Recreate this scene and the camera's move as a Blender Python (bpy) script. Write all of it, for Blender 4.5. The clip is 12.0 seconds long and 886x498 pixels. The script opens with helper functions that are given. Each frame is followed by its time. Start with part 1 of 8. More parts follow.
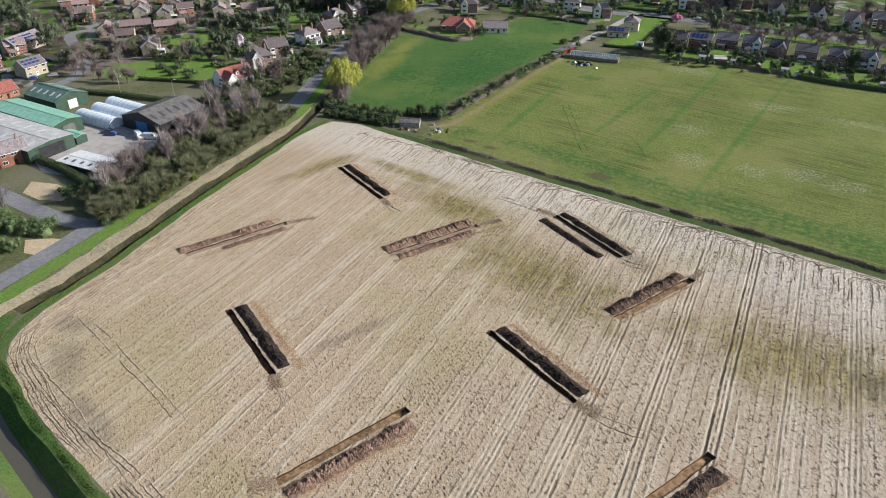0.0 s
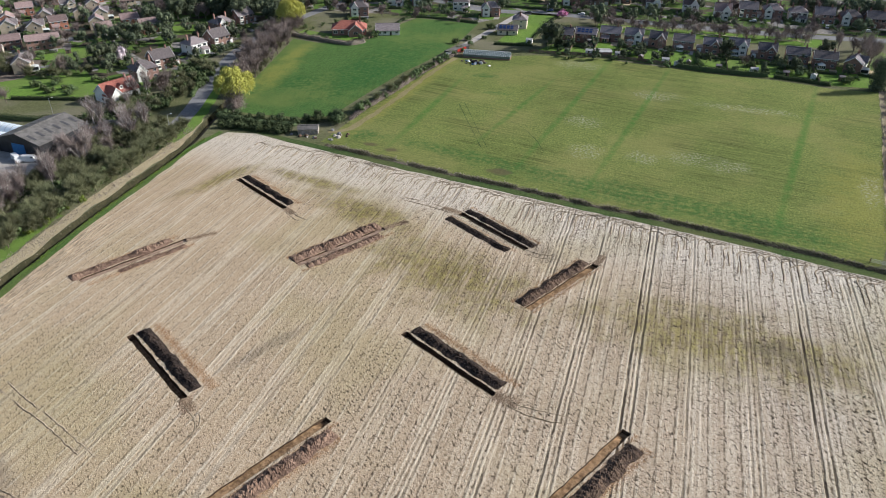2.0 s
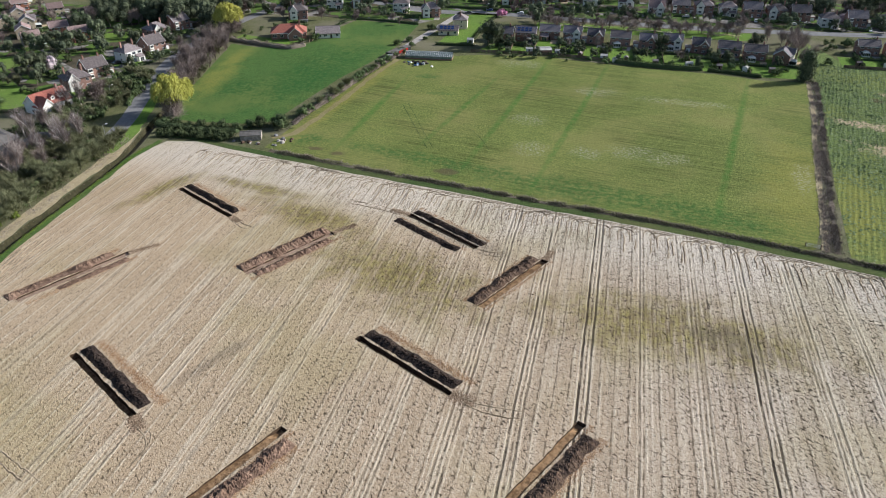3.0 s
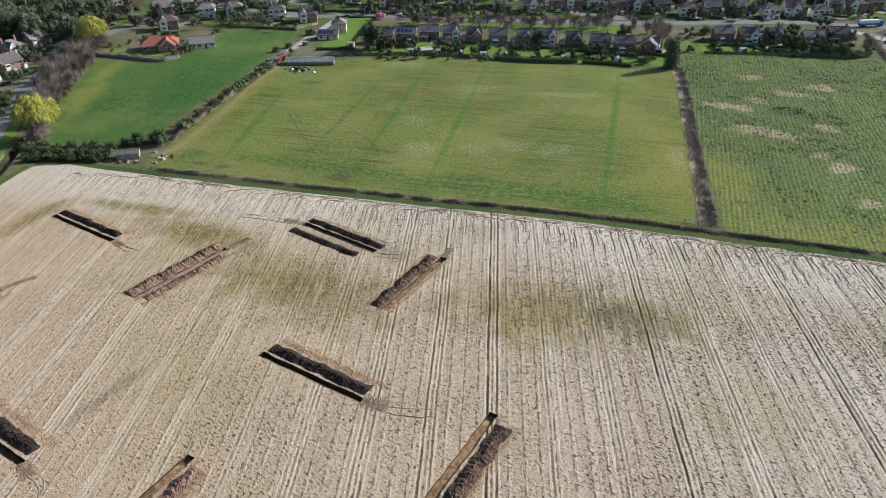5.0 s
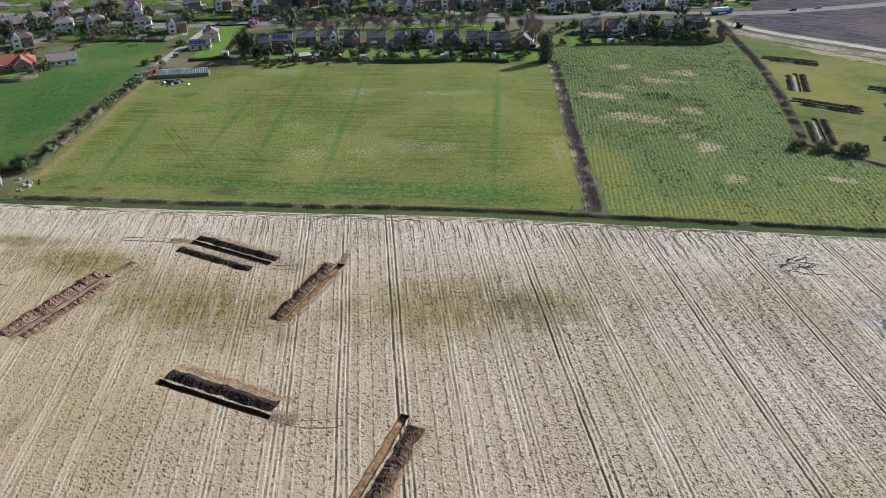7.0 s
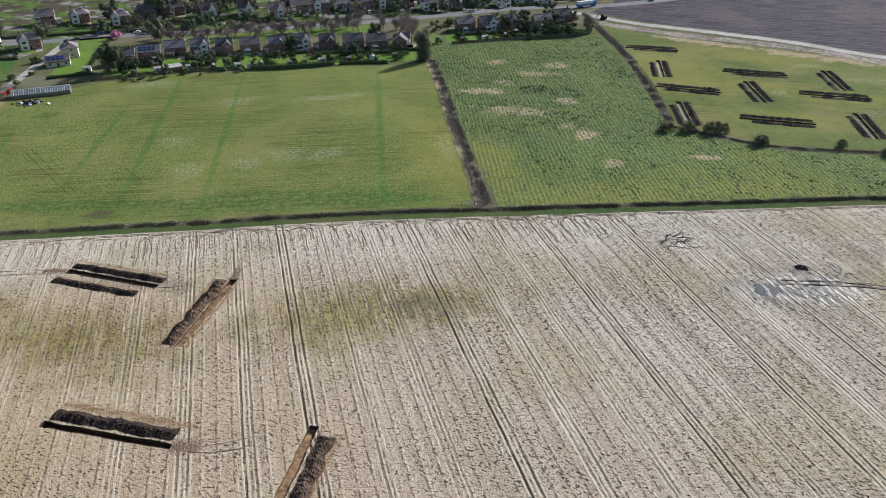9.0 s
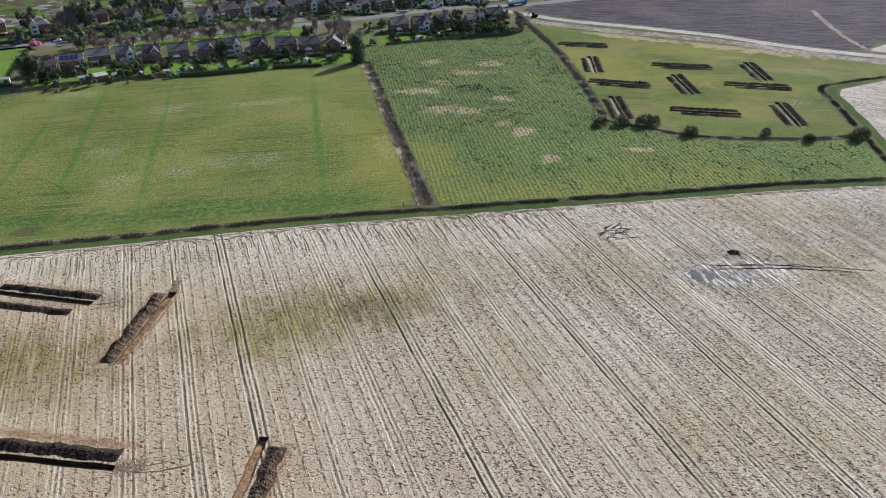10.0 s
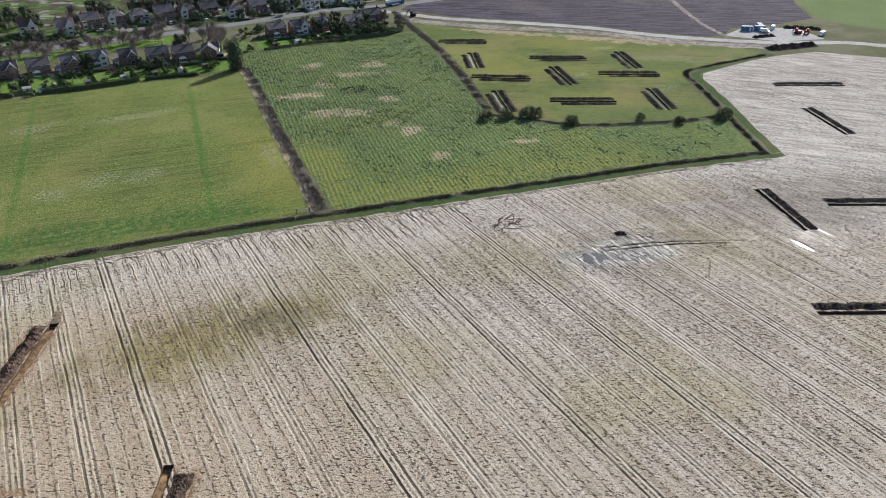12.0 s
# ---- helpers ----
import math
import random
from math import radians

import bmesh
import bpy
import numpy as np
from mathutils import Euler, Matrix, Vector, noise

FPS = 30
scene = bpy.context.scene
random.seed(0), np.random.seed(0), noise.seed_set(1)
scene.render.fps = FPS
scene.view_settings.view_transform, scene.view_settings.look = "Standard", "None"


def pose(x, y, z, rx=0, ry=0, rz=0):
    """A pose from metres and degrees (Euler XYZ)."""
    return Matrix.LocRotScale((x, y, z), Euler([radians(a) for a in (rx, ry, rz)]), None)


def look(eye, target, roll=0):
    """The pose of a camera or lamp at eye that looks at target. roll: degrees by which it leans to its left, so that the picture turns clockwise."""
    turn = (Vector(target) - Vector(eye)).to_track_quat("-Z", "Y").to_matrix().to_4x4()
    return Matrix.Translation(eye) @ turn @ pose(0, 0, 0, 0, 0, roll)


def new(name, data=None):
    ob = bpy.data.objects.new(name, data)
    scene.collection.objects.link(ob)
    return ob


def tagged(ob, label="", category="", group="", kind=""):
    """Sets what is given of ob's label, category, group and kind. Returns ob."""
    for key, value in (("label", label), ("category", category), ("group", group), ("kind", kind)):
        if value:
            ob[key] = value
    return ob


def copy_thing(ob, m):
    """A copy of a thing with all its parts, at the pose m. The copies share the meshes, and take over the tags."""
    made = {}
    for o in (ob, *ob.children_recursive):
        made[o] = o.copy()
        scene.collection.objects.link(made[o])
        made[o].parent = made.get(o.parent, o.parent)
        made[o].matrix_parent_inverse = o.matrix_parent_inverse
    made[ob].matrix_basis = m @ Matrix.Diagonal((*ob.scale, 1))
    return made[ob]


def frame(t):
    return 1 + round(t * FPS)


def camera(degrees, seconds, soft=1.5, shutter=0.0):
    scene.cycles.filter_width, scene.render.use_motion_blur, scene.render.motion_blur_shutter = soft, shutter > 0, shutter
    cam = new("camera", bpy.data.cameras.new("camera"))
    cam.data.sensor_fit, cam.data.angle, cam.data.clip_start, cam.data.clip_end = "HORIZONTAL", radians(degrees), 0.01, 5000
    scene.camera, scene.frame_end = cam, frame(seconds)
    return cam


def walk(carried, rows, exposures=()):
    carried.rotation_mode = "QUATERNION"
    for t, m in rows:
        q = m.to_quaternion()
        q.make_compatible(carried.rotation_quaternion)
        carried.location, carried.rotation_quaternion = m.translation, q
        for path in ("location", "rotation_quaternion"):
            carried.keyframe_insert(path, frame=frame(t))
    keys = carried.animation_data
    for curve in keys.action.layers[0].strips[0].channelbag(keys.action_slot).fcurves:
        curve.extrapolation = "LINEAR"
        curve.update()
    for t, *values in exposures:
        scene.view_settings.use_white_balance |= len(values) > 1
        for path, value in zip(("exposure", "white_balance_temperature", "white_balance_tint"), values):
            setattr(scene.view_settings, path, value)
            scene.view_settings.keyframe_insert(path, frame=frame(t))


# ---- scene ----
# ---- camera and its walk: a drone hovering at about 105 m and panning right ----
cam = camera(63.75, 12.0, soft=1.0)
ROWS = [
    (0.0, 24.31, -31.52, -0.06),
    (0.5, 22.44, -31.48, -0.02),
    (1.0, 20.31, -31.45, 0.01),
    (1.5, 18.06, -31.41, 0.03),
    (2.0, 15.74, -31.36, 0.04),
    (2.5, 13.41, -31.32, 0.05),
    (3.0, 11.06, -31.28, 0.04),
    (5.0, 1.56, -31.12, -0.01),
    (5.5, -0.94, -31.09, -0.03),
    (6.0, -3.30, -31.05, -0.04),
    (6.5, -5.69, -31.02, -0.06),
    (7.0, -8.10, -30.99, -0.08),
    (9.0, -17.89, -30.91, -0.11),
    (9.5, -20.51, -30.90, -0.11),
    (10.0, -23.15, -30.88, -0.10),
    (10.5, -25.67, -30.88, -0.09),
    (11.0, -27.98, -30.87, -0.07),
    (11.5, -30.29, -30.87, -0.04),
    (12.0, -32.68, -30.87, 0.00),
]
walk(cam, [(t, pose(0, 0, 105, 90 + pitch, 0, yaw) @ Matrix.Rotation(radians(roll), 4, "Z")) for t, yaw, pitch, roll in ROWS],
     exposures=[(0.0, 0.5, 6240, 9), (6.0, 0.46, 6200, 9), (12.0, 0.39, 6150, 9)])

# ---- sky, sun, exposure ----
SUN_UP, SUN_AZ = radians(27), radians(63)
sky_world = bpy.data.worlds.new("sky")
scene.world = sky_world
sky_world.use_nodes = True
wn = sky_world.node_tree
sky = wn.nodes.new("ShaderNodeTexSky")
sky.sky_type, sky.sun_disc = "NISHITA", False
sky.sun_elevation, sky.sun_rotation = SUN_UP, SUN_AZ
sky.air_density, sky.dust_density = 1.0, 1.5
wn.links.new(sky.outputs["Color"], wn.nodes["Background"].inputs["Color"])
wn.nodes["Background"].inputs["Strength"].default_value = 0.085
sun_data = bpy.data.lights.new("sun", "SUN")
sun_data.energy, sun_data.angle, sun_data.color = 4.8, radians(0.53), (1.0, 0.955, 0.89)
sun = new("sun", sun_data)
sun_way = Vector((math.sin(SUN_AZ) * math.cos(SUN_UP), math.cos(SUN_AZ) * math.cos(SUN_UP), math.sin(SUN_UP)))
sun.matrix_world = look(sun_way * 300, (0, 0, 0))


# ---- materials ----
class Nodes:
    """Short-hand for building a node material."""

    def __init__(self, name, rough=0.9, spec=0.2):
        self.mat = bpy.data.materials.new(name)
        self.mat.use_nodes = True
        self.tree = self.mat.node_tree
        self.bsdf = self.tree.nodes["Principled BSDF"]
        self.bsdf.inputs["Roughness"].default_value = rough
        self.bsdf.inputs["Specular IOR Level"].default_value = spec
        self.pos = self.add("ShaderNodeNewGeometry").outputs["Position"]

    def add(self, kind, operation="", use_clamp=False, interpolation_type="", data_type="", vector_type=""):
        n = self.tree.nodes.new(kind)
        if operation:
            n.operation = operation
        if use_clamp:
            n.use_clamp = True
        if interpolation_type:
            n.interpolation_type = interpolation_type
        if data_type:
            n.data_type = data_type
        if vector_type:
            n.vector_type = vector_type
        return n

    def put(self, socket, value):
        if isinstance(value, bpy.types.NodeSocket):
            self.tree.links.new(value, socket)
        elif isinstance(value, tuple) and len(value) == 3 and socket.type == "RGBA":
            socket.default_value = (*value, 1)
        else:
            socket.default_value = value

    def math(self, op, a, b=0.0, c=0.0, clamp=False):
        n = self.add("ShaderNodeMath", operation=op, use_clamp=clamp)
        for i, v in enumerate((a, b, c)):
            self.put(n.inputs[i], v)
        return n.outputs[0]

    def vec(self, op, a, b=(0, 0, 0)):
        n = self.add("ShaderNodeVectorMath", operation=op)
        self.put(n.inputs[0], a)
        self.put(n.inputs[1], b)
        return n.outputs["Value"] if op in ("LENGTH", "DISTANCE", "DOT_PRODUCT") else n.outputs["Vector"]

    def ramp(self, x, lo, hi, a=0.0, b=1.0):
        n = self.add("ShaderNodeMapRange", interpolation_type="SMOOTHSTEP")
        for i, v in enumerate((x, lo, hi, a, b)):
            self.put(n.inputs[i], v)
        return n.outputs[0]

    def mix(self, fac, a, b):
        n = self.add("ShaderNodeMix", data_type="RGBA")
        self.put(n.inputs[0], fac)
        self.put(n.inputs[6], a)
        self.put(n.inputs[7], b)
        return n.outputs[2]

    def noise(self, scale, detail=3.0, vector=None, rough=0.55):
        n = self.add("ShaderNodeTexNoise")
        self.put(n.inputs["Vector"], self.pos if vector is None else vector)
        n.inputs["Scale"].default_value, n.inputs["Detail"].default_value = scale, detail
        n.inputs["Roughness"].default_value = rough
        return n.outputs[0]

    def turned(self, degrees, scale=(1, 1, 1)):
        """The position turned about z, then stretched."""
        n = self.add("ShaderNodeMapping")
        self.put(n.inputs["Vector"], self.pos)
        n.inputs["Rotation"].default_value = (0, 0, radians(degrees))
        if scale == (1, 1, 1):
            return n.outputs[0]
        k = self.add("ShaderNodeMapping")
        self.put(k.inputs["Vector"], n.outputs[0])
        k.inputs["Scale"].default_value = scale
        return k.outputs[0]

    def xyz(self, v):
        n = self.add("ShaderNodeSeparateXYZ")
        self.put(n.inputs[0], v)
        return n.outputs

    def blob(self, x, y, rx, ry, turn, warp, soft=0.5):
        """A stain: 1 in the middle, 0 outside an ellipse with an uneven edge."""
        n = self.add("ShaderNodeMapping", vector_type="TEXTURE")
        self.put(n.inputs["Vector"], self.pos)
        n.inputs["Location"].default_value = (x, y, 0)
        n.inputs["Rotation"].default_value = (0, 0, radians(turn))
        n.inputs["Scale"].default_value = (rx, ry, 1000)
        d = self.math("ADD", self.vec("LENGTH", n.outputs[0]), warp)
        return self.ramp(d, 1.0 + soft, 1.0 - soft)

    def most(self, masks):
        out = masks[0]
        for m in masks[1:]:
            out = self.math("MAXIMUM", out, m)
        return out

    def random(self):
        return self.add("ShaderNodeObjectInfo").outputs["Random"]

    def bump(self, height, strength=0.5, distance=0.1):
        n = self.add("ShaderNodeBump")
        n.inputs["Strength"].default_value, n.inputs["Distance"].default_value = strength, distance
        self.put(n.inputs["Height"], height)
        self.put(self.bsdf.inputs["Normal"], n.outputs[0])

    def color(self, c):
        self.put(self.bsdf.inputs["Base Color"], c)
        return self


def simple(name, a, b, scale=1.0, rough=0.9, spec=0.08, bump=0.0, vary=0.0, metal=0.0):
    """Two tones mixed by noise at two scales; vary: difference from object to object."""
    m = Nodes(name, rough, spec)
    f = m.math("ADD", m.math("MULTIPLY", m.noise(scale, 4), 0.6), m.math("MULTIPLY", m.noise(scale * 0.13, 2), 0.4))
    c = m.mix(m.ramp(f, 0.38, 0.62), a, b)
    if vary:
        hsv = m.add("ShaderNodeHueSaturation")
        m.put(hsv.inputs["Color"], c)
        m.put(hsv.inputs["Value"], m.ramp(m.random(), 0, 1, 1 - vary, 1 + vary))
        c = hsv.outputs[0]
    m.color(c)
    m.bsdf.inputs["Metallic"].default_value = metal
    if bump:
        m.bump(m.noise(scale * 2, 4), bump, 0.2)
    return m.mat


ROW_TURN, ROW_STEP, ROW_AT = 2.3, 12.5, 2.8


def plough_material():
    m = Nodes("ploughed_soil", 0.95, 0.05)
    x, y = m.xyz(m.pos)[0], m.xyz(m.pos)[1]
    u = m.xyz(m.turned(ROW_TURN))[0]
    u = m.math("ADD", u, m.math("MULTIPLY", m.math("SUBTRACT", m.noise(0.06, 3), 0.5), 0.7))
    u = m.math("ADD", u, m.math("MULTIPLY", m.math("SUBTRACT", m.noise(0.9, 3), 0.5), 0.34))
    west = m.ramp(x, -5, -75)
    # wheel lanes of the sprayer, a pair of tracks every 12.5 m; each lane is worn differently
    lane = m.math("DIVIDE", m.math("SUBTRACT", u, ROW_AT - ROW_STEP / 2), ROW_STEP)
    number = m.math("FLOOR", lane)

    def dice(shift):
        n = m.add("ShaderNodeTexWhiteNoise")
        n.noise_dimensions = "1D"
        m.put(n.inputs["W"], m.math("ADD", number, shift))
        return n.outputs["Value"]

    worn, other = dice(0.25), dice(7.5)
    k = m.math("MULTIPLY", m.math("SUBTRACT", m.math("FRACT", lane), 0.5), ROW_STEP)
    k = m.math("ADD", k, m.math("MULTIPLY", m.math("SUBTRACT", dice(3.7), 0.5), m.ramp(west, 0, 1, 0.4, 3.4)))

    def band(at, half):
        return m.ramp(m.math("ABSOLUTE", m.math("SUBTRACT", k, at)), half, half * 0.35)

    def along(wide, long, lo, hi):
        return m.ramp(m.noise(1.0, 3, m.turned(ROW_TURN, (wide, long, 1))), lo, hi)

    # five lanes driven in the wet are pressed in deeply; rut shade is painted in
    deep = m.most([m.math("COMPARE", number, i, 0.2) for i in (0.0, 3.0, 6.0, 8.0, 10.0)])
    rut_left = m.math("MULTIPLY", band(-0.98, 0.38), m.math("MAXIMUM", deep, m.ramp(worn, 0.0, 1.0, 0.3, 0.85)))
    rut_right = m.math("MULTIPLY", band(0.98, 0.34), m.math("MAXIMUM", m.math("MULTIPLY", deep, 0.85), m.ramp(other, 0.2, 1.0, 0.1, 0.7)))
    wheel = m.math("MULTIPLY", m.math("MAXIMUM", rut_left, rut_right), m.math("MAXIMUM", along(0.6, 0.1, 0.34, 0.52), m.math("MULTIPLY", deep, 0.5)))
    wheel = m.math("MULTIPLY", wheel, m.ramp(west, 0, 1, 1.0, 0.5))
    # pale shoulders paint the sunlit ridges beside the ruts
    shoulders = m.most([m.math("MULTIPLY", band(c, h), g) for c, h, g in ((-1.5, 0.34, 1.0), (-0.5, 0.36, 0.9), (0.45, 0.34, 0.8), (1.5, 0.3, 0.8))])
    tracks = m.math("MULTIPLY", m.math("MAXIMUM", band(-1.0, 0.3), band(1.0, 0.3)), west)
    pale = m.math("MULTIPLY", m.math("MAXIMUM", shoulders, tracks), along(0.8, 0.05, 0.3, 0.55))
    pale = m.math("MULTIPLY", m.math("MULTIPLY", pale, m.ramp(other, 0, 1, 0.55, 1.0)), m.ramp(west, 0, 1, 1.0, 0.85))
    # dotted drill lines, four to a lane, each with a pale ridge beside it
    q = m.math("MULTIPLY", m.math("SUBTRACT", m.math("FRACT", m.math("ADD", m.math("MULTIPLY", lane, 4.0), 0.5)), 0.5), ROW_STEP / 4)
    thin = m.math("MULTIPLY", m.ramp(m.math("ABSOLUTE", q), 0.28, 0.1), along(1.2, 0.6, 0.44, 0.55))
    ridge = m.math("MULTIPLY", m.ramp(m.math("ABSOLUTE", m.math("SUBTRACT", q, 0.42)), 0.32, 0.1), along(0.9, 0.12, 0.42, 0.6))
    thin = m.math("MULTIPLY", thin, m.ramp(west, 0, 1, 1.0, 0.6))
    # no lanes past the trenched corner in the east, only old curved tracks
    far = m.ramp(m.math("ADD", x, m.math("MULTIPLY", m.noise(0.03, 3), 40.0)), 195, 250)
    calm = m.math("SUBTRACT", 1.0, far)
    wheel, thin, pale, ridge = (m.math("MULTIPLY", v, calm) for v in (wheel, thin, pale, ridge))
    swirl = m.noise(1.0, 4, m.turned(52, (0.05, 0.5, 1)), 0.6)
    streak = m.noise(1.0, 4, m.turned(ROW_TURN, (0.55, 0.012, 1)))
    stripe = m.noise(1.0, 3, m.turned(ROW_TURN, (1.9, 0.035, 1)))
    # shade of clods, painted as short slanting dashes, thicker in some rows than others
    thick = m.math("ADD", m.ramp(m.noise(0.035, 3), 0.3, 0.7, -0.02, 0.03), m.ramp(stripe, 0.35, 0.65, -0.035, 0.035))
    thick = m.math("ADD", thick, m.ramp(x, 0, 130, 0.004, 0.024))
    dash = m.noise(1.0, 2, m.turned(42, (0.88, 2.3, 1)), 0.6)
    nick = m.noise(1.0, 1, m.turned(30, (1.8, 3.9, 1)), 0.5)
    clod_shade = m.math("MAXIMUM", m.ramp(m.math("ADD", dash, thick), 0.61, 0.64), m.math("MULTIPLY", m.ramp(m.math("ADD", nick, thick), 0.63, 0.67), 0.75))
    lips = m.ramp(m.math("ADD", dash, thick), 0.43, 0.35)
    clod_shade = m.math("MULTIPLY", clod_shade, m.math("SUBTRACT", 1.0, m.math("MULTIPLY", pale, 0.8)))
    clod_shade = m.math("MULTIPLY", clod_shade, m.ramp(x, -120, -30, 0.62, 1.0))
    crumb = m.noise(2.8, 3, rough=0.7)
    grit = m.noise(5.5, 2, rough=0.7)
    soft = m.math("SUBTRACT", 1.0, m.math("MULTIPLY", west, 0.15))
    c = m.mix(m.ramp(m.noise(0.02, 3), 0.35, 0.65), (0.465, 0.348, 0.24), (0.525, 0.402, 0.284))
    c = m.mix(m.ramp(streak, 0.48, 0.7, 0, 0.55), c, (0.6, 0.505, 0.385))
    c = m.mix(m.ramp(streak, 0.46, 0.3, 0, 0.35), c, (0.35, 0.27, 0.18))
    c = m.mix(m.math("MULTIPLY", soft, m.ramp(stripe, 0.5, 0.68, 0, 0.55)), c, (0.63, 0.54, 0.42))
    c = m.mix(m.math("MULTIPLY", soft, m.ramp(stripe, 0.48, 0.36, 0, 0.5)), c, (0.3, 0.23, 0.155))
    c = m.mix(m.ramp(crumb, 0.54, 0.66, 0, 0.75), c, (0.72, 0.605, 0.475))
    c = m.mix(m.ramp(crumb, 0.45, 0.33, 0, 0.7), c, (0.22, 0.165, 0.115))
    c = m.mix(m.ramp(grit, 0.55, 0.65, 0, 0.8), c, (0.78, 0.67, 0.535))
    c = m.mix(m.ramp(grit, 0.44, 0.35, 0, 0.5), c, (0.2, 0.15, 0.105))
    c = m.mix(m.math("MULTIPLY", west, 0.45), c, (0.47, 0.345, 0.215))
    c = m.mix(m.math("MULTIPLY", m.math("MULTIPLY", lips, soft), 0.4), c, (0.7, 0.62, 0.5))
    c = m.mix(m.math("MULTIPLY", pale, 0.72), c, (0.7, 0.605, 0.475))
    c = m.mix(m.math("MULTIPLY", ridge, 0.65), c, (0.68, 0.59, 0.465))
    warp = m.math("MULTIPLY", m.math("SUBTRACT", m.noise(0.12, 4), 0.5), 2.2)
    # paler, greyer clay towards the east
    east = m.ramp(x, -20, 120)
    clay = m.math("ADD", streak, m.math("MULTIPLY", m.math("SUBTRACT", m.math("ADD", m.math("MULTIPLY", crumb, 0.6), m.math("MULTIPLY", grit, 0.4)), 0.5), 0.9))
    c = m.mix(m.math("MULTIPLY", east, m.ramp(y, 60, 150, 0.5, 0.78)), c, m.mix(m.ramp(clay, 0.34, 0.64), (0.365, 0.328, 0.293), (0.68, 0.63, 0.578)))
    c = m.mix(m.math("MULTIPLY", m.math("MULTIPLY", east, pale), 0.5), c, (0.7, 0.64, 0.57))
    c = m.mix(m.math("MULTIPLY", far, 0.75), c, m.mix(m.ramp(m.math("ADD", swirl, m.math("MULTIPLY", m.math("SUBTRACT", crumb, 0.5), 0.5)), 0.36, 0.62), (0.3, 0.268, 0.245), (0.65, 0.602, 0.556)))
    # drier, trampled headland along the north edge
    head = m.ramp(m.math("ADD", y, m.math("MULTIPLY", x, 0.21)), 160, 188, 0.0, 0.75)
    c = m.mix(m.math("MULTIPLY", head, m.ramp(x, 230, 150)), c, m.mix(m.ramp(crumb, 0.4, 0.6), (0.5, 0.44, 0.37), (0.77, 0.705, 0.615)))
    # faint olive film over large stretches
    film = m.math("MULTIPLY", m.ramp(m.noise(0.021, 3), 0.47, 0.64), m.ramp(crumb, 0.34, 0.6, 0.15, 0.42))
    film = m.math("MAXIMUM", film, m.math("MULTIPLY", m.most([m.blob(*g, warp, 0.85) for g in ((108, 134, 24, 12, -20), (158, 112, 20, 14, -25), (175, 140, 26, 8, -20), (-112, 88, 18, 9, -30), (-72, 64, 12, 6, -25))]), m.ramp(crumb, 0.32, 0.58, 0.1, 0.5)))
    c = m.mix(m.math("MULTIPLY", film, calm), c, (0.385, 0.33, 0.15))
    # greenish film of moss on damp ground, broken by the rows
    green = m.most([m.blob(*g, warp, 0.75) for g in (
        (28, 144, 27, 11, -9), (44, 142, 12, 7, -10), (-42, 154, 24, 11, -24), (-77, 181, 18, 6, -22), (-131, 190, 3, 14, -25), (-100, 196, 16, 3, -14))])
    rows = m.math("ADD", m.math("MULTIPLY", m.noise(1.0, 4, m.turned(ROW_TURN, (1.0, 0.07, 1))), 0.6), m.math("MULTIPLY", crumb, 0.4))
    green = m.math("MULTIPLY", green, m.ramp(rows, 0.33, 0.53))
    c = m.mix(m.math("MULTIPLY", green, 0.82), c, m.mix(m.ramp(m.noise(0.5, 3), 0.4, 0.62), (0.285, 0.245, 0.064), (0.17, 0.128, 0.054)))
    sown = m.math("SINE", m.math("MULTIPLY", u, 2 * math.pi / 1.56))
    sown = m.math("MULTIPLY", m.ramp(sown, 0.1, 0.75), along(0.9, 0.08, 0.4, 0.58))
    c = m.mix(m.math("MULTIPLY", sown, m.math("ADD", m.math("MULTIPLY", green, 0.5), 0.1)), c, (0.13, 0.1, 0.05))
    # dark damp patches
    damp = m.most([m.blob(*g, warp, 0.6) for g in (
        (-108, 66, 9, 3, -20), (-128, 78, 8, 3, -35), (-74, 113, 1.6, 10, -28), (-27, 176, 14, 4, -30), (140, 118, 22, 10, -25), (-138, 88, 5, 3, 0), (40, 142, 9, 4, -20), (215, 110, 40, 16, -20))])
    c = m.mix(m.math("MULTIPLY", damp, m.ramp(rows, 0.35, 0.6, 0.12, 0.62)), c, (0.17, 0.145, 0.115))
    c = m.mix(0.11, c, (0.06, 0.048, 0.036))
    c = m.mix(m.math("MULTIPLY", clod_shade, 0.97), c, (0.05, 0.037, 0.027))
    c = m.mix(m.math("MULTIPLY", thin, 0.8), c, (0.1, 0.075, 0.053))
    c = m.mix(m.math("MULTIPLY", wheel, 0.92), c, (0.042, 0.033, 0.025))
    # standing wet makes the clay shine
    wet = m.most([m.blob(137, 118, 20, 8, -25, warp, 0.6), m.math("MULTIPLY", m.blob(190, 88, 9, 16, 0, warp, 0.7), 0.6), m.math("MULTIPLY", m.blob(250, 140, 50, 35, 20, warp, 0.7), 0.4)])
    mire = m.blob(137, 119, 17, 6.5, -24, warp, 0.5)
    c = m.mix(m.math("MULTIPLY", mire, m.ramp(m.noise(1.0, 4, m.turned(ROW_TURN, (0.9, 0.16, 1))), 0.36, 0.56, 0.1, 0.75)), c, m.mix(m.ramp(crumb, 0.4, 0.6), (0.13, 0.126, 0.12), (0.34, 0.33, 0.315)))
    m.color(c)
    wet = m.math("MULTIPLY", wet, along(1.2, 0.14, 0.42, 0.58))
    m.put(m.bsdf.inputs["Roughness"], m.ramp(wet, 0, 1, 0.95, 0.45))
    m.put(m.bsdf.inputs["Specular IOR Level"], m.ramp(wet, 0, 1, 0.05, 0.7))
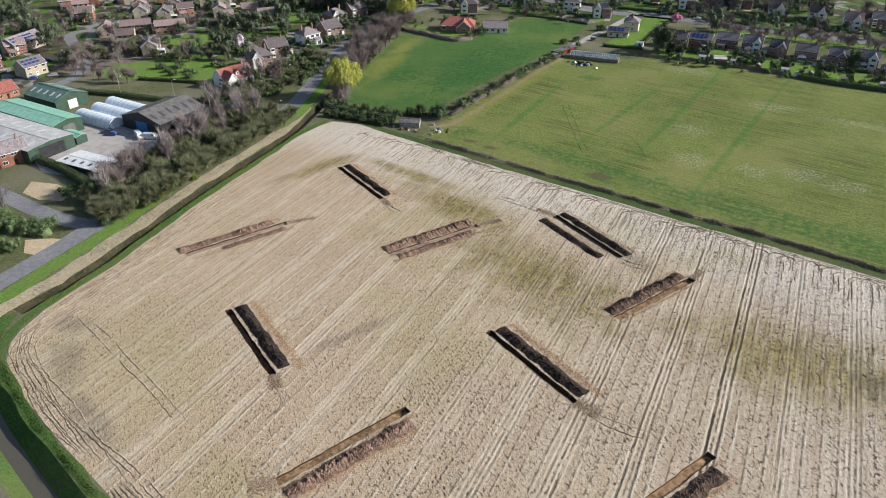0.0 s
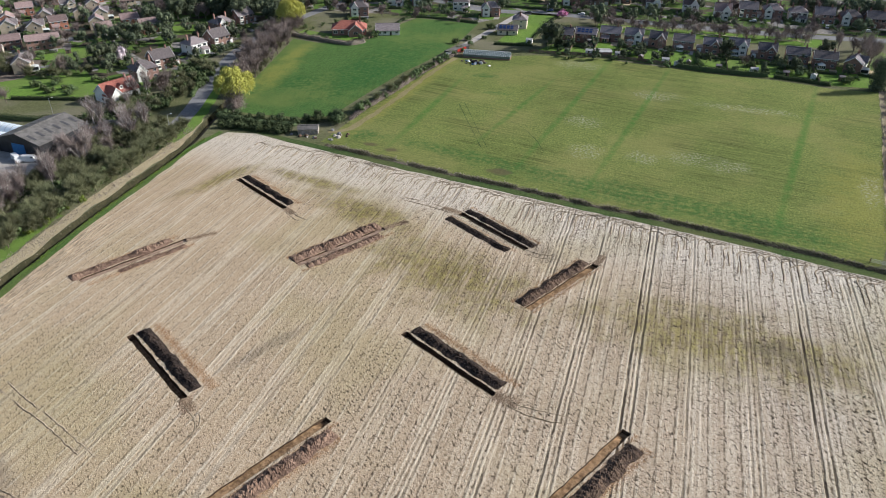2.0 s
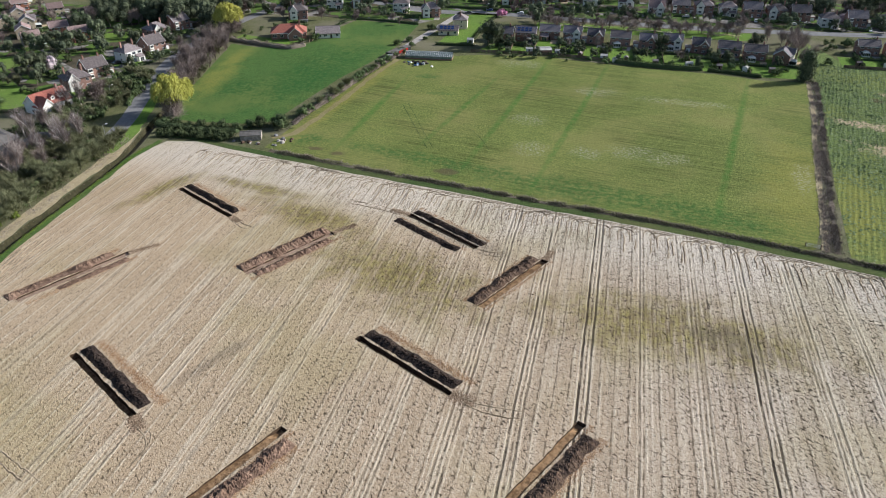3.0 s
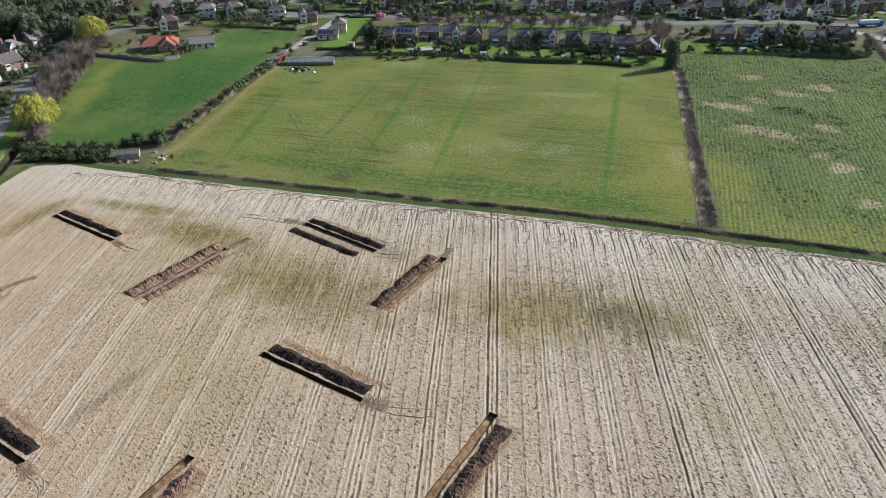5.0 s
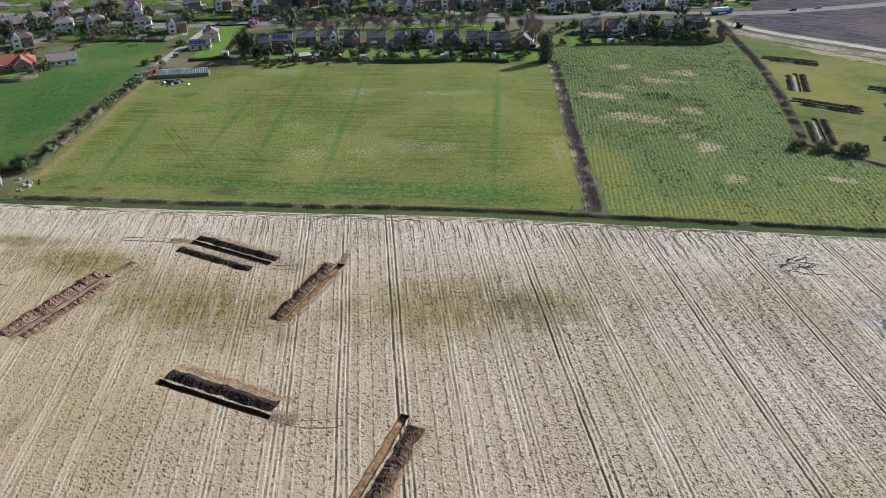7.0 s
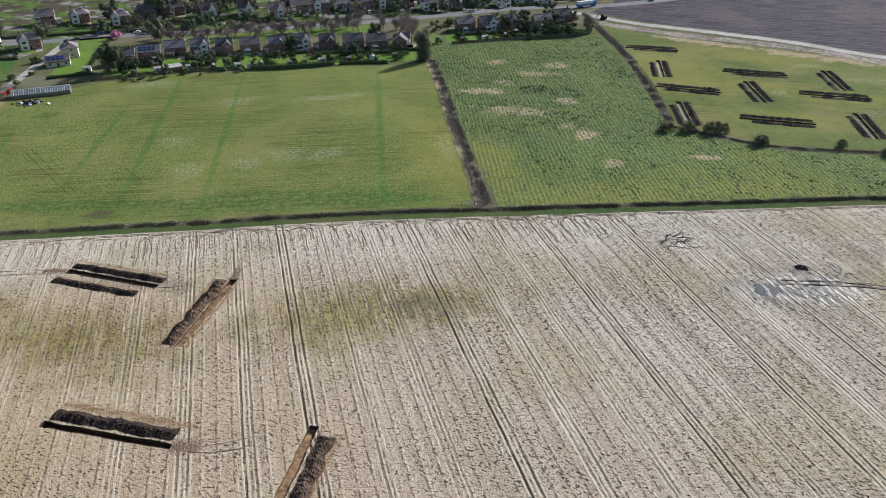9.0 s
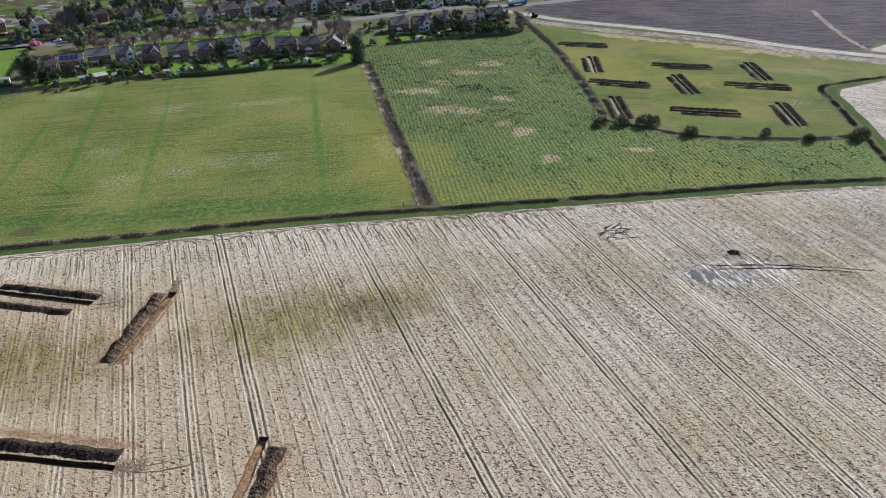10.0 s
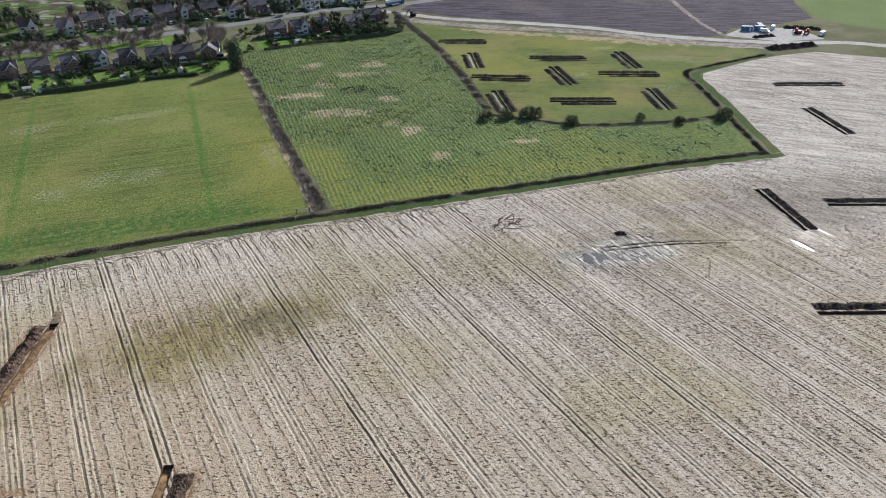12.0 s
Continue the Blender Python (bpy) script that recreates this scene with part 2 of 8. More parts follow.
    up = m.math("ADD", m.math("MULTIPLY", m.math("ADD", crumb, m.math("MULTIPLY", grit, 0.4)), 0.42), m.math("MULTIPLY", m.math("ADD", ridge, pale), 0.1))
    m.bump(m.math("SUBTRACT", up, m.math("ADD", m.math("MULTIPLY", clod_shade, 0.12), m.math("MULTIPLY", wheel, 0.3))), 1.0, 0.4)
    return m.mat


def grass_material(name, dark, light, straw, row_turn=None, rows=0.0, row_step=1.5, lines=(), green=(), pale=(), bare=(), mud=(), gold=(), tram=(), tuft_size=1.3):
    """Grass or crop: tufts, dry patches, sown rows, faint mown lines (bearings), and stains given as (x, y, half length, half width, turn)."""
    m = Nodes(name, 0.95, 0.04)
    tuft = m.noise(tuft_size, 5, rough=0.75)
    clump = m.noise(0.3, 4, rough=0.65)
    patch = m.noise(0.03, 4)
    c = m.mix(m.ramp(tuft, 0.32, 0.68), tuple(v * 0.9 for v in dark), tuple(v * 1.16 for v in light))
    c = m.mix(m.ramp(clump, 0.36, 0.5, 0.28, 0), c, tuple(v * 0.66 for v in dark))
    c = m.mix(m.ramp(patch, 0.42, 0.66, 0, 0.55), c, straw)
    c = m.mix(m.ramp(m.noise(0.012, 3), 0.42, 0.62, 0, 0.16), c, tuple(v * 0.85 for v in dark))
    c = m.mix(m.ramp(m.noise(0.55, 3), 0.6, 0.74, 0, 0.4), c, straw)
    for bearing, wide in lines:
        line = m.ramp(m.noise(1.0, 2, m.turned(bearing, (wide, 0.03, 1))), 0.5, 0.66)
        where = m.ramp(m.noise(0.022, 3), 0.38, 0.62)
        c = m.mix(m.math("MULTIPLY", m.math("MULTIPLY", line, where), 0.5 if bearing > 90 else 0.22), c, tuple(v * 0.55 for v in dark))
    h = tuft
    warp = m.math("MULTIPLY", m.math("SUBTRACT", m.noise(0.16, 4), 0.5), 2.4)
    if green:
        mask = m.most([m.blob(*s, warp, 0.6) for s in green])
        c = m.mix(m.math("MULTIPLY", mask, m.ramp(m.noise(0.5, 4), 0.36, 0.6, 0.1, 0.75)), c, (dark[0] * 0.55, dark[1] * 1.0, dark[2] * 0.9))
    if tram:
        mask = m.most([m.blob(*s, m.math("MULTIPLY", warp, 0.3), 0.7) for s in tram])
        c = m.mix(m.math("MULTIPLY", mask, m.ramp(m.noise(0.35, 4, rough=0.7), 0.34, 0.56, 0.2, 0.66)), c, (dark[0] * 0.62, dark[1] * 1.25, dark[2] * 0.85))
    if row_turn is not None:
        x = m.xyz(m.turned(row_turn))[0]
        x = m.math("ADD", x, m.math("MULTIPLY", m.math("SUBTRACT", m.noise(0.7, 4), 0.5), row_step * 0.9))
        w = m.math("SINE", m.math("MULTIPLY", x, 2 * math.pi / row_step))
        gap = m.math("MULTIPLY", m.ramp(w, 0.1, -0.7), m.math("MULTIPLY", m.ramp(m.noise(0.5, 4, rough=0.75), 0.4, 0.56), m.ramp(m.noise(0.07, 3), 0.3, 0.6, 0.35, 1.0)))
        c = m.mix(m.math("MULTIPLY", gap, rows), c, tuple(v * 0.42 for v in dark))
        h = m.math("ADD", tuft, m.math("MULTIPLY", w, 0.3 * rows))
    if gold:
        mask = m.most([m.blob(*s, warp, 0.8) for s in gold])
        c = m.mix(m.math("MULTIPLY", mask, m.ramp(tuft, 0.3, 0.6, 0.2, 0.65)), c, (0.24, 0.232, 0.06))
    if pale:
        mask = m.most([m.blob(*s, warp, 0.5) for s in pale])
        c = m.mix(m.math("MULTIPLY", mask, m.ramp(m.noise(1.1, 4, rough=0.75), 0.5, 0.62, 0, 0.75)), c, (0.38, 0.37, 0.29))
    if bare:
        mask = m.most([m.blob(*s, m.math("MULTIPLY", warp, 1.7), 0.5) for s in bare])
        c = m.mix(m.math("MULTIPLY", mask, m.ramp(m.noise(0.9, 4, rough=0.75), 0.42, 0.54, 0.05, 0.95)), c, (0.43, 0.325, 0.24))
    if mud:
        mask = m.most([m.blob(*s, warp, 0.5) for s in mud])
        c = m.mix(m.math("MULTIPLY", mask, 0.75), c, (0.1, 0.08, 0.05))
    m.color(c)
    m.bump(h, 0.8, 0.35)
    return m.mat


M_PLOUGH = plough_material()
M_BASE = grass_material("rough_ground", (0.075, 0.088, 0.036), (0.14, 0.14, 0.072), (0.22, 0.195, 0.15))
M_LITTER = simple("leaf_litter", (0.12, 0.096, 0.08), (0.21, 0.175, 0.145), 0.7, bump=0.8)
M_FIELD_A = grass_material("pasture", (0.09, 0.12, 0.036), (0.204, 0.233, 0.07), (0.24, 0.226, 0.086), 102, 0.14, 1.9, lines=((102, 1.5), (100, 2.4), (103, 0.8)), gold=((75, 232, 10, 36, -10), (-98, 290, 3, 50, -8)),
    tram=((-26, 295, 1.3, 62, -8.9), (0.7, 285, 1.2, 68, -9.9), (61, 273, 1.3, 68, -12.6), (-47, 284, 1.2, 36, -12), (-83, 273, 1.4, 38, -4)),
    green=((-70, 322, 5, 3, 0), (-60, 300, 6, 2, 0), (-100, 238, 8, 5, 0), (-45, 228, 40, 4, -14), (15, 212, 60, 7, -12), (45, 203, 30, 6, -12)),
    pale=((-19, 275.5, 6.5, 5, 0), (21, 249.5, 7, 6, 0), (34.2, 246, 7.5, 5.5, 0), (9, 315, 9, 5, 0), (5, 245.6, 5, 5, 0), (-15, 247.5, 5, 6, 0), (45, 308, 18, 4, -5), (-30, 352, 9, 6, 0), (78, 238, 3, 12, -10)),
    mud=((-42.3, 220.4, 4, 2, 0), (-84, 228, 3, 1.6, 0), (-94, 231, 3, 1.5, 0)))
M_FIELD_B = grass_material("young_crop", (0.045, 0.094, 0.028), (0.092, 0.162, 0.046), (0.15, 0.18, 0.055), lines=((-12, 0.8),), gold=((-167, 299, 6, 24, 6), (-172, 330, 4, 16, 4)), green=((-125, 320, 14, 45, -10), (-150, 290, 10, 10, 0)))
M_FIELD_C = grass_material("brassica_crop", (0.078, 0.118, 0.042), (0.185, 0.24, 0.085), (0.195, 0.21, 0.055), 15, 0.46, 1.6, gold=((90, 216, 8, 24, -12), (112, 184, 34, 8, -16), (160, 172, 30, 6, -16)),
    bare=((113, 295, 10, 4, -20), (118, 266, 13, 5, -25), (164, 321, 7, 5, -10), (143.6, 270.6, 4, 4, 0), (134, 231.7, 5, 5, 0), (131, 205, 3.5, 3, 0), (129.4, 242, 3.5, 3.5, 0), (149, 311, 12, 3.5, -20), (136, 335, 5, 4, 0), (165, 199, 6, 2, -25), (128, 303, 6, 3, -20)),
    mud=((135, 287, 6, 3.5, -20), (128, 326, 3, 3, 0)), tuft_size=0.75)
M_FIELD_D = grass_material("trench_meadow", (0.078, 0.115, 0.034), (0.162, 0.19, 0.062), (0.26, 0.22, 0.095), lines=((118, 0.8), (122, 1.8), (114, 2.6)), gold=((270, 300, 30, 12, -45), (215, 290, 20, 30, 0), (236, 262, 22, 9, -32), (262, 236, 24, 8, -32), (222, 222, 18, 7, -30)),
    pale=((245, 292, 5, 2, 0), (282, 280, 6, 3, 0), (240, 250, 5, 3, 0), (260, 215, 6, 4, 0), (300, 245, 16, 5, -40)), bare=((300, 290, 30, 5, -48), (260, 335, 25, 4, -48)))
M_FIELD_F = grass_material("far_meadow", (0.1, 0.15, 0.05), (0.14, 0.19, 0.07), (0.16, 0.2, 0.08))
M_VERGE = grass_material("verge_grass", (0.036, 0.064, 0.022), (0.078, 0.118, 0.039), (0.14, 0.135, 0.06))
M_LAWN = grass_material("lawn_grass", (0.092, 0.17, 0.033), (0.15, 0.24, 0.048), (0.16, 0.19, 0.07))
M_BANK = grass_material("bank_grass", (0.036, 0.076, 0.021), (0.09, 0.155, 0.04), (0.14, 0.155, 0.055), tuft_size=1.8)
M_WORN = grass_material("worn_track_grass", (0.15, 0.135, 0.06), (0.25, 0.215, 0.105), (0.3, 0.25, 0.15))
M_DRY = grass_material("dry_grass", (0.27, 0.225, 0.14), (0.46, 0.39, 0.26), (0.4, 0.33, 0.21))


def far_plough_material():
    m = Nodes("far_ploughed_soil", 0.95, 0.05)
    f = m.noise(1.0, 4, m.turned(32, (0.05, 0.45, 1)))
    c = m.mix(m.ramp(f, 0.4, 0.6), (0.04, 0.034, 0.05), (0.1, 0.086, 0.11))
    c = m.mix(m.ramp(m.noise(0.018, 4), 0.5, 0.68, 0, 0.6), c, (0.125, 0.105, 0.105))
    c = m.mix(m.ramp(m.noise(0.5, 4), 0.52, 0.66, 0, 0.7), c, (0.03, 0.025, 0.03))
    m.color(c)
    m.bump(f, 0.8, 0.4)
    return m.mat


M_FAR_PLOUGH = far_plough_material()
M_DISTURBED = simple("churned_grey_soil", (0.14, 0.115, 0.1), (0.3, 0.265, 0.235), 0.35, bump=0.8)
M_TRACK = simple("pale_track_stone", (0.31, 0.295, 0.285), (0.43, 0.412, 0.395), 0.5)
M_ROAD = simple("asphalt", (0.165, 0.165, 0.172), (0.225, 0.222, 0.228), 0.8)
M_YARD = simple("worn_concrete", (0.3, 0.275, 0.255), (0.4, 0.37, 0.345), 0.3)
M_GRAVEL = simple("gravel", (0.4, 0.31, 0.2), (0.5, 0.4, 0.27), 1.0)
M_SPOIL = simple("spoil_earth", (0.055, 0.039, 0.032), (0.145, 0.098, 0.07), 1.2, bump=0.9)
M_SPOIL_BLACK = simple("black_topsoil_spoil", (0.021, 0.0165, 0.0155), (0.062, 0.045, 0.037), 1.6, bump=0.9)
M_SPOIL_PALE = simple("pale_spoil_earth", (0.125, 0.08, 0.058), (0.26, 0.172, 0.126), 1.2, bump=0.9)
M_SPOIL_DARK = simple("dark_spoil_earth", (0.045, 0.035, 0.033), (0.105, 0.08, 0.07), 1.2, bump=0.9)
M_FLOOR = simple("trench_subsoil", (0.13, 0.078, 0.042), (0.34, 0.218, 0.122), 1.1, bump=0.9)
M_FLOOR_PALE = simple("trench_chalky_subsoil", (0.33, 0.29, 0.22), (0.5, 0.45, 0.36), 0.6, bump=0.5)
M_FLOOR_PINK = simple("trench_pinkish_subsoil", (0.23, 0.155, 0.115), (0.34, 0.245, 0.185), 0.6, bump=0.6)
M_CUT = simple("cut_earth", (0.05, 0.034, 0.025), (0.1, 0.066, 0.043), 1.0, bump=0.5)
M_EARTH_BANK = simple("dark_earth_bank", (0.026, 0.026, 0.014), (0.055, 0.05, 0.028), 1.0, bump=0.5)
M_SPREAD = simple("spread_orange_soil", (0.25, 0.145, 0.08), (0.46, 0.305, 0.185), 1.8, bump=0.9)
M_CHURN = simple("churned_brown_soil", (0.17, 0.118, 0.08), (0.34, 0.25, 0.175), 1.8, bump=0.9)
M_RUT = simple("turned_wet_soil", (0.155, 0.12, 0.085), (0.37, 0.3, 0.215), 1.5, bump=0.5)


def garden_material():
    """Gardens seen from above: plots of lawn, soil, gravel and paving side by side."""
    m = Nodes("garden_ground", 0.95, 0.05)
    cell = m.add("ShaderNodeTexVoronoi")
    cell.distance = "MANHATTAN"
    m.put(cell.inputs["Vector"], m.turned(35, (0.085, 0.13, 0)))
    cell.inputs["Scale"].default_value = 1.0
    pick = m.xyz(cell.outputs["Color"])
    tuft = m.noise(1.4, 5, rough=0.75)
    lawn = m.mix(m.ramp(tuft, 0.35, 0.65), (0.055, 0.1, 0.024), (0.12, 0.19, 0.045))
    soil = m.mix(m.ramp(tuft, 0.35, 0.65), (0.05, 0.045, 0.033), (0.12, 0.1, 0.07))
    paving = m.mix(m.ramp(m.noise(0.6, 4), 0.35, 0.65), (0.17, 0.155, 0.145), (0.3, 0.28, 0.26))
    c = m.mix(m.ramp(pick[0], 0.5, 0.54), lawn, soil)
    c = m.mix(m.ramp(pick[1], 0.8, 0.83), c, paving)
    c = m.mix(m.ramp(m.noise(0.12, 4), 0.5, 0.62, 0, 0.8), c, (0.042, 0.045, 0.028))
    m.color(c)
    m.bump(tuft, 0.6, 0.3)
    return m.mat


M_GARDEN = garden_material()
M_WATER = Nodes("muddy_water", 0.08, 0.5).color((0.09, 0.08, 0.06)).mat


# ---- mesh helpers ----
def part(name, bm, material, parent=None, label=""):
    """Links a bmesh as one mesh object, under a thing or under a part."""
    me = bpy.data.meshes.new(name)
    bm.to_mesh(me)
    bm.free()
    me.materials.append(material)
    ob = new(name, me)
    ob.parent = parent
    return tagged(ob, label)


def mesh_part(name, verts, faces, material, parent=None, label=""):
    me = bpy.data.meshes.new(name)
    me.from_pydata(verts, [], faces)
    me.materials.append(material)
    ob = new(name, me)
    ob.parent = parent
    return tagged(ob, label)


def thing(name, x, y, z=0.0, turn=0.0, label="", category="", group=""):
    ob = new(name)
    ob.matrix_basis = pose(x, y, z, 0, 0, turn)
    ob.empty_display_size = 0.5
    return tagged(ob, label, category, group)


def add_box(bm, x0, x1, y0, y1, z0, z1):
    v = [bm.verts.new((x, y, z)) for z in (z0, z1) for x, y in ((x0, y0), (x1, y0), (x1, y1), (x0, y1))]
    for f in ((3, 2, 1, 0), (4, 5, 6, 7), (0, 1, 5, 4), (1, 2, 6, 5), (2, 3, 7, 6), (3, 0, 4, 7)):
        bm.faces.new([v[i] for i in f])


def box(name, x0, x1, y0, y1, z0, z1, material, parent=None, label=""):
    bm = bmesh.new()
    add_box(bm, x0, x1, y0, y1, z0, z1)
    return part(name, bm, material, parent, label)


def sheet(name, outline, z, material, holes=(), parent=None, label="", category=""):
    """A level sheet of ground with an outline and holes through it."""
    bm = bmesh.new()
    for loop in (outline, *holes):
        vs = [bm.verts.new((x, y, z)) for x, y in loop]
        for i, v in enumerate(vs):
            bm.edges.new((vs[i - 1], v))
    bmesh.ops.triangle_fill(bm, use_beauty=True, use_dissolve=False, edges=bm.edges[:])
    for f in bm.faces:
        f.normal_update()
        if f.normal.z < 0:
            f.normal_flip()
    ob = part(name, bm, material, parent)
    return tagged(ob, label, category, kind="structure") if label else ob


def smooth_line(pts, step=4.0):
    """Points every few metres on a curve through pts."""
    out = []
    n = len(pts)
    for i in range(n - 1):
        p0, p1, p2, p3 = (Vector(pts[max(0, min(n - 1, i + k))]) for k in (-1, 0, 1, 2))
        m = max(1, int((p2 - p1).length / step))
        for k in range(m):
            t = k / m
            out.append(0.5 * (2 * p1 + (p2 - p0) * t + (2 * p0 - 5 * p1 + 4 * p2 - p3) * t * t + (3 * p1 - p0 - 3 * p2 + p3) * t ** 3))
    return out + [Vector(pts[-1])]


def sides(pts, left, right):
    """Two lines beside a line of points."""
    a, b = [], []
    for i, p in enumerate(pts):
        d = (pts[min(i + 1, len(pts) - 1)] - pts[max(i - 1, 0)]).normalized()
        n = Vector((-d.y, d.x))
        a.append(p + n * left)
        b.append(p - n * right)
    return a, b


def ribbon(name, pts, width, z, material, label, category, ragged=0.0, parent=None):
    """A strip of ground along a line."""
    line = smooth_line(pts)
    rng = random.Random(len(pts) + int(abs(pts[0][0])))
    a, b = sides(line, width / 2, width / 2)
    verts, faces = [], []
    for p, q in zip(a, b):
        j, k = rng.uniform(-ragged, ragged), rng.uniform(-ragged, ragged)
        d = (q - p).normalized()
        verts += [(*(p + d * j), z), (*(q + d * k), z)]
    faces = [(2 * i, 2 * i + 1, 2 * i + 3, 2 * i + 2) for i in range(len(a) - 1)]
    ob = mesh_part(name, verts, faces, material, parent)
    return tagged(ob, label, category, kind="structure")


def ditch(name, pts, top, depth, wet, bank, floor, label, lift=0.0):
    """A cut channel: two banks and a bed, with its rim loop for the hole in the ground."""
    line = smooth_line(pts)
    rng = random.Random(int(abs(pts[0][0]) + abs(pts[0][1])))
    rows = []
    for off in (top / 2, wet / 2, -wet / 2, -top / 2):
        a, _ = sides(line, off, 0)
        rows.append(a)
    root = tagged(new(name), label, "ditch", kind="structure")
    for nm, i, j, zi, zj, mat in (("bank", 0, 1, lift, -depth, bank), ("bed", 1, 2, -depth, -depth, floor), ("bank", 2, 3, -depth, lift, bank)):
        verts = [v for p, q in zip(rows[i], rows[j]) for v in ((*p, zi), (*q, zj))]
        mesh_part(nm, verts, [(2 * k, 2 * k + 1, 2 * k + 3, 2 * k + 2) for k in range(len(line) - 1)], mat, root)
    return [tuple(p) for p in rows[0]] + [tuple(p) for p in reversed(rows[3])]


# ---- trenches: long cuts about 30 m by 2 m ----
def trench_rim(a, b, width, seed):
    rng = random.Random(seed)
    a, b = Vector(a), Vector(b)
    d = (b - a).normalized()
    n = Vector((-d.y, d.x))
    m = 18
    one = [a.lerp(b, i / m) + n * (width / 2 + rng.uniform(-0.14, 0.14)) for i in range(m + 1)]
    two = [a.lerp(b, i / m) - n * (width / 2 + rng.uniform(-0.14, 0.14)) for i in range(m, -1, -1)]
    return [tuple(p) for p in one + two]


def trench(rim, depth, floor, label, step=1.0):
    """A cut with upright sides; step below 1 makes it shallower past its deep first end."""
    root = tagged(new("trench"), label, "trench", "evaluation trenches")
    c = Vector((sum(p[0] for p in rim) / len(rim), sum(p[1] for p in rim) / len(rim)))
    low = [tuple(c + (Vector(p) - c) * 0.985) for p in rim]
    n = len(rim)
    deep = [depth if min(i, n - 1 - i) < 2 else depth * step * (1 + 0.12 * noise.noise((min(i, n - 1 - i) * 0.9, rim[0][0], 1))) for i in range(n)]
    verts = [(*p, 0.0) for p in rim] + [(*p, -h) for p, h in zip(low, deep)]
    mesh_part("cut_side", verts, [(i, (i + 1) % n, n + (i + 1) % n, n + i) for i in range(n)], M_CUT, root)
    half = n // 2
    fv = [(*p, -h + 0.05 * noise.noise((p[0], p[1], 3))) for p, h in zip(low, deep)]
    mesh_part("trench_floor", fv, [(i, i + 1, n - 2 - i, n - 1 - i) for i in range(half - 1)], floor, root)


def heap(a, b, width, height, material, label, seed, gaps=0.0, rugged=1.0):
    """A long uneven bank of spoil with clods on it."""
    a, b = Vector(a), Vector(b)
    length = (b - a).length
    d = (b - a) / length
    n = Vector((-d.y, d.x))
    nu, nv = int(length / 0.28), 15
    rng = random.Random(seed)
    verts = []
    for i in range(nu + 1):
        s = i / nu
        end = min(1, min(s, 1 - s) * length / 1.6) ** 0.6
        lump = 0.85 + 0.4 * noise.noise((s * length * 0.5, seed * 7.1, 0)) + 0.4 * noise.noise((s * length * 1.3, seed * 3.3, 5))
        lump = max(0.2, lump)
        if gaps:
            lump *= min(1.0, max(0.12, 0.5 + 2.5 * (noise.noise((s * length * 0.16, seed * 1.7, 9)) + 0.35 - gaps)))
        sway = 0.55 * noise.noise((s * length * 0.3, seed, 2))
        for j in range(nv + 1):
            w = 2 * j / nv - 1
            prof = max(0.0, 1 - abs(w) ** 1.3) ** 1.25
            p = a + d * (s * length) + n * (w * width / 2 * (0.8 + 0.35 * lump) + sway)
            rough = noise.noise((p.x * 1.1, p.y * 1.1, seed)) * 0.6 + noise.noise((p.x * 3.2, p.y * 3.2, seed)) * 0.6
            rough *= rugged
            z = height * lump * prof * end * (1 + rough) + 0.25 * rough * prof
            verts.append((p.x, p.y, max(z, 0.0) - (0.06 if abs(w) > 0.99 or i in (0, nu) else -0.02)))
    k = nv + 1
    faces = [(i * k + j, (i + 1) * k + j, (i + 1) * k + j + 1, i * k + j + 1) for i in range(nu) for j in range(nv)]
    # clods lying on and beside the bank
    for _ in range(int(length * 36)):
        s, w = rng.random(), rng.gauss(0, 0.95)
        i, j = min(nu, int(s * nu)), max(0, min(nv, int((w + 1) / 2 * nv)))
        q = Vector(verts[i * k + j])
        q.x, q.y = q.x + n.x * (abs(w) > 1) * (w - math.copysign(1, w)) * width / 2, q.y + n.y * (abs(w) > 1) * (w - math.copysign(1, w)) * width / 2
        r = rng.uniform(0.06, 0.24) * (1 if abs(w) < 1 else 0.6)
        o = len(verts)
        for x, y, z in ((-1, -0.6, -0.3), (1, -0.5, -0.3), (0.1, 1, -0.3), (0, 0, 0.8)):
            t = rng.uniform(0, 6.28)
            verts.append((q.x + r * (x * math.cos(t) - y * math.sin(t)), q.y + r * (x * math.sin(t) + y * math.cos(t)), q.z + r * z))
        faces += [(o, o + 1, o + 3), (o + 1, o + 2, o + 3), (o + 2, o, o + 3)]
    ob = mesh_part("earth_bank", verts, faces, material)
    tagged(ob, label, "spoil heap", "spoil heaps beside the trenches")
    return ob


def beside(a, b, off, lo=0.0, hi=1.0):
    """A line beside a to b: off metres to the left of it, from share lo to hi."""
    a, b = Vector(a), Vector(b)
    d = (b - a).normalized()
    n = Vector((-d.y, d.x)) * off
    return tuple(a.lerp(b, lo) + n), tuple(a.lerp(b, hi) + n)


